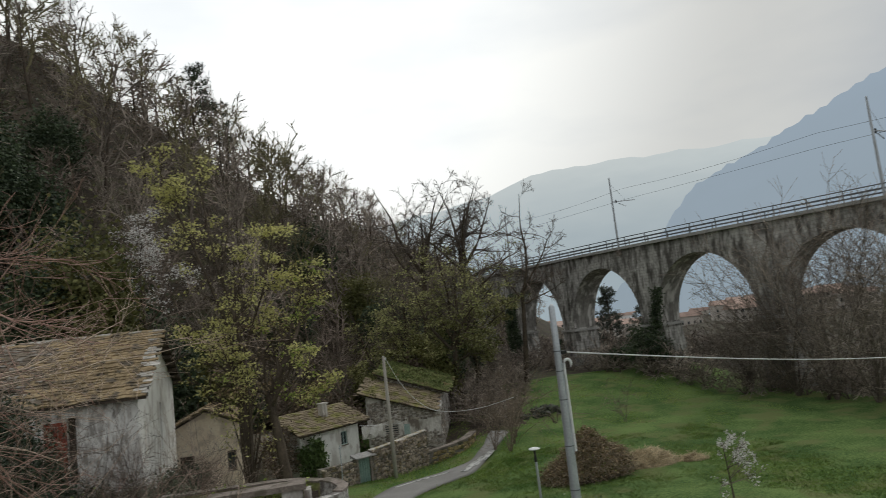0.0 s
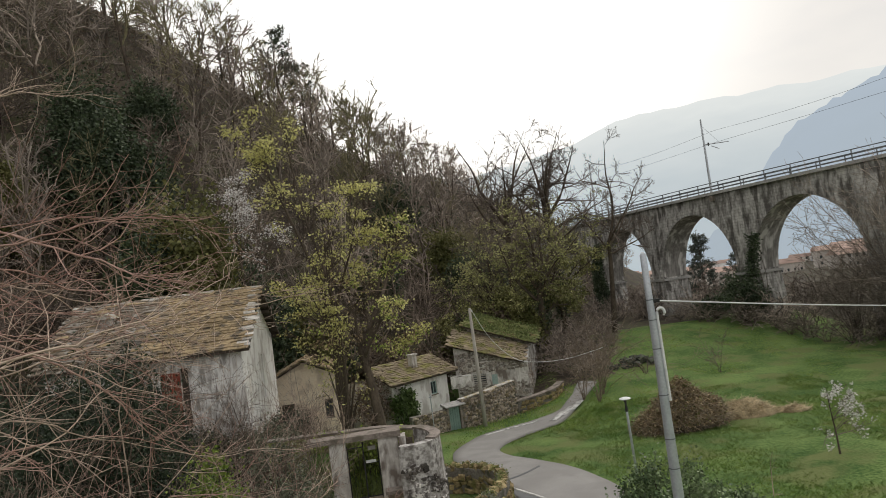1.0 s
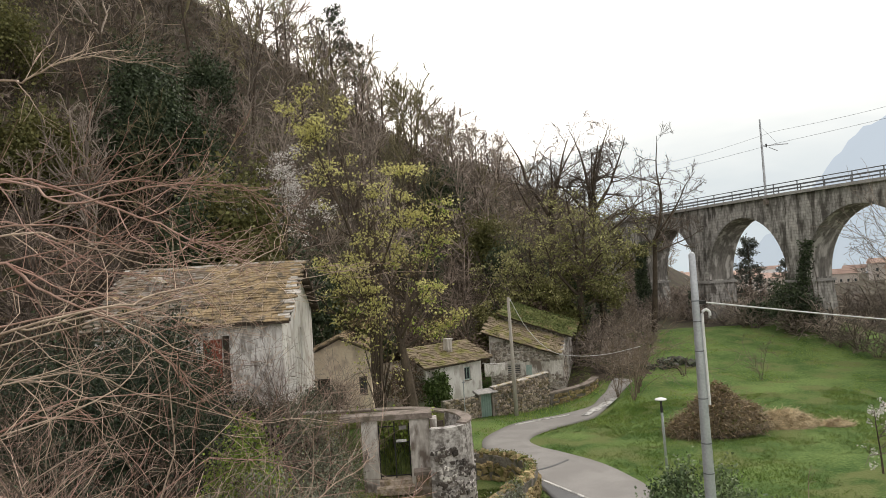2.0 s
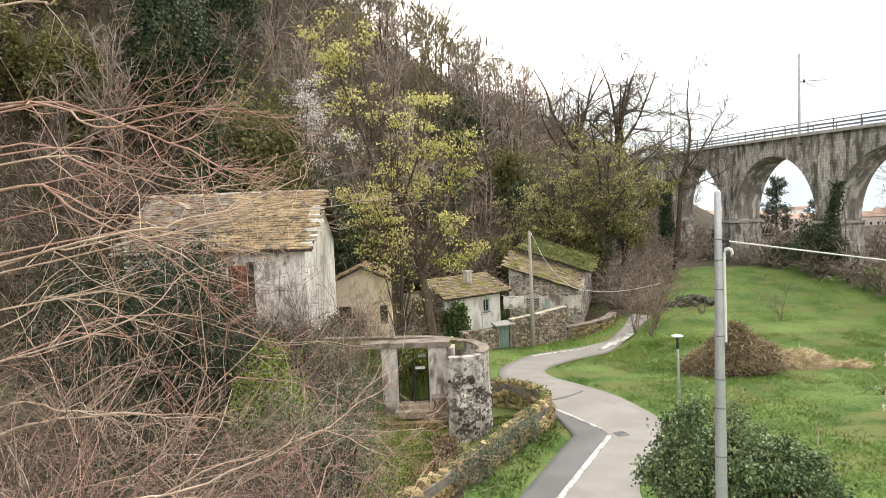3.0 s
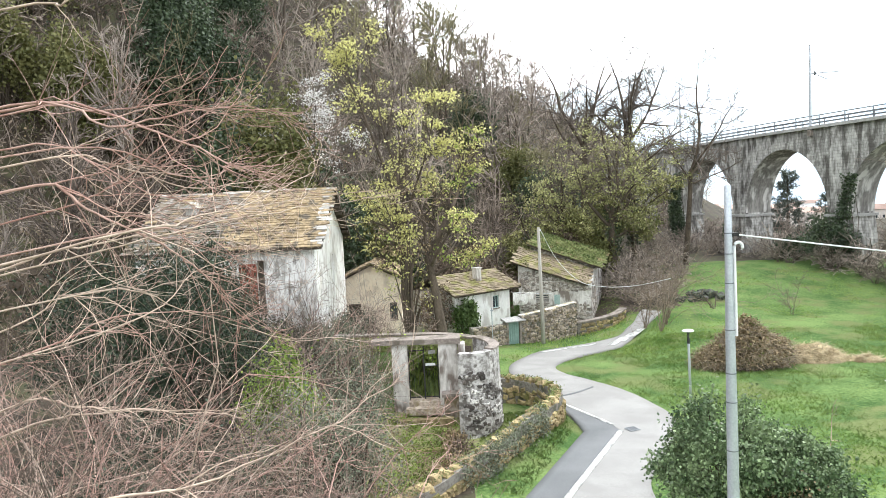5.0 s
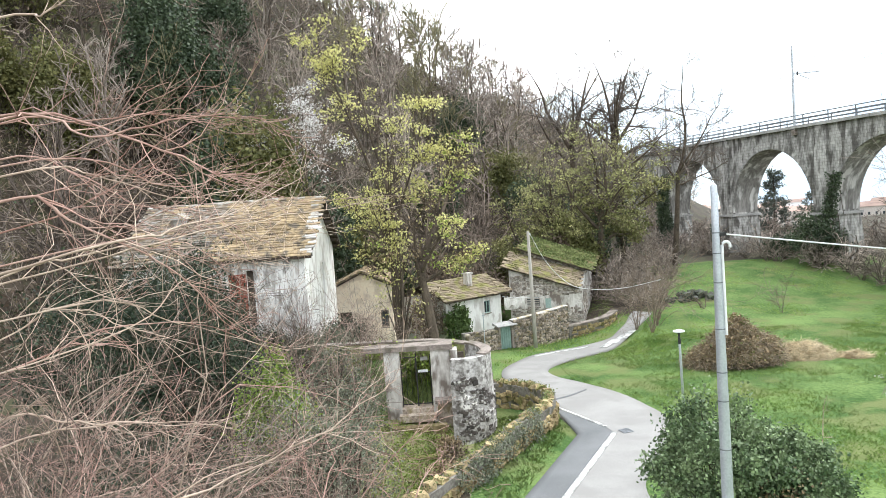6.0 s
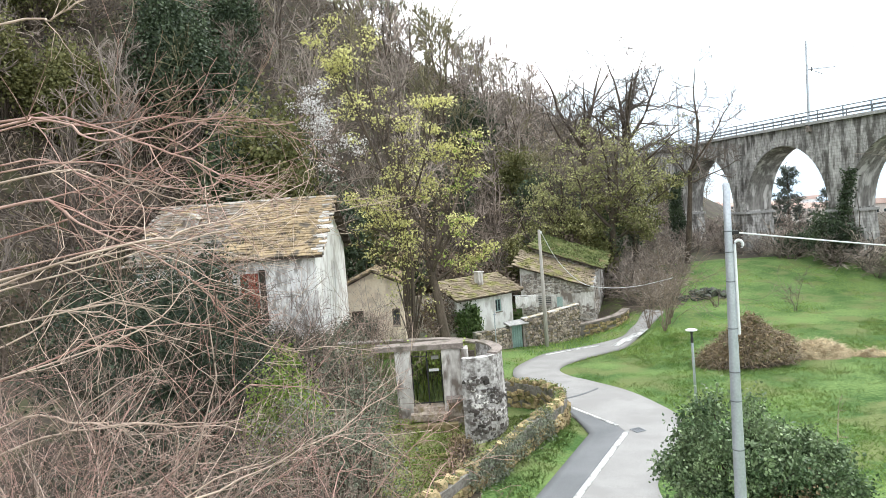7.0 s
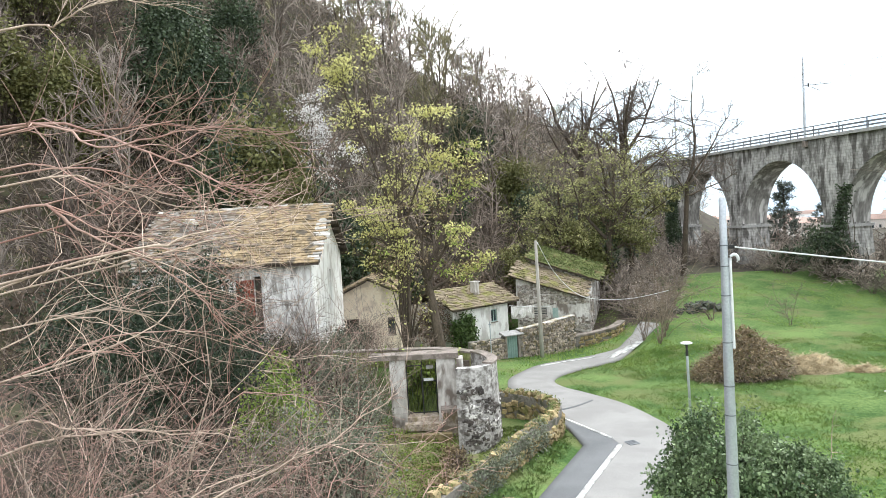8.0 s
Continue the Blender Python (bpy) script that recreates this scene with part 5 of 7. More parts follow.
park = thing("park_lamp", pose(8.75, 23.8, float(ground_z(8.75, 23.8)) - 0.05, 0, -1.0, 0), "slim park lamp with a flat white disc head", "park lamp")
part("shaft", Mesh().lathe(0, 0, [(0.05, 0), (0.045, 2.75), (0.025, 2.8)], 12), M_STEEL, park, smooth=True)
part("neck", Mesh().lathe(0, 0, [(0.05, 2.66), (0.055, 2.76), (0.035, 2.95), (0.06, 3.1)], 12), M_DARK, park)
part("disc_head", Mesh().lathe(0, 0, [(0.05, 3.1), (0.2, 3.115), (0.22, 3.135), (0.2, 3.155), (0.1, 3.19), (0.02, 3.2)], 20), M_LAMP, park, smooth=True)

wp = thing("wooden_pole", pose(5.99, 42.3, -1.6, 0, -0.4, 0), "weathered grey wooden utility pole", "utility pole")
part("shaft", Mesh().lathe(0, 0, [(0.14, 0), (0.12, 4), (0.09, 7.95), (0.03, 7.97)], 10), M_POLE_WOOD, wp, smooth=True)
part("insulator", Mesh().lathe(0.12, 0, [(0.02, 7.7), (0.05, 7.75), (0.04, 7.85)], 8), M_WHITE_PIPE, wp)
wire_m = Mesh()
wpts = dense([(6.05, 42.4, 6.25), (7.3, 43.8, 4.1), (9.0, 45.0, 2.4), (10.4, 44.0, 2.05), (12.2, 42.6, 2.2), (14.2, 41.6, 2.7)], 5).tolist()
wire_m.tube(wpts, [0.02] * len(wpts), 5)
tagged(part("overhead_cable", wire_m, M_WHITE_PIPE, None), "sagging pale cable from the wooden pole", "cable")

rock = thing("stone_heap", pose(19.2, 49.6, float(ground_z(19.2, 49.6)) - 0.05), "low heap of dark mossy stones in the meadow", "stone heap")
rrng = random.Random(88)
for k in range(46):
    x = rrng.uniform(-1.9, 1.9)
    y = rrng.uniform(-0.5, 0.5)
    z = rrng.uniform(0.05, 0.75) * max(0.25, 1 - abs(x) / 2.3)
    ob = new("stone", stone_meshes(M_RUBBLE_DARK)[k % 8])
    ob.parent = rock
    ob.matrix_basis = Matrix.Translation((x, y, z)) @ Euler((rrng.uniform(-1, 1), rrng.uniform(-1, 1), rrng.uniform(0, 6))).to_matrix().to_4x4() @ Matrix.Diagonal((rrng.uniform(0.4, 0.8), rrng.uniform(0.35, 0.6), rrng.uniform(0.3, 0.5), 1))

# moss and weeds grown over the barn's roofs
mrng = np.random.default_rng(77)
for deck_z, mx0, mx1, my0, my1, rise, n_, green, lab in ((lambda x: up(x) + 0.17, 0.35, WB + 0.5, 2.0, 6.7, 0.75, 5200, True, "thick green moss and weeds"), (lambda x: lean(x) + 0.02, -0.3, WB - 0.25, -0.4, 2.2, 0.98, 2200, False, "olive moss patches")):
    px_, py_ = mrng.uniform(mx0, mx1, n_), mrng.uniform(my0, my1, n_)
    if not green:
        py_ = my0 + (my1 - my0) * mrng.random(n_) ** 2
    clump = np.array([noise.noise((a * 1.1, b * 1.1, 3.0)) for a, b in zip(px_, py_)]) > (-0.18 if green else 0.05)
    px_, py_ = px_[clump], py_[clump]
    at = np.stack([px_, py_, deck_z(px_) + rise * (py_ - my0) / (my1 - my0)], 1)
    part("moss", leaves(mrng, at, 0.1 if green else 0.07, 0.02, -0.8), M_ROOF_MOSS if green else M_LEAF_OLIVE, H4, lab)

thin_post = thing("thin_post", pose(2.55, 40.4, float(ground_z(2.55, 40.4)) - 0.1), "thin pale metal post beside the courtyard wall", "post")
part("shaft", Mesh().lathe(0, 0, [(0.03, 0), (0.028, 2.75), (0.01, 2.77)], 8), M_STEEL, thin_post)
part("bracket", Mesh().box(-0.09, 0.09, -0.02, 0.02, 2.55, 2.6), M_STEEL, thin_post)


# ---------- distance ----------


def mountain(name, ridge, far, material, label, seed, back=1.25):
    """A ridge from rows of azimuth and height in degrees, with a rough skyline, sloping towards the valley."""
    rng = np.random.default_rng(seed)
    az = np.linspace(ridge[0][0], ridge[-1][0], 140)
    el = np.interp(az, [r[0] for r in ridge], [r[1] for r in ridge])
    rough = sum(rng.normal(0, 1) * np.sin(az * f + rng.uniform(0, 6)) / f for f in (1.3, 2.9, 5.3, 9.1, 17.0, 31.0)) * 0.35
    a = np.radians(az)
    rows = []
    for k, (r, h) in enumerate(((0.55, 0.0), (0.7, 0.35), (0.85, 0.7), (1.0, 1.0), (back, 0.4))):
        top = far * np.tan(np.radians(el + rough)) + 8
        z = -12 + (top + 12) * h + (rng.normal(0, 1, len(az)) * 1.2 if 0 < h < 1 else 0)
        rows.append(np.stack([np.sin(a) * far * r, np.cos(a) * far * r, z], 1))
    v = np.stack(rows, 1)
    n, k = v.shape[:2]
    i = np.arange(n * k).reshape(n, k)
    f = np.stack([i[:-1, :-1], i[1:, :-1], i[1:, 1:], i[:-1, 1:]], -1).reshape(-1, 4)
    return tagged(part(name, (v.reshape(-1, 3), f), material, None, smooth=True), label, "mountain", kind="structure")


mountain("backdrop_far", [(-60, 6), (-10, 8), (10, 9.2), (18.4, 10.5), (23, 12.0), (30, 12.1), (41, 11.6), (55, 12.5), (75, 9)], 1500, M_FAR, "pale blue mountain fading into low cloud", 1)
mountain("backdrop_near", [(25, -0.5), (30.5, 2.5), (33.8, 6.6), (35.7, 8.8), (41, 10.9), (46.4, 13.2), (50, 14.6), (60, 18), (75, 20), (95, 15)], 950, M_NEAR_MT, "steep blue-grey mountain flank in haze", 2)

# town beyond the viaduct


def town_house(x, y, w, d, h, turn):
    z = float(ground_z(x, y))
    t = thing("town_house", pose(x, y, z - 0.5, 0, 0, turn), "distant pale town house with a pinkish tiled roof", "house", "houses of the town")
    part("wall", Mesh().box(-w / 2, w / 2, -d / 2, d / 2, 0, h), M_TOWN_WALL, t)
    part("roof", Mesh().prism([(-w / 2 - 0.5, -d / 2 - 0.5, h + 0.01), (-w / 2 - 0.5, d / 2 + 0.5, h + 0.01), (-w / 2 - 0.5, 0, h + d * 0.27)], (w + 1, 0, 0)), M_TOWN_ROOF, t)
    for fl in range(max(1, int(h / 3))):
        for k in range(4):
            wx = -w / 2 + w * (k + 0.5) / 4
            part("window", Mesh().box(wx - 0.5, wx + 0.5, -d / 2 - 0.06, -d / 2 + 0.01, fl * 3 + 1.4, fl * 3 + 2.8), M_GLASS, t)
    return t


trng = random.Random(12)
for k in range(46):
    az, dist = 18 + k * 0.62 + trng.uniform(-0.4, 0.4), trng.choice((300, 360, 430, 520, 600)) + trng.uniform(-25, 25)
    town_house(dist * math.sin(radians(az)), dist * math.cos(radians(az)), trng.uniform(9, 15), 9, trng.choice((5.5, 6, 8, 9)), trng.uniform(-35, 35) - az)

# ---------- vegetation ----------


def bare_tree_data(seed, h, r, prim=14, sec=6, tert=7, spread=(28, 55), reach=0.42, up=0.1, lo=0.28, twig=0.016, wob=0.09, sides=5, fine=0, thick=0.6, stem=0.92, fall=0.45):
    """Trunk and crown of a leafless tree at the origin, and the ends of its twigs."""
    rng = np.random.default_rng(seed)
    tp, tr = limbs(rng, np.zeros((1, 3)), np.array([[rng.normal(0, 0.02), rng.normal(0, 0.02), 1]]), np.array([h * stem]), np.array([r]), r * 0.12, 8, wob * 0.32, 0.06)
    bp_, br = limbs(rng, *sprout(rng, tp, tr, prim, lo, 0.97, spread, reach * 0.92 / stem, thick, fall), twig * 1.3, 6, wob * 1.3, up)
    sp, sr = limbs(rng, *sprout(rng, bp_, br, sec, 0.25, 0.98, (25, 60), 0.5, 0.6, 0.4), twig, 4, wob * 1.5, up * 0.7)
    wp_, wr = limbs(rng, *sprout(rng, sp, sr, tert, 0.15, 1.0, (20, 60), 0.7, 0.65, 0.3), twig * 0.5, 3, wob * 1.6, up * 0.4)
    crown = [tubes(bp_, br, 4), tubes(sp, sr, 3), tubes(wp_[:, ::2] if not fine else wp_, np.maximum(wr[:, ::2] if not fine else wr, twig * 0.5), 3)]
    ends = wp_.reshape(-1, 3)
    if fine:
        fp, fr = limbs(rng, *sprout(rng, wp_, wr, fine, 0.1, 1.0, (20, 50), 0.9, 0.6, 0.2), twig * 0.25, 2, 0.1, 0.05)
        crown.append(tubes(fp, np.maximum(fr * 0.8, twig * 0.28), 3))
        ends = fp.reshape(-1, 3)
    return tubes(tp, tr, sides + 2), merge(*crown), ends, (bp_, sp)


def bare_tree(name, seed, h, r, m, label, twig_mat, group="", leaf=None, **kw):
    trunk, crown, ends, _ = bare_tree_data(seed, h, r, **kw)
    t = thing(name, m, label, "tree", group)
    part("trunk", trunk, M_BARK, t, smooth=True)
    part("crown", crown, twig_mat, t)
    if leaf:
        material, n, size, spread, lname, low, high = leaf
        rng = np.random.default_rng(seed + 900)
        ends = ends[(ends[:, 2] > low * h) & (ends[:, 2] < high * h)]
        at = ends[rng.integers(0, len(ends), n // 8)].repeat(8, 0)
        part(lname, leaves(rng, at, size, spread, 0.3), material, t)
    return t


def evergreen(name, seed, m, radii, material, n, size, label, category="shrub", clumps=26, group="", loose=0.19):
    """A leafy bush or small tree: limbs that end in clumps of leaves, with gaps between them."""
    rng = np.random.default_rng(seed)
    R = np.array(radii)
    t = thing(name, m, label, category, group)
    d = unit(rng.normal(0, 1, (clumps, 3)))
    d[:, 2] = np.abs(d[:, 2]) * 1.0 - 0.25 * (rng.random(clumps) < 0.5)
    tips = np.array([0, 0, R[2] * 0.8]) + d * R * rng.uniform(0.55, 1.0, (clumps, 1))
    tips[:, 2] = np.maximum(tips[:, 2], 0.15 * R[2])
    base = np.zeros((clumps, 3)) + rng.normal(0, 0.06, (clumps, 3)) * R
    base[:, 2] = 0
    k = np.linspace(0, 1, 5)[:, None]
    bow = base[:, None] * (1 - k) + tips[:, None] * k + np.array([0, 0, 1.0]) * (np.sin(k * math.pi) * 0.12 * R[2])
    part("branch_frame", tubes(bow, np.linspace(0.035, 0.01, 5)[None] * np.ones((clumps, 1)) * (R[2] / 2) ** 0.5, 4), M_BARK, t)
    at = tips[rng.integers(0, clumps, n)]
    at = at + rng.normal(0, 1, (n, 3)) * R * np.array([loose, loose, loose * 0.85])
    at[:, 2] = np.maximum(at[:, 2], 0.03)
    part("foliage", leaves(rng, at, size, 0.0, 0.4), material, t)
    return t


def conifer(name, seed, m, h, w, label, bare=0.3, whorls=11, group="", needle=None, dense_=5):
    rng = np.random.default_rng(seed)
    t = thing(name, m, label, "tree", group)
    tp, tr = limbs(rng, np.zeros((1, 3)), np.array([[0.02, 0.01, 1.0]]), np.array([h]), np.array([h * 0.018]), 0.02, 7, 0.02, 0.1)
    part("trunk", tubes(tp, tr, 7), M_BARK, t, smooth=True)
    st, wy, ln, rd = [], [], [], []
    for i in range(whorls):
        u = bare + (1 - bare) * (i + 0.3) / whorls
        for k in range(rng.integers(4, 7)):
            a = rng.uniform(0, 2 * math.pi)
            st.append((0.02 * u * h, 0.01 * u * h, u * h + rng.normal(0, 0.1)))
            wy.append((math.cos(a), math.sin(a), 0.12 + 0.5 * u ** 3))
            ln.append(w * (1.12 - u) ** 0.7 * rng.uniform(0.65, 1.2))
            rd.append(0.05 * (1.2 - u))
    bp_, br = limbs(rng, np.array(st), np.array(wy), np.array(ln), np.array(rd), 0.01, 5, 0.08, 0.03)
    sp, sr = limbs(rng, *sprout(rng, bp_, br, 8, 0.3, 1.0, (30, 65), 0.35, 0.6, 0.5, 0.5), 0.006, 3, 0.1, 0.08)
    part("branch_frame", merge(tubes(bp_, br, 4), tubes(sp, sr, 3)), M_BARK, t)
    ends = np.concatenate([sp[:, 1:].reshape(-1, 3), bp_[:, 2:].reshape(-1, 3)])
    at = np.repeat(ends, dense_, 0)
    part("needle_crown", leaves(rng, at, 0.08 * h / 8, 0.12 * h / 8, -0.3, 3.6), needle or M_NEEDLE, t)
    return t


def forked_tree(name, seed, m, r, rise, leaders, label, group, sway=(0, 0), sec=9, tert=6, fine=5, twig=0.014, wob=0.1, up=0.04, reach=0.36, ang=(28, 60), twig_mat=None, sprays=()):
    """A tree whose trunk forks into leaders: rows of (start on the trunk, azimuth, tilt, length). sprays: leaves in loose
    clumps at the twig ends, rows of (part, material, clumps, leaves each, leaf size, spread, share kept at a place)."""
    rng = np.random.default_rng(seed)
    tp, tr = limbs(rng, np.zeros((1, 3)), np.array([[*sway, 1.0]]), np.array([rise]), np.array([r]), r * 0.6, 9, 0.035, 0.02)
    q = np.array(leaders, float)
    i = np.minimum((q[:, 0] * 8).astype(int), 7)
    u = (q[:, 0] * 8 - i)[:, None]
    az, tilt = np.radians(q[:, 1]), np.radians(q[:, 2])
    way = np.stack([np.sin(tilt) * np.cos(az), np.sin(tilt) * np.sin(az), np.cos(tilt)], 1)
    lp, lr = limbs(rng, tp[0, i] * (1 - u) + tp[0, i + 1] * u, way, q[:, 3], r * 0.5 * (q[:, 3] / q[:, 3].max()) ** 0.8, twig * 1.2, 10, wob, up)
    sp, sr = limbs(rng, *sprout(rng, lp, lr, sec, 0.12, 0.97, ang, reach, 0.6, 0.5), twig * 1.1, 6, wob * 1.6, up)
    wp_, wr = limbs(rng, *sprout(rng, sp, sr, tert, 0.15, 1.0, (22, 62), 0.5, 0.65, 0.35), twig * 0.9, 4, wob * 1.8, up * 0.8)
    fp, fr = limbs(rng, *sprout(rng, wp_, wr, fine, 0.1, 1.0, (18, 55), 0.6, 0.7, 0.3), twig * 0.55, 3, wob * 1.6, up * 0.5)
    t = thing(name, m, label, "tree", group)
    part("trunk", tubes(tp, tr, 10), M_BARK, t, smooth=True)
    for k in range(len(q)):
        part("limb", tubes(lp[k:k + 1], lr[k:k + 1], 7), M_BARK, t, smooth=True)
    part("crown", merge(tubes(sp, sr, 4), tubes(wp_, np.maximum(wr, twig * 0.8), 3), tubes(fp, np.maximum(fr, twig * 0.55), 3)), twig_mat or M_BARK, t)
    ends = np.concatenate([fp[:, -1], wp_[:, -1]])
    for pname, material, clumps, each, size, spread, share in sprays:
        pick = ends[rng.integers(0, len(ends), clumps * 14)]
        pick = pick[rng.random(len(pick)) < share(pick)][:clumps]
        at = np.repeat(pick, each, 0)
        at = at + rng.normal(0, 1, at.shape) * np.array([spread, spread, spread * 0.42])
        part(pname, leaves(rng, at, size, 0.0, 0.25), material, t)
    return t


def on_hill(x, y, sink=0.15):
    return float(ground_z(x, y)) - sink


# wooded hillside: leafless trees, a few kinds copied over the slope
KINDS = []
for k in range(6):
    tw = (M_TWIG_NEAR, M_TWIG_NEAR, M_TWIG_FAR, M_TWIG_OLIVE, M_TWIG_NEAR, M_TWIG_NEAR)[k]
    lab = ("leafless brown tree on the wooded hillside", "leafless brown tree on the wooded hillside", "slender bare tree on the wooded hillside",
           "olive-tinged budding tree on the wooded hillside", "leafless brown tree on the wooded hillside", "slender bare tree on the wooded hillside")[k]
    lean_ = k in (2, 5)
    KINDS.append(bare_tree("hillside_tree", 40 + k, 12.0 if lean_ else 10.6, 0.16, pose(-40 - 8 * k, 150, on_hill(-40 - 8 * k, 150)), lab, tw, "trees of the hillside",
                           prim=14 if lean_ else 15, sec=6, tert=4, spread=(18, 45) if lean_ else (24, 60), reach=0.36 if lean_ else 0.42, twig=0.032, lo=0.3 if lean_ else 0.2, wob=0.16, stem=0.72, fall=0.12))
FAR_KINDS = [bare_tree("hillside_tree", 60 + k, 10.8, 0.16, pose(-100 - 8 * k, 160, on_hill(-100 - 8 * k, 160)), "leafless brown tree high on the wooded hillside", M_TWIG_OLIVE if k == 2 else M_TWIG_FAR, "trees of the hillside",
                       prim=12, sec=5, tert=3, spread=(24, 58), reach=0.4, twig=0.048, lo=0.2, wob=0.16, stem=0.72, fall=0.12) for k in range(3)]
hrng = random.Random(77)
spots = []
v = -1.0
while v < 66:
    u = -4 + hrng.uniform(0, 5)
    while u < 200:
        uu, vv = u + hrng.uniform(-2.2, 2.2), v + hrng.uniform(-2.0, 2.0)
        x, y = (uu - vv - 42.43) / 1.41421, (uu + vv + 42.43) / 1.41421
        az = math.degrees(math.atan2(x, y))
        if -36 < az < 22 and not (vv < 5 and uu > 62) and not (-20 < x < -4 and y < 53):
            spots.append((x, y))
        u += 5.7 + 0.035 * max(0, uu - 60) + 0.03 * vv
    v += 5.3
for k, (x, y) in enumerate(spots[:310]):
    s = hrng.uniform(0.75, 1.25) * (1.25 if math.hypot(x, y) > 78 else 1.0) * float(np.interp(math.degrees(math.atan2(x, y)), [6, 9, 12], [1, 0.65, 0.45]))
    kind_ = hrng.choice((0, 1, 1, 2, 2, 3, 4, 4, 5, 0))
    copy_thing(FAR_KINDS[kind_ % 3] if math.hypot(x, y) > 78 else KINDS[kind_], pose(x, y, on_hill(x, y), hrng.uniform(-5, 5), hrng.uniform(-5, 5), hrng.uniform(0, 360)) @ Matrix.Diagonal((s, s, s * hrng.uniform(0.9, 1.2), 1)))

# undergrowth of the slope: brush and leaf clumps
rng = np.random.default_rng(5)
n = 17000
uu, vv = rng.uniform(-12, 165, n), rng.uniform(-4, 60, n) ** 1.0
x, y = (uu - vv - 42.43) / 1.41421, (uu + vv + 42.43) / 1.41421
keep = (np.degrees(np.arctan2(x, y)) > -40) & (np.degrees(np.arctan2(x, y)) < 20) & (y > 20) & ~((vv < 3) & (uu > 66) & (uu < 90))
x, y = x[keep], y[keep]
u2, v2 = rng.uniform(-14, 34, 4200), rng.uniform(-6, 46, 4200)
x, y = np.concatenate([x, (u2 - v2 - 42.43) / 1.41421]), np.concatenate([y, (u2 + v2 + 42.43) / 1.41421])
st = np.stack([x, y, ground_z(x, y) - 0.05], 1)
wy = rng.normal(0, 0.55, st.shape) + np.array([0.15, -0.15, 0.9])
bp_, br = limbs(rng, st, wy, rng.uniform(0.8, 3.0, len(st)), np.full(len(st), 0.04), 0.016, 3, 0.3, 0.0)
tagged(part("undergrowth", tubes(bp_, br, 3), M_TWIG_NEAR, None, kind="stuff"), "tangled brown brushwood covering the hillside", "undergrowth")
sp, sr = limbs(rng, *sprout(rng, bp_[::2], br[::2], 3, 0.3, 1.0, (25, 60), 0.6, 0.7), 0.014, 2, 0.1)
tagged(part("brushwood", tubes(sp, sr, 3), M_TWIG_OLIVE, None, kind="stuff"), "fine budding brushwood on the hillside", "undergrowth")
sel = rng.integers(0, len(st), 420)
lc = np.repeat(st[sel] + np.array([0, 0, 0.5]), 60, 0)
lc = lc + rng.normal(0, 1, lc.shape) * np.array([0.9, 0.9, 0.55])
tagged(part("ivy_patches", leaves(rng, lc, 0.16, 0.0, 0.3), M_LEAF_IVY, None, kind="stuff"), "dark ivy patches among the hillside brush", "ivy")
sel = rng.integers(0, len(st), 900)
lc = np.repeat(st[sel] + np.array([0, 0, 0.2]), 18, 0)
lc = lc + rng.normal(0, 1, lc.shape) * np.array([0.8, 0.8, 0.35])
tagged(part("fallen_leaves", leaves(rng, lc, 0.13, 0.0, 0.0), M_LEAF_DRY, None, kind="stuff"), "dry brown leaves on the hillside brush", "leaves")

sel = rng.integers(0, len(st), 5200)
lc = np.repeat(st[sel] + np.array([0, 0, 0.9]), 11, 0)
lc = lc + rng.normal(0, 1, lc.shape) * np.array([0.9, 0.9, 0.8])
tagged(part("withered_brush", leaves(rng, lc, 0.16, 0.0, 0.0, 2.6), M_BRUSH_LEAF, None, kind="stuff"), "withered brown brush and dead fern on the hillside", "undergrowth")

# evergreens standing out on the slope
EVER = ((-14.8, 45.6, 2.3, 8.2, 0), (-11.9, 45.6, 2.4, 10.2, 1), (-9.0, 52.5, 2.3, 5.4, 0), (-6.0, 55, 2.2, 4.4, 1), (-13.2, 57, 2.6, 5.2, 0), (-22.6, 60, 3.4, 7.4, 0), (-25.2, 62.5, 3.2, 6.6, 0), (-19.8, 61, 2.8, 6.0, 0), (-22.5, 74, 3.0, 5.0, 0), (-15.4, 50.5, 2.6, 7.0, 1), (-12.6, 51.0, 2.4, 5.6, 1), (-17.8, 53, 2.2, 4.6, 0), (-11.0, 58, 2.6, 3.6, 0), (-8.0, 58, 2.4, 3.4, 0))
EVER += ((-4.6, 58, 2.2, 2.6, 0), (-0.2, 72, 2.4, 3.8, 0), (4.3, 90, 3.0, 4.8, 0), (12.2, 80, 3.0, 3.6, 0), (9.0, 84, 2.8, 4.2, 1), (15.0, 78, 2.8, 3.2, 0), (-29.5, 52, 2.2, 5.2, 1), (-27.4, 52.5, 1.9, 4.6, 1), (-33.5, 50.5, 2.2, 5.0, 1), (-36, 60, 3.0, 4.8, 1),
        (8.4, 63.5, 2.6, 3.0, 1), (11.5, 64.5, 2.2, 2.6, 1), (13.0, 57.2, 1.5, 2.6, 1), (11.6, 58.5, 1.6, 2.8, 2), (-10.2, 44.5, 1.9, 2.8, 0), (-7.2, 44.5, 1.5, 1.9, 0), (3.2, 55.5, 2.4, 2.4, 2), (0.4, 56, 2.6, 2.6, 2))
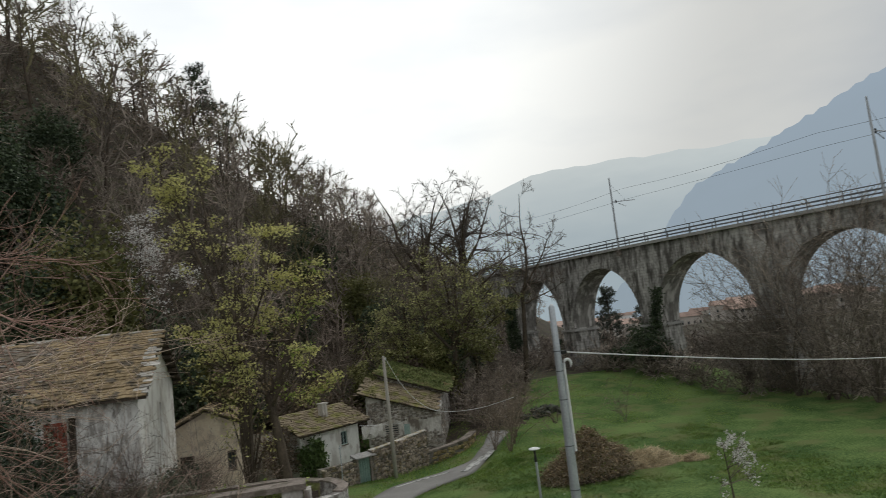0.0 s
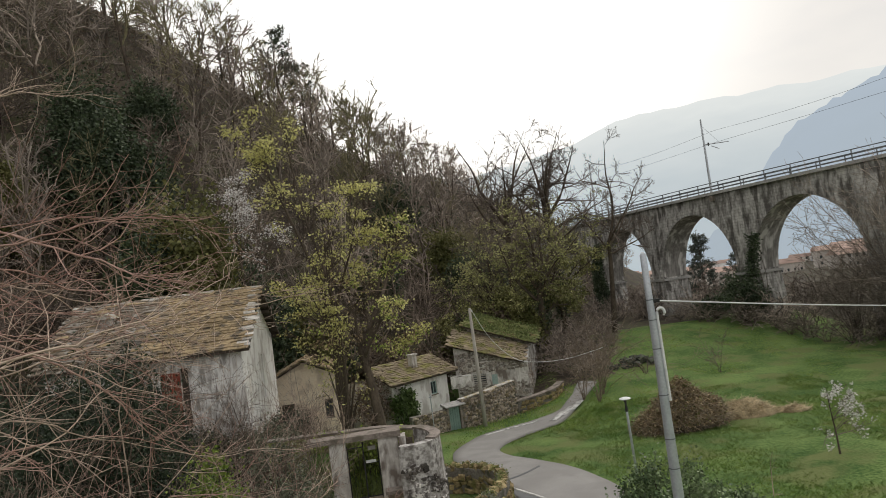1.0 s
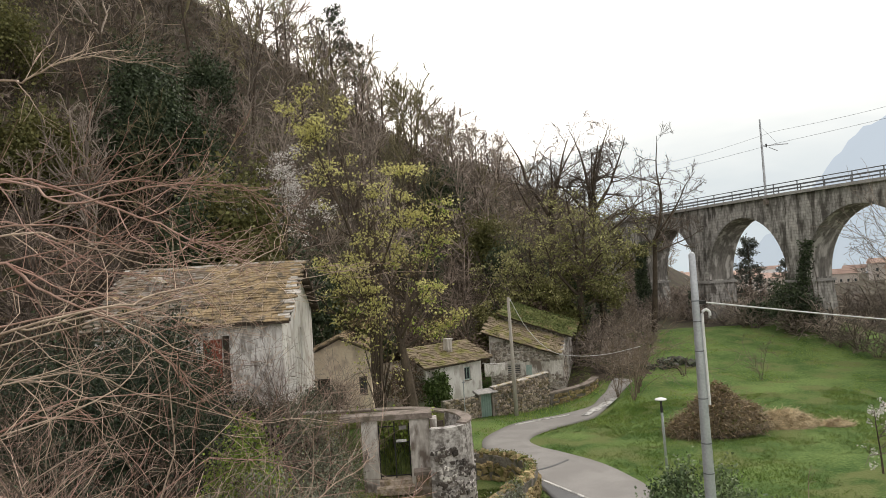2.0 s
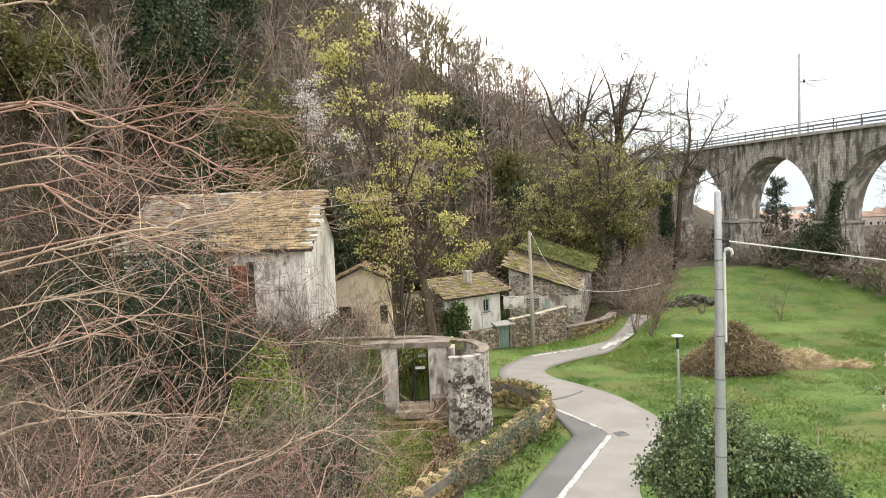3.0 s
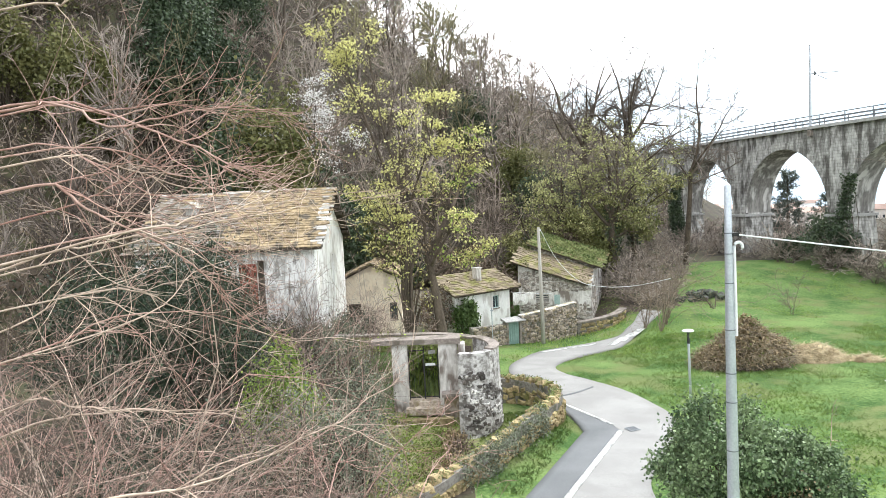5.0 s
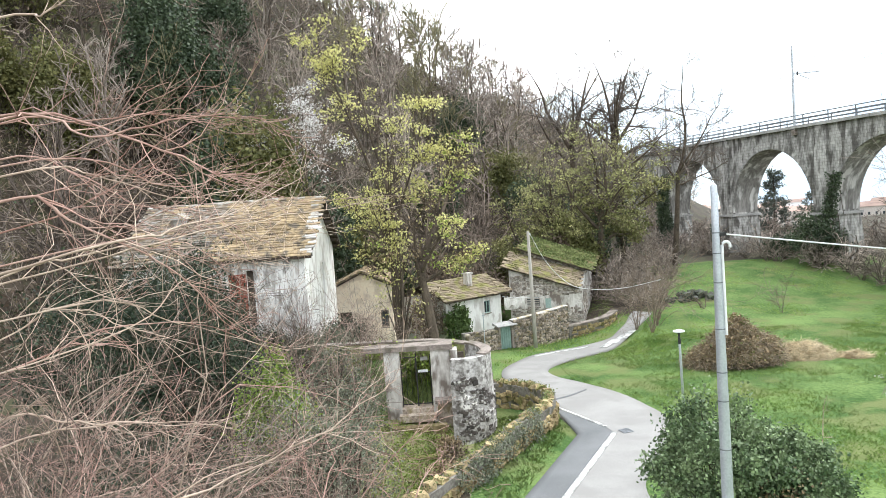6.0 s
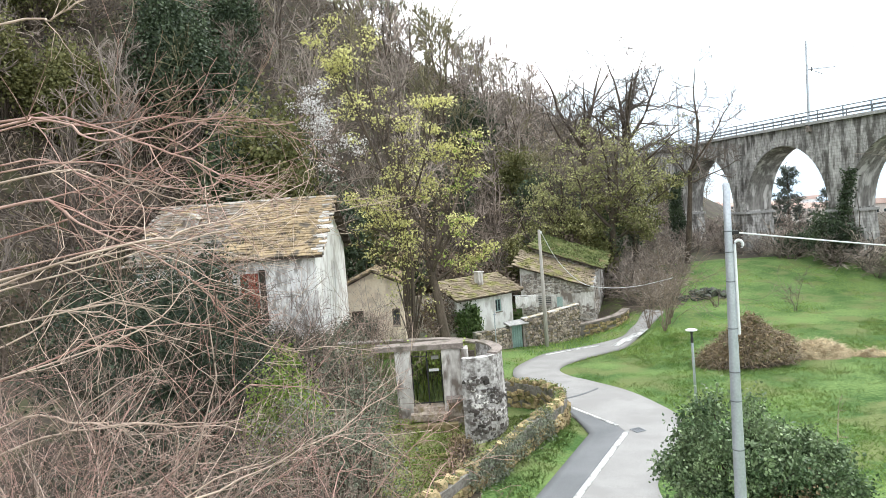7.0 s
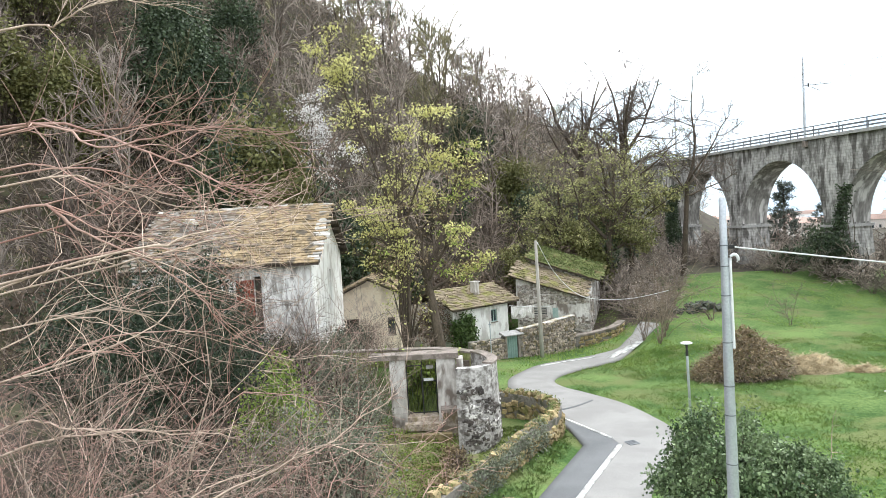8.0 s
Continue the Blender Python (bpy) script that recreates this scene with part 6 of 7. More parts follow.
for k, (x, y, r, h, c) in enumerate(EVER):
    lab = ("dark evergreen tree on the wooded hillside", "olive-green evergreen tree on the hillside", "brown dense thicket behind the cottage")[c]
    evergreen("evergreen_tree" if c < 2 else "thicket", 200 + k, pose(x, y, on_hill(x, y)), (r, r, h), (M_LEAF_IVY, M_LEAF_OLIVE, M_BRUSH_LEAF)[c], 3000 + int(1100 * h), 0.21, lab, "tree" if c < 2 else "shrub", 40, "evergreens of the hillside" if c < 2 else "", 0.26)
for k, (x, y, h, w) in enumerate(((-12.2, 111, 16.5, 5.4), (-8.6, 114, 12.5, 4.8))):
    conifer("pine_tree", 300 + k, pose(x, y, on_hill(x, y)), h, w, "tall dark pine on the hill's skyline", 0.42, 7, "pines on the ridge", M_NEEDLE, 3)
conifer("spruce_tree", 310, pose(40.5, 77.5, on_hill(40.5, 77.5)), 8.8, 2.6, "spruce beyond the viaduct arch, greyed by painted haze", 0.1, 13, "", M_NEEDLE_HAZE)
conifer("spruce_tree", 311, pose(44.5, 77, on_hill(44.5, 77)), 6.5, 2.6, "spruce beyond the viaduct arch, greyed by painted haze", 0.08, 11, "", M_NEEDLE_HAZE)

# big bare trees before the viaduct
BIG_BARE = ((14.0, 66.5, 13.0, (0, 0), ((0.95, 180, 22, 11.0), (0.98, 0, 9, 10.0), (0.9, 250, 14, 9.0), (0.85, 200, 38, 7.5), (0.97, 90, 10, 9.5), (0.88, 350, 35, 7.0))),
            (18.7, 64.5, 13.5, (0, 0), ((0.97, 180, 7, 8.8), (0.98, 0, 14, 8.8), (0.93, 0, 42, 8.6), (0.9, 180, 36, 7.0), (0.95, 270, 22, 7.5), (0.82, 10, 60, 7.0), (0.88, 300, 34, 7.5))),
            (22.4, 61.5, 9.5, (0.05, 0), ((0.98, 0, 17, 10.0), (0.95, 0, 48, 6.5), (0.9, 180, 24, 5.5), (0.97, 300, 30, 7.5), (0.86, 5, 75, 5.5))))
for k, (x, y, rise, sway, leaders) in enumerate(BIG_BARE):
    forked_tree("bare_tree", 400 + k, pose(x, y, on_hill(x, y) - 0.4), 0.42 if k < 2 else 0.3, rise, leaders, "tall leafless tree with dark spreading branches", "bare trees by the viaduct", sway,
                sec=8, tert=7, fine=5, twig=0.022, wob=0.085, up=0.02, reach=0.5, ang=(34, 78), twig_mat=M_TWIG_BIG)
# ivy-clad trees beside the barn
for k, (x, y, r) in enumerate(((14.5, 57.0, 0.42), (11.0, 60.0, 0.34), (17.6, 61.5, 0.34), (8.0, 62.0, 0.3))):
    grow = (1.0, 0.92, 0.9, 0.85)[k]
    fan = [(f, a + 25 * k, tl, ln * grow) for f, a, tl, ln in ((0.95, 180, 24, 9.2), (0.98, 0, 18, 9.6), (0.97, 90, 8, 9.6), (0.8, 200, 46, 7.5), (0.8, -10, 48, 7.5), (0.9, 270, 14, 9.0), (0.6, 170, 66, 5.5), (0.65, 5, 66, 5.5), (0.85, 280, 42, 6.4))]
    t = forked_tree("ivy_clad_tree", 420 + k, pose(x, y, on_hill(x, y) - 0.3), r, 6.2 * grow, fan, "ivy-clad tree with thin olive-green foliage", "ivy-clad trees by the barn",
                    sec=9, tert=6, fine=3, twig=0.017, wob=0.14, up=0.03, reach=0.38, twig_mat=M_TWIG,
                    sprays=(("foliage", M_LEAF_TREE, 330, 17, 0.135, 0.35, lambda p: np.clip(1.15 - p[:, 2] / 14, 0.05, 1)), ("ivy", M_LEAF_OLIVE, 150, 22, 0.15, 0.3, lambda p: np.clip(1.0 - p[:, 2] / 9, 0, 1))))
    rng = np.random.default_rng(440 + k)
    zz = rng.uniform(2.5, 7.0, 1300)
    aa = rng.uniform(0, 2 * math.pi, 1300)
    rr = np.abs(rng.normal(0.45, 0.25, 1300))
    part("trunk_ivy", leaves(rng, np.stack([rr * np.cos(aa), rr * np.sin(aa), zz], 1), 0.13, 0.05, 0.6), M_LEAF_IVY, t, "dark ivy on the trunk")

# two tall trees in young yellow-green leaf
forked_tree("budding_tree", 461, pose(-2.35, 37.7, on_hill(-2.35, 37.7) - 0.3), 0.34, 7.6,
            ((0.98, 180, 7, 11.4), (0.22, 0, 8, 16.6), (0.85, 160, 38, 5.5), (0.7, 255, 35, 5.0), (0.95, 80, 24, 7.0), (0.6, 190, 42, 4.5), (0.92, 340, 18, 8.0)), "tall forked tree with dark branches and young yellow-green leaves", "budding trees behind the gate", (-0.07, 0),
            sec=11, tert=7, fine=4, twig=0.014, wob=0.055, up=0.03, reach=0.27, ang=(24, 58),
            sprays=(("young_foliage", M_LEAF_YELLOW, 430, 17, 0.105, 0.26, lambda p: np.where((p[:, 0] < -0.9) & (p[:, 2] > 12.5), 1.0, np.where((p[:, 0] > 0.9) & (p[:, 2] > 9.5) & (p[:, 2] < 15.2), 0.8, np.where(p[:, 2] > 15.0, 0.05, np.where(p[:, 2] < 8, 0.14, 0.5))))),))
forked_tree("budding_tree", 463, pose(-0.4, 35.9, on_hill(-0.4, 35.9) - 0.3), 0.34, 6.4,
            ((0.98, 0, 21, 7.0), (0.95, 12, 36, 6.4), (0.92, 180, 12, 4.2), (0.85, 60, 36, 4.5), (0.9, 300, 42, 4.4), (0.8, 185, 50, 3.6), (0.82, 350, 62, 3.6)), "dark-stemmed tree with sprays of fresh yellow-green leaves", "budding trees behind the gate", (0.0, 0),
            sec=9, tert=6, fine=4, twig=0.012, wob=0.1, up=0.06, reach=0.34,
            sprays=(("young_foliage", M_LEAF_YELLOW, 120, 15, 0.105, 0.28, lambda p: np.where((p[:, 0] > 0.8) & (p[:, 2] > 6), 1.0, 0.12)), ("green_foliage", M_LEAF_SPRING, 40, 15, 0.105, 0.24, lambda p: np.where(p[:, 0] > 0.2, 1.0, 0.2)), ("dry_foliage", M_LEAF_DRY, 80, 10, 0.1, 0.28, lambda p: np.where(p[:, 2] < 7, 0.9, 0.1))))
# climbing green on the second tree, ivy bush by the cottage
evergreen("climbing_shrub", 490, pose(-2.3, 35.6, 0.4), (1.2, 1.1, 4.4), M_LEAF_YELLOW, 650, 0.1, "yellow-green climber round the tree trunks", "shrub", 26)
evergreen("ivy_bush", 492, pose(0.95, 43.9, -1.5), (0.8, 0.6, 1.75), M_LEAF_MID, 3400, 0.12, "rounded green ivy bush on the cottage wall", "bush", 26)
evergreen("green_shrub", 493, pose(-1.2, 26.3, 0.3), (1.3, 0.8, 1.3), M_LEAF_GREEN, 300, 0.1, "fresh green growth behind the garden gate", "shrub", 30)
evergreen("thicket", 494, pose(-1.0, 44.2, -1.4), (1.3, 0.9, 2.3), M_BRUSH_LEAF, 2600, 0.1, "brown withered thicket beside the cottage", "shrub", 30)
# cherry in white blossom
forked_tree("blossoming_tree", 500, pose(-8.7, 46.8, on_hill(-8.7, 46.8)), 0.16, 13.5, ((0.98, 180, 20, 6.0), (0.97, 10, 18, 5.5), (0.9, 200, 45, 4.5), (0.85, 350, 52, 4.5), (0.95, 280, 20, 6.0), (0.8, 180, 62, 3.6), (0.92, 90, 15, 6.0)),
            "slender tree in white blossom on the slope", "", sec=8, tert=6, fine=4, twig=0.012, wob=0.11, reach=0.36, twig_mat=M_TWIG, sprays=(("blossom", M_BLOSSOM, 560, 6, 0.088, 0.26, lambda p: np.clip(1.2 - np.abs(p[:, 2] - 16.5) / 5, 0.1, 1)),))
bare_tree("blossoming_tree", 501, 2.9, 0.045, pose(16.0, 22.6, on_hill(16.0, 22.6)), "small meadow tree in white blossom", M_TWIG, "", (M_BLOSSOM, 700, 0.06, 0.06, "blossom", 0.0, 2.0),
          prim=12, sec=5, tert=4, spread=(40, 70), reach=0.55, up=0.05, lo=0.3, twig=0.006, wob=0.12)

def shrub_data(seed, stems, h, spread, cane, each=5, twigs=4, thin=0.0, arch=-0.05, wob=0.13, lean=(0, 0), curl=0.05):
    """Many stems from one stool that arch outwards and fork into fine twigs."""
    rng = np.random.default_rng(seed)
    a = rng.uniform(0, 2 * math.pi, stems)
    st = np.stack([np.cos(a), np.sin(a), 0 * a], 1) * rng.uniform(0, 0.3, (stems, 1)) * spread
    wy = np.stack([np.cos(a) * spread, np.sin(a) * spread, np.ones(stems)], 1) * np.array([1, 1, 1.0])
    wy[:, :2] = wy[:, :2] * rng.uniform(0.1, 1.1, (stems, 1)) + np.array(lean)
    bp_, br = limbs(rng, st, wy, h * rng.uniform(0.6, 1.15, stems), cane * rng.uniform(0.6, 1.3, stems), cane * 0.25, 9, wob, arch, curl)
    sp, sr = limbs(rng, *sprout(rng, bp_, br, each, 0.2, 1.0, (20, 65), 0.45, 0.6, 0.4), cane * 0.16, 6, wob * 1.1, arch * 0.6, curl * 1.4)
    br, sr = np.maximum(br, thin * 1.3), np.maximum(sr, thin)
    out = [tubes(bp_, br, 4), tubes(sp, sr, 3)]
    tp, tr = limbs(rng, *sprout(rng, sp, sr, twigs, 0.15, 1.0, (20, 60), 0.5, 0.7, 0.3), cane * 0.12, 3, wob, 0)
    out.append(tubes(tp, np.maximum(tr, max(thin * 0.8, cane * 0.17)), 3))
    return out[0], merge(*out[1:]), tp.reshape(-1, 3)


def shrub(name, seed, m, label, cane_mat, twig_mat, stems=14, h=3.0, spread=0.6, cane=0.012, leaf=None, group="", **kw):
    canes, twigs, ends = shrub_data(seed, stems, h, spread, cane, **kw)
    t = thing(name, m, label, "shrub", group)
    part("stool", canes, cane_mat, t, kind="stuff")
    part("twig_crown", twigs, twig_mat, t, kind="stuff")
    if leaf:
        material, n, size, sprd = leaf
        rng = np.random.default_rng(seed + 7)
        part("foliage", leaves(rng, ends[rng.integers(0, len(ends), n)], size, sprd, 0.3), material, t)
    return t


# pink-brown shrubs by the lane, sapling and scrub in the meadow
for k, (x, y, h, r) in enumerate(((13.3, 41.0, 6.6, 0.22), (14.2, 42.6, 6.8, 0.22), (12.9, 43.0, 4.2, 0.32), (15.0, 44.6, 4.6, 0.34))):
    shrub("lane_shrub", 540 + k, pose(x, y, on_hill(x, y)), "leafless pinkish-brown shrub beside the lane", M_LANE, M_LANE, 9, h, r * 0.8, 0.024, each=6, twigs=4, thin=0.008)
shrub("sapling", 550, pose(23.2, 44.0, on_hill(23.2, 44)), "thin leafless sapling in the meadow", M_TWIG, M_TWIG, 4, 2.8, 0.35, 0.02, each=8, twigs=5, thin=0.008)
shrub("sapling", 551, pose(11.3, 19.4, on_hill(11.3, 19.4)), "single pale bent stick growing in the meadow", M_CANE, M_CANE, 1, 2.4, 0.05, 0.018, each=2, twigs=2)
shrub("sapling", 552, pose(19.2, 47.2, on_hill(19.2, 47.2)), "dark crooked stump sprouting in the meadow", M_BARK, M_BARK, 4, 1.7, 0.9, 0.06, each=3, twigs=3)
SCRUB = [shrub("scrub", 560 + k, pose(*via(-6 + 9 * k, -2.2, on_hill(*via(-6 + 9 * k, -2.2, 0)[:2]))), "brown leafless scrub at the foot of the viaduct", M_TWIG, M_TWIG_FAR, 12, 3.0 + 0.4 * k, 0.8, 0.022,
               group="scrub along the viaduct", each=5, twigs=3, thin=0.023) for k in range(3)]
srng = random.Random(41)
for s_ in np.arange(-30, 50, 1.9):
    for out_ in (-1.2, -3.4, 6.0, 9.0):
        if srng.random() < (0.85 if out_ < 0 else 0.45):
            x, y, _z = via(s_ + srng.uniform(-0.8, 0.8), out_ + srng.uniform(-0.8, 0.8), 0)
            k_ = srng.uniform(0.6, 1.15) * (1.0 if out_ < 0 else 1.3)
            copy_thing(srng.choice(SCRUB), pose(x, y, on_hill(x, y), 0, 0, srng.uniform(0, 360)) @ Matrix.Diagonal((k_, k_, k_ * 0.85, 1)))
for y in np.arange(49.5, 66, 2.1):
    for x in np.arange(13.5, 17.0 + 0.4 * (y - 48.6), 2.1):
        px_, py_ = x + srng.uniform(-0.7, 0.7), y + srng.uniform(-0.7, 0.7)
        k_ = srng.uniform(0.6, 1.05)
        copy_thing(srng.choice(SCRUB), pose(px_, py_, on_hill(px_, py_), 0, 0, srng.uniform(0, 360)) @ Matrix.Diagonal((k_, k_, k_ * 0.8, 1)))
# tall bare thicket at the right of the meadow
for k, (s_, o_, h) in enumerate(((-8.5, -3.0, 11.0), (-11.5, -3.5, 13.0), (-14.5, -4.5, 13.5), (-17.5, -3.5, 13.0), (-4.5, -2.5, 7.5), (-21.0, -4.0, 12.0), (-24.5, -4.0, 12.0))):
    x, y, _z = via(s_, o_, 0)
    shrub("tall_bare_thicket", 520 + k, pose(x, y, on_hill(x, y)), "tall leafless thicket growing against the viaduct", M_TWIG, M_TWIG_FAR, 24, h, 0.4, 0.05, None, "tall thickets by the viaduct", each=9, twigs=6, thin=0.014, arch=0.03, wob=0.12)
evergreen("evergreen_shrub", 580, pose(*via(6.0, -2.0, on_hill(*via(6.0, -2.0, 0)[:2]))), (2.4, 1.6, 2.6), M_LEAF_IVY, 3600, 0.14, "dark evergreen shrub against the viaduct pier", "shrub", 30)
evergreen("evergreen_shrub", 581, pose(*via(9.5, -2.2, on_hill(*via(9.5, -2.2, 0)[:2]))), (1.6, 1.3, 1.5), M_LEAF_IVY, 2600, 0.14, "dark evergreen shrub against the viaduct pier", "shrub", 24)


def pier_ivy(seed, s0, s1, z1, n, label):
    """Ivy that clings to a pier: a mat of leaves on its face, thinning and narrowing upwards, with a few stems."""
    rng = np.random.default_rng(seed)
    base = via((s0 + s1) / 2, 0, 0)
    gz_ = on_hill(base[0], base[1])
    t = thing("pier_ivy", pose(base[0], base[1], gz_), label, "ivy", "ivy on the viaduct piers")
    u, h = rng.random(n), rng.random(n) ** 1.25
    mid_, half = (s0 + s1) / 2, (s1 - s0) / 2
    sway = mid_ + 0.4 * half * np.sin(h * 5 + seed)
    ss = sway + half * (1.05 - 0.65 * h) * (2 * u - 1) + rng.normal(0, 0.12, n)
    zz = gz_ + h * (z1 - gz_)
    at = np.array([via(a, -0.16 - abs(d), z) for a, z, d in zip(ss, zz, rng.normal(0.12, 0.22, n))])
    part("foliage", leaves(rng, at - np.array([base[0], base[1], gz_]), 0.15, 0.04, 0.5), M_LEAF_IVY, t)
    stems = Mesh()
    for k in range(5):
        pts = [via(s0 + (s1 - s0) * (k + 0.5) / 5 + 0.15 * math.sin(q * 1.3 + k), -0.15, gz_ + (z1 - gz_) * 0.8 * q / 6) for q in range(7)]
        stems.tube([(x - base[0], y - base[1], z - gz_) for x, y, z in pts], [0.05 - 0.006 * q for q in range(7)], 5)
    part("stem", stems, M_BARK, t)
    return t


pier_ivy(582, 20.2, 22.0, 4.6, 1500, "dark ivy climbing the foot of a viaduct pier")
pier_ivy(583, 29.0, 33.2, 10.6, 6500, "thick dark ivy covering a viaduct pier and arch")
pier_ivy(584, 4.7, 7.0, 9.2, 2300, "dark ivy climbing a viaduct pier")

# laurel bush in front of the steel pole
for k, (x, y, r, h) in enumerate(((5.7, 13.9, 1.45, 1.95), (7.3, 14.1, 1.25, 1.45))):
    evergreen("laurel_bush", 600 + k, pose(x, y, on_hill(x, y)), (r, 1.2, h), M_LEAF_LAUREL, 20000, 0.056, "dense glossy dark-green laurel bush", "bush", 44, "", 0.115)

evergreen("withered_shrub", 604, pose(7.0, 13.3, on_hill(7.0, 13.3)), (0.7, 0.5, 1.15), M_LEAF_DRY, 700, 0.05, "withered brown sprays beside the laurel", "shrub", 20, "", 0.2)

# brushwood heap and hay in the meadow
def heap_shape(dx):
    """Uneven ridge of the heap: a low shoulder towards the lane, steep at the other end."""
    return np.interp(dx, [-2.5, -1.5, -0.6, 0.3, 1.2, 2.0, 2.5], [0.4, 0.5, 0.92, 1.08, 1.0, 0.95, 0.7]) * (1 + 0.13 * np.sin(dx * 3.1 + 1.0) + 0.08 * np.sin(dx * 7.3))


rng = np.random.default_rng(620)
n = 5200
a, r = rng.uniform(0, 2 * math.pi, n), np.sqrt(rng.random(n))
hx, hy = 14.2 + 2.3 * r * np.cos(a), 31.6 + 1.4 * r * np.sin(a)
top = 1.85 * np.sqrt(np.clip(1 - r ** 2.1, 0, 1)) * heap_shape(hx - 14.2)
st = np.stack([hx, hy, ground_z(hx, hy) + top * rng.uniform(0.75, 1.0, n)], 1)
wy = np.stack([np.cos(a), np.sin(a), rng.normal(-0.25, 0.4, n)], 1) + rng.normal(0, 0.6, (n, 3))
bp_, br = limbs(rng, st, wy, rng.uniform(0.25, 0.75, n), np.full(n, 0.009), 0.005, 4, 0.35, -0.12)
heap = thing("brushwood_heap", pose(14.2, 31.6, 0), "brown heap of cut brushwood in the meadow", "brushwood heap")
core = Mesh()
hv, hf = [], []
for i in range(9):
    rr = i / 8
    for k in range(28):
        t_ = k / 28 * 2 * math.pi
        px_, py_ = 14.2 + 2.22 * rr * math.cos(t_), 31.6 + 1.35 * rr * math.sin(t_)
        hv.append((px_ - 14.2, py_ - 31.6, float(ground_z(px_, py_)) - 0.05 + 1.68 * max(0, 1 - rr ** 2.1) ** 0.5 * float(heap_shape(px_ - 14.2))))
for i in range(8):
    hf += [(i * 28 + k, (i + 1) * 28 + k, (i + 1) * 28 + (k + 1) % 28, i * 28 + (k + 1) % 28) for k in range(28)]
core.add(hv, hf)
part("core", core, M_SOIL, heap, smooth=True)
v_, f_ = tubes(bp_, br, 3)
part("brush", (v_ - np.array([14.2, 31.6, 0]), f_), M_BRUSH_STICK, heap)
pick = rng.integers(0, n, 300)
hp, hr = limbs(rng, st[pick], wy[pick] * np.array([1, 1, 0.5]), rng.uniform(0.4, 0.9, 300), np.full(300, 0.008), 0.005, 4, 0.25, -0.15)
v_, f_ = tubes(hp, hr, 3)
part("straw", (v_ - np.array([14.2, 31.6, 0]), f_), M_HAY, heap, "dry pale straw")
part("leaf_litter", leaves(rng, np.repeat(st, 4, 0) - np.array([14.2, 31.6, 0]), 0.09, 0.12, 0.2), M_LEAF_DRY, heap)
part("weed_cover", leaves(rng, st[::2] - np.array([14.2, 31.6, 0]), 0.09, 0.15, 0.2), M_LEAF_OLIVE, heap)


def hay(name, x, y, rx, ry, h, seed, n):
    rng = np.random.default_rng(seed)
    a, r = rng.uniform(0, 2 * math.pi, n), np.sqrt(rng.random(n))
    hx, hy = rx * r * np.cos(a), ry * r * np.sin(a)
    gz_ = ground_z(x + hx, y + hy)
    st = np.stack([hx, hy, gz_ + h * (1 - r ** 2) * rng.uniform(0.3, 1, n)], 1)
    wy = rng.normal(0, 1, (n, 3)) * np.array([1, 1, 0.25])
    bp_, br = limbs(rng, st, wy, rng.uniform(0.15, 0.45, n), np.full(n, 0.009), 0.006, 3, 0.3, -0.15)
    t = thing(name, pose(x, y, 0), "flattened heap of dry straw-coloured hay", "hay heap", "hay in the meadow")
    part("straw", tubes(bp_, br, 3), M_HAY, t)
    return t


hay("hay_heap", 17.8, 32.0, 1.7, 1.2, 0.85, 640, 8000)
hay("hay_heap", 20.0, 31.3, 0.8, 0.5, 0.3, 641, 1500)

# grass: blades in tufts over the meadow and the verges
rng = np.random.default_rng(700)
TUFT = np.array([[0.5 * noise.noise((a * 0.23, b * 0.23, 11.0)) + 0.8 * noise.noise((a * 0.7, b * 0.7, 4.0)) for b in range(89)] for a in range(97)])


def blades(n, x0, x1, y0, y1, h, keep=None, wide=0.012):
    x, y = rng.uniform(x0, x1, n), rng.uniform(y0, y1, n)
    ok = (off_road(x, y) > 0.12) & (rng.random(n) < np.clip(0.7 + 1.0 * TUFT[(x * 5).astype(int) % 97, (y * 5).astype(int) % 89], 0.08, 1))
    if keep is not None:
        ok &= keep(x, y)
    x, y = x[ok], y[ok]
    m = len(x)
    c = np.stack([x, y, surface_z(x, y) - 0.02], 1)
    a = rng.uniform(0, 2 * math.pi, m)
    d = np.stack([np.cos(a), np.sin(a), 0 * a], 1)
    lean_ = rng.normal(0, 0.35, (m, 3)) * np.array([1, 1, 0]) + np.array([0, 0, 1])
    hh = (h * rng.uniform(0.5, 1.5, m))[:, None]
    w = (wide * rng.uniform(0.7, 1.4, m))[:, None]
    v = np.stack([c - d * w, c + d * w, c + lean_ * hh * 0.6 + d * w * 0.7 + d * 0.03, c + lean_ * hh + d * 0.09], 1)
    return v.reshape(-1, 3), np.arange(4 * m).reshape(m, 4)


meadow = merge(blades(120000, 6, 26, 16, 40, 0.08, wide=0.017), blades(45000, 10, 34, 38, 62, 0.065, wide=0.028), blades(22000, 0.8, 4.8, 17, 25, 0.085, wide=0.014),
               blades(9000, 2.0, 14, 36, 48, 0.16, wide=0.025), blades(5000, -2.6, 0.6, 17.5, 30, 0.09, wide=0.016))
tagged(part("grass", meadow, M_GRASS_BLADE, None, kind="stuff"), "bright green spring grass of meadow and verges", "grass")
rng = np.random.default_rng(720)
x, y = rng.uniform(-2.8, 0.4, 260), rng.uniform(17.5, 24, 260)
lc = np.repeat(np.stack([x, y, ground_z(x, y) + 0.03], 1), 30, 0) + rng.normal(0, 1, (7800, 3)) * np.array([0.16, 0.16, 0.05])
tagged(part("ground_ivy", leaves(rng, lc, 0.05, 0, 0), M_LEAF_GREEN, None, kind="stuff"), "low green ground cover on the garden steps", "ground cover")

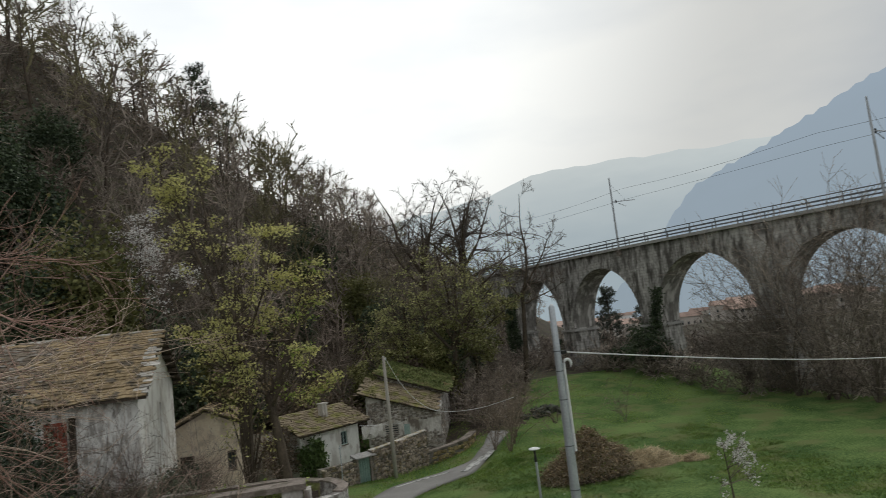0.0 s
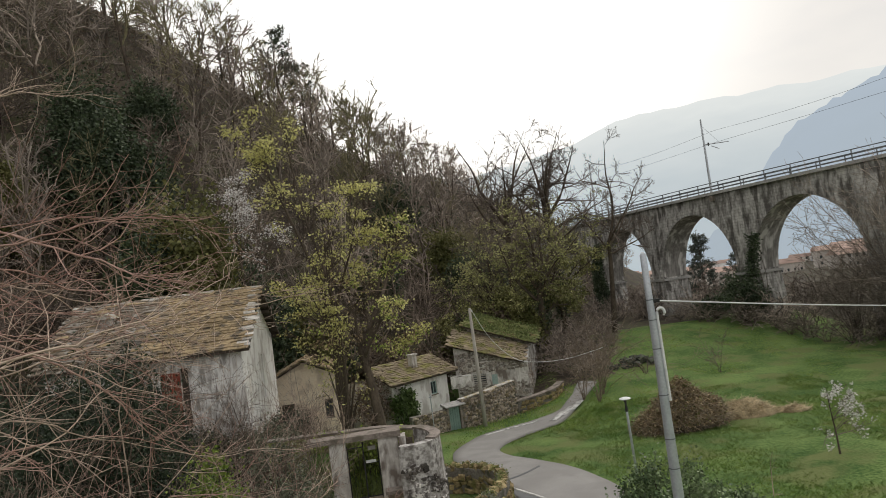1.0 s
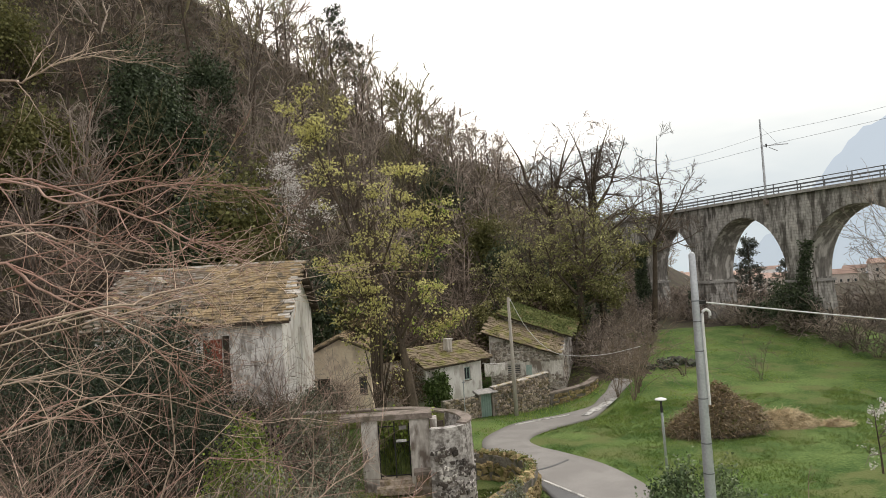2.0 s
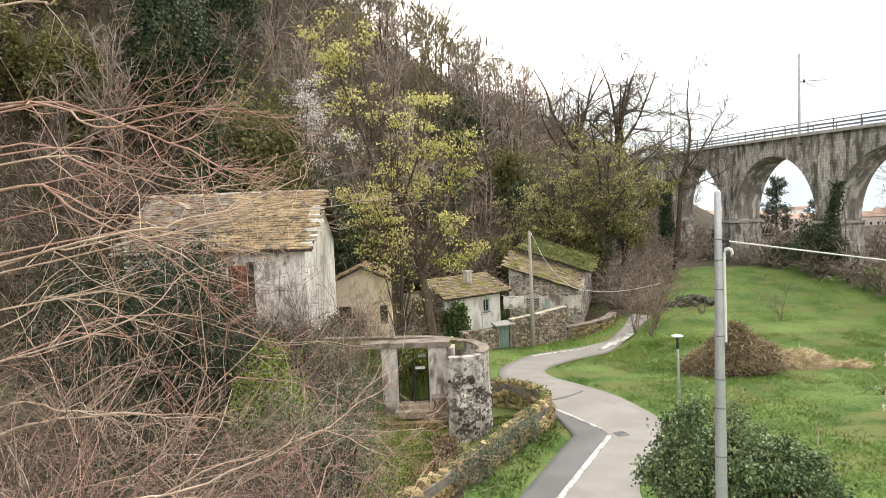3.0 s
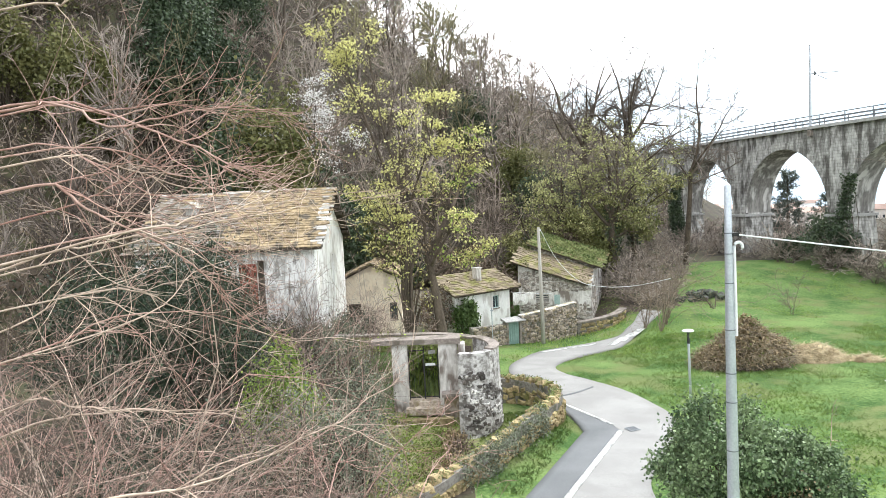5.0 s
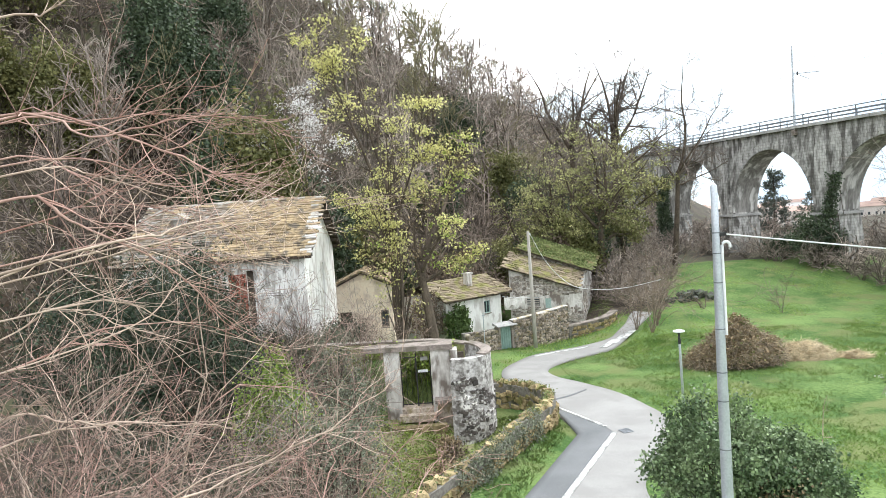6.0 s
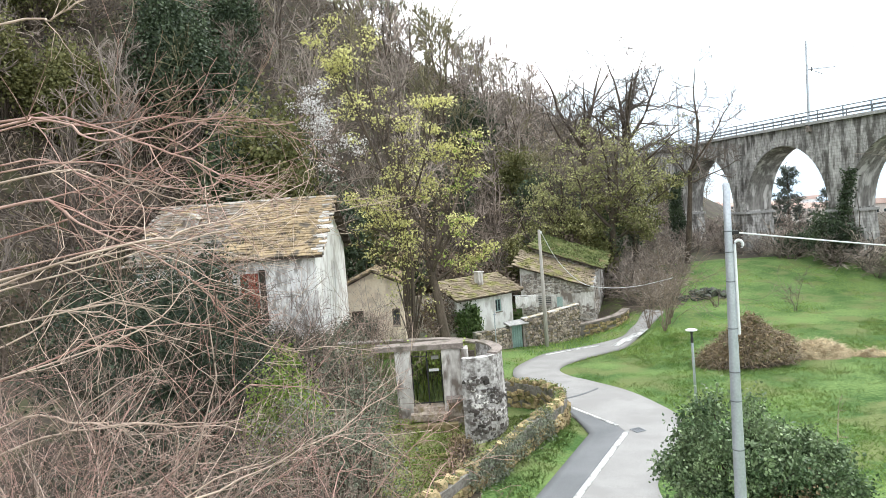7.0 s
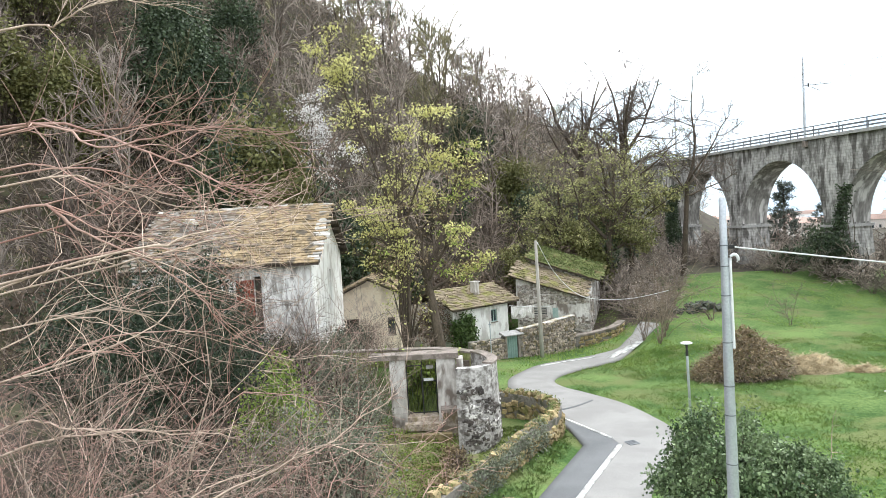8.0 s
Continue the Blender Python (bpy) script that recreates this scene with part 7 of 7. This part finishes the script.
rng = np.random.default_rng(730)
wi = rng.integers(9, 22, 260)
wp0 = LOW[wi] + rng.normal(0, 0.1, (260, 2)) + (np.stack([np.gradient(LOW, axis=0)[:, 1], -np.gradient(LOW, axis=0)[:, 0]], 1)[wi] / np.linalg.norm(np.gradient(LOW, axis=0)[wi], axis=1)[:, None]) * rng.choice((0.05, 0.25, 0.36), (260, 1))
lc = np.repeat(np.concatenate([wp0, rng.uniform(0.15, 0.95, (260, 1))], 1), 26, 0) + rng.normal(0, 1, (6760, 3)) * np.array([0.12, 0.12, 0.1])
tagged(part("wall_ivy", leaves(rng, lc, 0.045, 0, 0.4), M_BRAMBLE, None, kind="stuff"), "grey-green ivy creeping over the garden wall", "ivy")

# leaf cover added on the wall behind the gate, standing in for bright grass
rng = np.random.default_rng(740)
wi = rng.integers(2, len(back_line) - 2, 130)
wp0 = back_line[wi] + rng.normal(0, 0.12, (130, 2)) + np.array([-0.12, -0.3])
lc = np.repeat(np.concatenate([wp0, rng.uniform(0.3, 2.6, (130, 1))], 1), 22, 0) + rng.normal(0, 1, (2860, 3)) * np.array([0.16, 0.1, 0.14])
tagged(part("wall_growth", leaves(rng, lc, 0.085, 0, 0.3), M_LEAF_SPRING, None, kind="stuff"), "bright green leaf cover standing in for grass behind the gate", "creeper")

# moss and small weeds on top of the garden wall
rng = np.random.default_rng(750)
wi = rng.integers(0, len(LOW) - 1, 140)
wp0 = LOW[wi] + (LOW[wi + 1] - LOW[wi]) * rng.random((140, 1)) + rng.normal(0, 0.09, (140, 2))
lc = np.repeat(np.concatenate([wp0, np.full((140, 1), 0.9)], 1), 14, 0) + rng.normal(0, 1, (1960, 3)) * np.array([0.09, 0.09, 0.025])
tagged(part("wall_moss", leaves(rng, lc, 0.04, 0, -0.4), M_ROOF_MOSS, None, kind="stuff"), "olive moss and small weeds on the garden wall", "moss")

rng = np.random.default_rng(760)
tall = blades(1500, -2.3, 0.2, 25.2, 27.4, 0.55, wide=0.016)
tagged(part("tall_grass", tall, M_LEAF_SPRING, None, kind="stuff"), "tall fresh grass behind the garden gate", "grass")


# ---------- thicket on the bank ----------
brng = random.Random(9)


def thicket_top(x, y):
    """Height to which the thicket reaches over the bank, shaped to fit the camera's view."""
    across = x / y
    return 8.0 - y * float(np.interp(across, [-0.75, -0.6, -0.5, -0.36, -0.22, -0.12, -0.04], [-0.05, 0.03, 0.17, 0.22, 0.26, 0.36, 0.5]))


rows = []
for y, step in ((4.4, 0.62), (5.8, 0.72), (7.6, 0.95), (9.8, 1.25), (12.4, 1.8)):
    x = -0.10 * y if y > 9 else -0.24 * y
    while x > -0.80 * y:
        if not -0.47 < x / y < -0.2 or brng.random() < 0.5:
            rows.append((x + brng.uniform(-0.25, 0.25), y + brng.uniform(-0.5, 0.5)))
        x -= step
rows += [(-y * brng.uniform(0.56, 0.72), y) for y in (5.0, 5.6, 6.2, 6.8, 7.4, 8.2, 9.0, 10.0)]
for k, (x, y) in enumerate(rows):
    z = on_hill(x, y)
    h = max(0.9, thicket_top(x, y) + brng.uniform(-0.75, 0.1) - z)
    c = brng.choice((0, 1, 1, 2, 2))
    lab = ("tangled leafless shrub with arching reddish canes", "tangled leafless shrub with pale brown canes", "tangled leafless shrub with grey twigs")[c]
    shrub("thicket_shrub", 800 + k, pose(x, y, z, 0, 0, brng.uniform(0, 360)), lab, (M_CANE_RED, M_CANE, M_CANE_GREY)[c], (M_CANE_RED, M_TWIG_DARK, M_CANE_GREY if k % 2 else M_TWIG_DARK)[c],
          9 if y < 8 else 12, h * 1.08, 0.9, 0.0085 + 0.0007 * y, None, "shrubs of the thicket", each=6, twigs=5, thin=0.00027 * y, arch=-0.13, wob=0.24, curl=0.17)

# low mounds of dead bramble that fill the bank between the shrubs
for k in range(34):
    y = 6.6 + 9.4 * (k % 17) / 16 + brng.uniform(-0.4, 0.4)
    x = -y * brng.uniform(0.14, 0.62) if k < 17 else -y * brng.uniform(0.2, 0.42)
    shrub("bramble_mound", 1200 + k, pose(x, y, on_hill(x, y), 0, 0, brng.uniform(0, 360)), "low mound of dead brown bramble stems", (M_LANE, M_CANE_GREY, M_TWIG_DARK)[k % 3], (M_LANE, M_TWIG_DARK, M_CANE_GREY)[k % 3],
          15, brng.uniform(1.5, 2.2), 1.3, 0.007, None, "bramble mounds of the thicket", each=8, twigs=5, thin=0.00023 * y, arch=-0.24, wob=0.26, curl=0.2)

# overhanging branches of a hazel that stands beside the view
hazel = thing("hazel_tree", pose(-4.6, 3.2, on_hill(-4.6, 3.2)), "leafless hazel with long reddish-brown overhanging branches", "tree")
HZ = Vector((-4.6, 3.2, on_hill(-4.6, 3.2)))
part("trunk", Mesh().tube([(0, 0, -0.2), (0.05, 0, 1.2), (0.1, 0.1, 2.6), (0.1, 0.2, 4.2)], [0.11, 0.1, 0.08, 0.05], 8), M_BARK, hazel, smooth=True)
OVERHANG = (([(-2.28, 3.42, 8.62), (-1.7, 3.42, 8.5), (-1.31, 3.42, 8.54), (-0.93, 3.62, 8.56)], 0.006, 0),
         ([(-2.74, 3.99, 7.74), (-2.29, 4.19, 7.86), (-1.74, 4.4, 7.95), (-1.24, 4.7, 8.06), (-0.57, 5.01, 8.14)], 0.0065, 1),
         ([(-2.58, 3.81, 8.2), (-2.21, 3.9, 8.11), (-1.9, 3.99, 7.9), (-1.61, 4.18, 7.59), (-1.43, 4.37, 7.28)], 0.0075, 0),
         ([(-2.65, 4.05, 9.32), (-2.34, 4.06, 9.34), (-2.07, 4.16, 9.48), (-1.72, 4.27, 9.53)], 0.006, 1))
OVERHANG += (([(-2.55, 3.83, 8.67), (-1.67, 3.82, 8.48), (-1.32, 4.01, 8.31), (-1.05, 4.11, 8.3)], 0.007, 0),
         ([(-2.7, 4.2, 8.4), (-2.2, 4.3, 8.38), (-1.75, 4.5, 8.2), (-1.3, 4.8, 8.25)], 0.006, 1),
         ([(-2.8, 4.3, 8.05), (-2.3, 4.5, 8.25), (-1.9, 4.7, 8.6), (-1.6, 4.9, 8.85)], 0.0055, 0),
         ([(-3.15, 4.43, 6.55), (-2.56, 4.44, 6.67), (-2.01, 4.54, 6.64), (-1.61, 4.73, 6.49)], 0.0065, 1),
         ([(-3.0, 4.6, 7.1), (-2.5, 4.7, 7.3), (-1.9, 4.9, 7.25), (-1.3, 5.2, 6.9)], 0.006, 0))
OVERHANG += (([(-2.61, 3.95, 8.67), (-2.12, 4.05, 8.66), (-1.64, 4.25, 8.66), (-1.35, 4.45, 8.66)], 0.005, 0),
             ([(-1.95, 4.01, 7.94), (-1.75, 4.21, 7.73), (-1.58, 4.4, 7.48), (-1.43, 4.58, 7.18)], 0.005, 0),
             ([(-2.08, 3.54, 6.43), (-1.53, 3.65, 6.5), (-0.93, 3.96, 6.65), (-0.6, 4.17, 6.76), (-0.36, 4.37, 6.86)], 0.006, 1),
             ([(-3.08, 4.25, 6.76), (-2.56, 4.26, 6.76), (-2.18, 4.36, 6.72), (-1.82, 4.55, 6.62)], 0.006, 1),
             ([(-2.97, 4.44, 8.52), (-2.46, 4.53, 8.38), (-2.09, 4.62, 8.14), (-1.68, 4.82, 8.05), (-1.37, 5.01, 7.85)], 0.0055, 0),
             ([(-3.18, 4.58, 7.27), (-2.69, 4.59, 7.48), (-2.23, 4.78, 7.25), (-1.73, 4.97, 7.01)], 0.0055, 1))
OVERHANG += (([(-2.09, 3.29, 7.84), (-1.62, 3.98, 7.92), (-1.39, 4.28, 8.02), (-0.98, 4.79, 8.29)], 0.0065, 1),
             ([(-2.4, 3.6, 7.75), (-1.62, 4.0, 7.9), (-0.98, 4.65, 8.02), (-0.39, 5.18, 8.12)], 0.005, 1),
             ([(-2.24, 3.76, 8.43), (-1.84, 4.42, 8.26), (-1.56, 4.74, 8.32), (-1.31, 5.03, 8.26)], 0.0045, 0),
             ([(-2.16, 4.0, 7.32), (-1.86, 4.63, 7.61), (-1.44, 5.2, 7.73)], 0.0045, 1),
             ([(-2.12, 3.6, 7.59), (-1.71, 4.22, 7.36), (-1.16, 4.77, 7.03)], 0.0045, 1))
for k, (pts, r, c) in enumerate(OVERHANG):
    root = (HZ.x + 0.1, HZ.y + 0.15, max(HZ.z + 0.8, min(pts[0][2] - 0.5, HZ.z + 4.0)))
    line = dense([root] + pts, 6) - np.array(HZ)
    rng = np.random.default_rng(950 + k)
    wavy = np.cumsum(rng.normal(0, 0.011, line[7:-1].shape), axis=0)
    line[7:-1] += wavy - np.linspace(0, 1, len(wavy))[:, None] * wavy[-1]
    rad = np.linspace(r * 1.5, r * 0.4, len(line))
    limb = part("limb", tubes(line[None], rad[None], 6), (M_CANE_RED, M_CANE)[c], hazel, smooth=True)
    sp, sr = limbs(rng, *sprout(rng, line[None], rad[None], 15, 0.25, 1.0, (20, 60), 0.18, 0.55, 0.35), 0.0016, 6, 0.2, 0.02, 0.1)
    tp, tr = limbs(rng, *sprout(rng, sp, sr, 4, 0.2, 1.0, (20, 60), 0.5, 0.7, 0.3), 0.0015, 3, 0.12, 0.0)
    part("twig_spray", merge(tubes(sp, np.maximum(sr, 0.0017), 4), tubes(tp, np.maximum(tr, 0.0013), 3)), (M_CANE_RED, M_CANE)[c], limb, kind="stuff")

# long arching canes that sweep across the thicket
for k, (x, y, h, lx) in enumerate(((-3.9, 4.3, 3.6, 0.5), (-4.6, 5.2, 3.8, 0.6), (-3.5, 5.6, 2.6, 0.4), (-5.2, 6.4, 4.0, 0.5), (-4.2, 7.2, 3.4, 0.6), (-3.6, 7.6, 2.3, 0.3), (-5.8, 8.0, 4.0, 0.4), (-3.1, 6.4, 2.0, 0.3))):
    shrub("arching_shrub", 970 + k, pose(x, y, on_hill(x, y)), "bare shrub with long arching pale canes" if k % 2 else "bare shrub with long arching reddish canes", M_CANE if k % 2 else M_CANE_RED, M_CANE_RED if k % 3 == 0 else M_CANE_GREY,
          6, h * 0.95, 0.6, 0.009, None, "arching shrubs of the thicket", each=6, twigs=5, thin=0.0017, arch=-0.09, wob=0.16, lean=(lx, -0.1), curl=0.1)

# evergreen and bramble growth between thicket, house and garden
GROWTH = ((-9.6, 26.6, 1.5, 3.5, 0, 6000, 0.12), (-11.2, 26.2, 1.6, 3.5, 0, 5200, 0.12), (-8.5, 26.4, 0.9, 2.5, 0, 3000, 0.11), (-8.0, 20.5, 1.6, 3.7, 0, 5200, 0.11), (-9.9, 21.0, 1.7, 3.6, 0, 4600, 0.11), (-12.0, 25.5, 2.0, 3.4, 0, 3600, 0.13), (-7.4, 23.0, 1.5, 2.0, 0, 3000, 0.12), (-13.5, 24.0, 2.2, 3.4, 0, 3400, 0.14))
GROWTH += ((-4.9, 18.2, 1.1, 2.3, 1, 4200, 0.085), (-4.0, 17.2, 0.9, 1.7, 1, 2600, 0.08),
(-2.6, 15.2, 1.1, 2.0, 2, 4600, 0.065), (-3.5, 14.4, 1.2, 2.2, 2, 4600, 0.065), (-3.0, 17.2, 0.8, 1.5, 2, 3000, 0.065), (-5.4, 13.0, 1.4, 2.0, 0, 3600, 0.075), (-6.6, 11.5, 1.4, 1.7, 0, 3000, 0.075), (-4.4, 11.2, 1.2, 1.4, 0, 3000, 0.07), (-7.4, 14.5, 1.6, 2.4, 0, 3600, 0.085), (-5.0, 9.2, 1.1, 1.2, 0, 2600, 0.06), (-3.2, 10.6, 1.0, 1.0, 0, 2400, 0.06))
GROWTH += ((-3.4, 22.6, 1.0, 1.5, 2, 3200, 0.075), (-3.3, 19.6, 0.8, 1.4, 2, 2600, 0.07), (-4.4, 24.6, 1.0, 1.7, 2, 2600, 0.08))
GROWTH += ((-7.6, 29.3, 1.0, 1.3, 0, 2400, 0.1), (-6.2, 29.2, 1.0, 1.2, 2, 2600, 0.1), (-5.0, 29.6, 1.0, 1.3, 2, 2400, 0.1), (-8.8, 28.6, 1.1, 1.5, 0, 2600, 0.1), (-4.6, 32.0, 1.1, 1.2, 0, 2200, 0.11))
# the low dark undergrowth is added to darken the gaps between the canes
for k, (x, y, r, h, c, n, size) in enumerate(GROWTH):
    lab = ("dark evergreen shrub in front of the old house" if y > 18 else "dark ivy-leaved undergrowth added to darken gaps beneath the thicket", "fresh light-green shrub above the thicket", "grey-green bramble bush in the thicket")[c]
    fine = (0.62 if y > 18 else 0.8, 0.8, 0.7)[c]
    n, size = int(n * (2.2 if y > 18 else 0.7, 1.2, 1.3)[c]), size * fine
    evergreen(("evergreen_shrub", "green_shrub", "bramble_bush")[c], 1000 + k, pose(x, y, on_hill(x, y)), (r, r, h), (M_LEAF_YEW, M_LEAF_GREEN, M_BRAMBLE)[c], n, size, lab, "shrub", 36, "", 0.22)
# bare saplings standing in front of the old house and garden
for k, (x, y, h) in enumerate(((-6.3, 25.5, 5.5), (-5.0, 26.5, 5.0), (-4.2, 24.0, 4.2), (-7.6, 27.0, 6.0), (-3.3, 26.0, 4.6), (-3.2, 21.0, 3.6), (-8.6, 21.0, 5.2), (-6.6, 19.5, 4.4), (-10.5, 19.0, 5.5), (-3.6, 30.5, 3.4), (-6.9, 29.0, 3.6), (-5.6, 28.8, 3.2), (-8.2, 28.6, 4.0), (-4.4, 29.8, 3.0), (-2.9, 13.4, 2.6), (-3.8, 14.2, 3.0), (-2.5, 15.6, 2.4), (-5.0, 15.5, 3.0), (-0.9, 44.0, 3.4), (-1.7, 43.0, 3.6), (-3.0, 23.6, 3.0), (-3.8, 22.4, 3.4), (-2.8, 20.2, 2.4), (-3.5, 18.4, 2.8), (-4.6, 22.6, 3.6), (-3.3, 25.0, 3.2))):
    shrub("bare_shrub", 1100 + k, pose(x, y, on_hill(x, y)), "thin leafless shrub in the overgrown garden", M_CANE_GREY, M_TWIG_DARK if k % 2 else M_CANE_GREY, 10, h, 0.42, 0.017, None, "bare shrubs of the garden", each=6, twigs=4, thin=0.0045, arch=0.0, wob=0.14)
# thin upright saplings before the wall of the old house
for k, (x, y, h) in enumerate(((-7.9, 29.6, 5.2), (-7.1, 29.9, 4.8), (-6.3, 29.0, 4.6), (-5.2, 29.4, 4.0))):
    shrub("thin_sapling", 1300 + k, pose(x, y, on_hill(x, y)), "slender dark leafless sapling before the house", M_TWIG_DARK, M_TWIG_DARK, 3, h, 0.14, 0.024, None, "saplings before the old house", each=5, twigs=3, thin=0.007, arch=0.03, wob=0.1)
# withered growth between the steps and the round wall
for k, (x, y, r, h) in enumerate(((-0.1, 21.9, 0.45, 0.5), (0.05, 20.9, 0.5, 0.55), (-0.1, 19.9, 0.5, 0.5), (-0.4, 19.0, 0.5, 0.45))):
    evergreen("withered_shrub", 1320 + k, pose(x, y, on_hill(x, y)), (r, r, h), (M_LEAF_DRY, M_BRUSH_LEAF)[k % 2], 900, 0.055, "withered brown growth beside the garden steps", "shrub", 22, "withered growth in the garden", 0.24)
rng = np.random.default_rng(1340)
x, y = rng.uniform(-2.8, 0.3, 220), rng.uniform(17.2, 23.8, 220)
lc = np.repeat(np.stack([x, y, ground_z(x, y) + 0.03], 1), 24, 0) + rng.normal(0, 1, (5280, 3)) * np.array([0.14, 0.14, 0.04])
tagged(part("dry_moss", leaves(rng, lc, 0.045, 0, 0), M_LEAF_OLIVE, None, kind="stuff"), "olive moss and dry leaves on the garden steps", "ground cover")
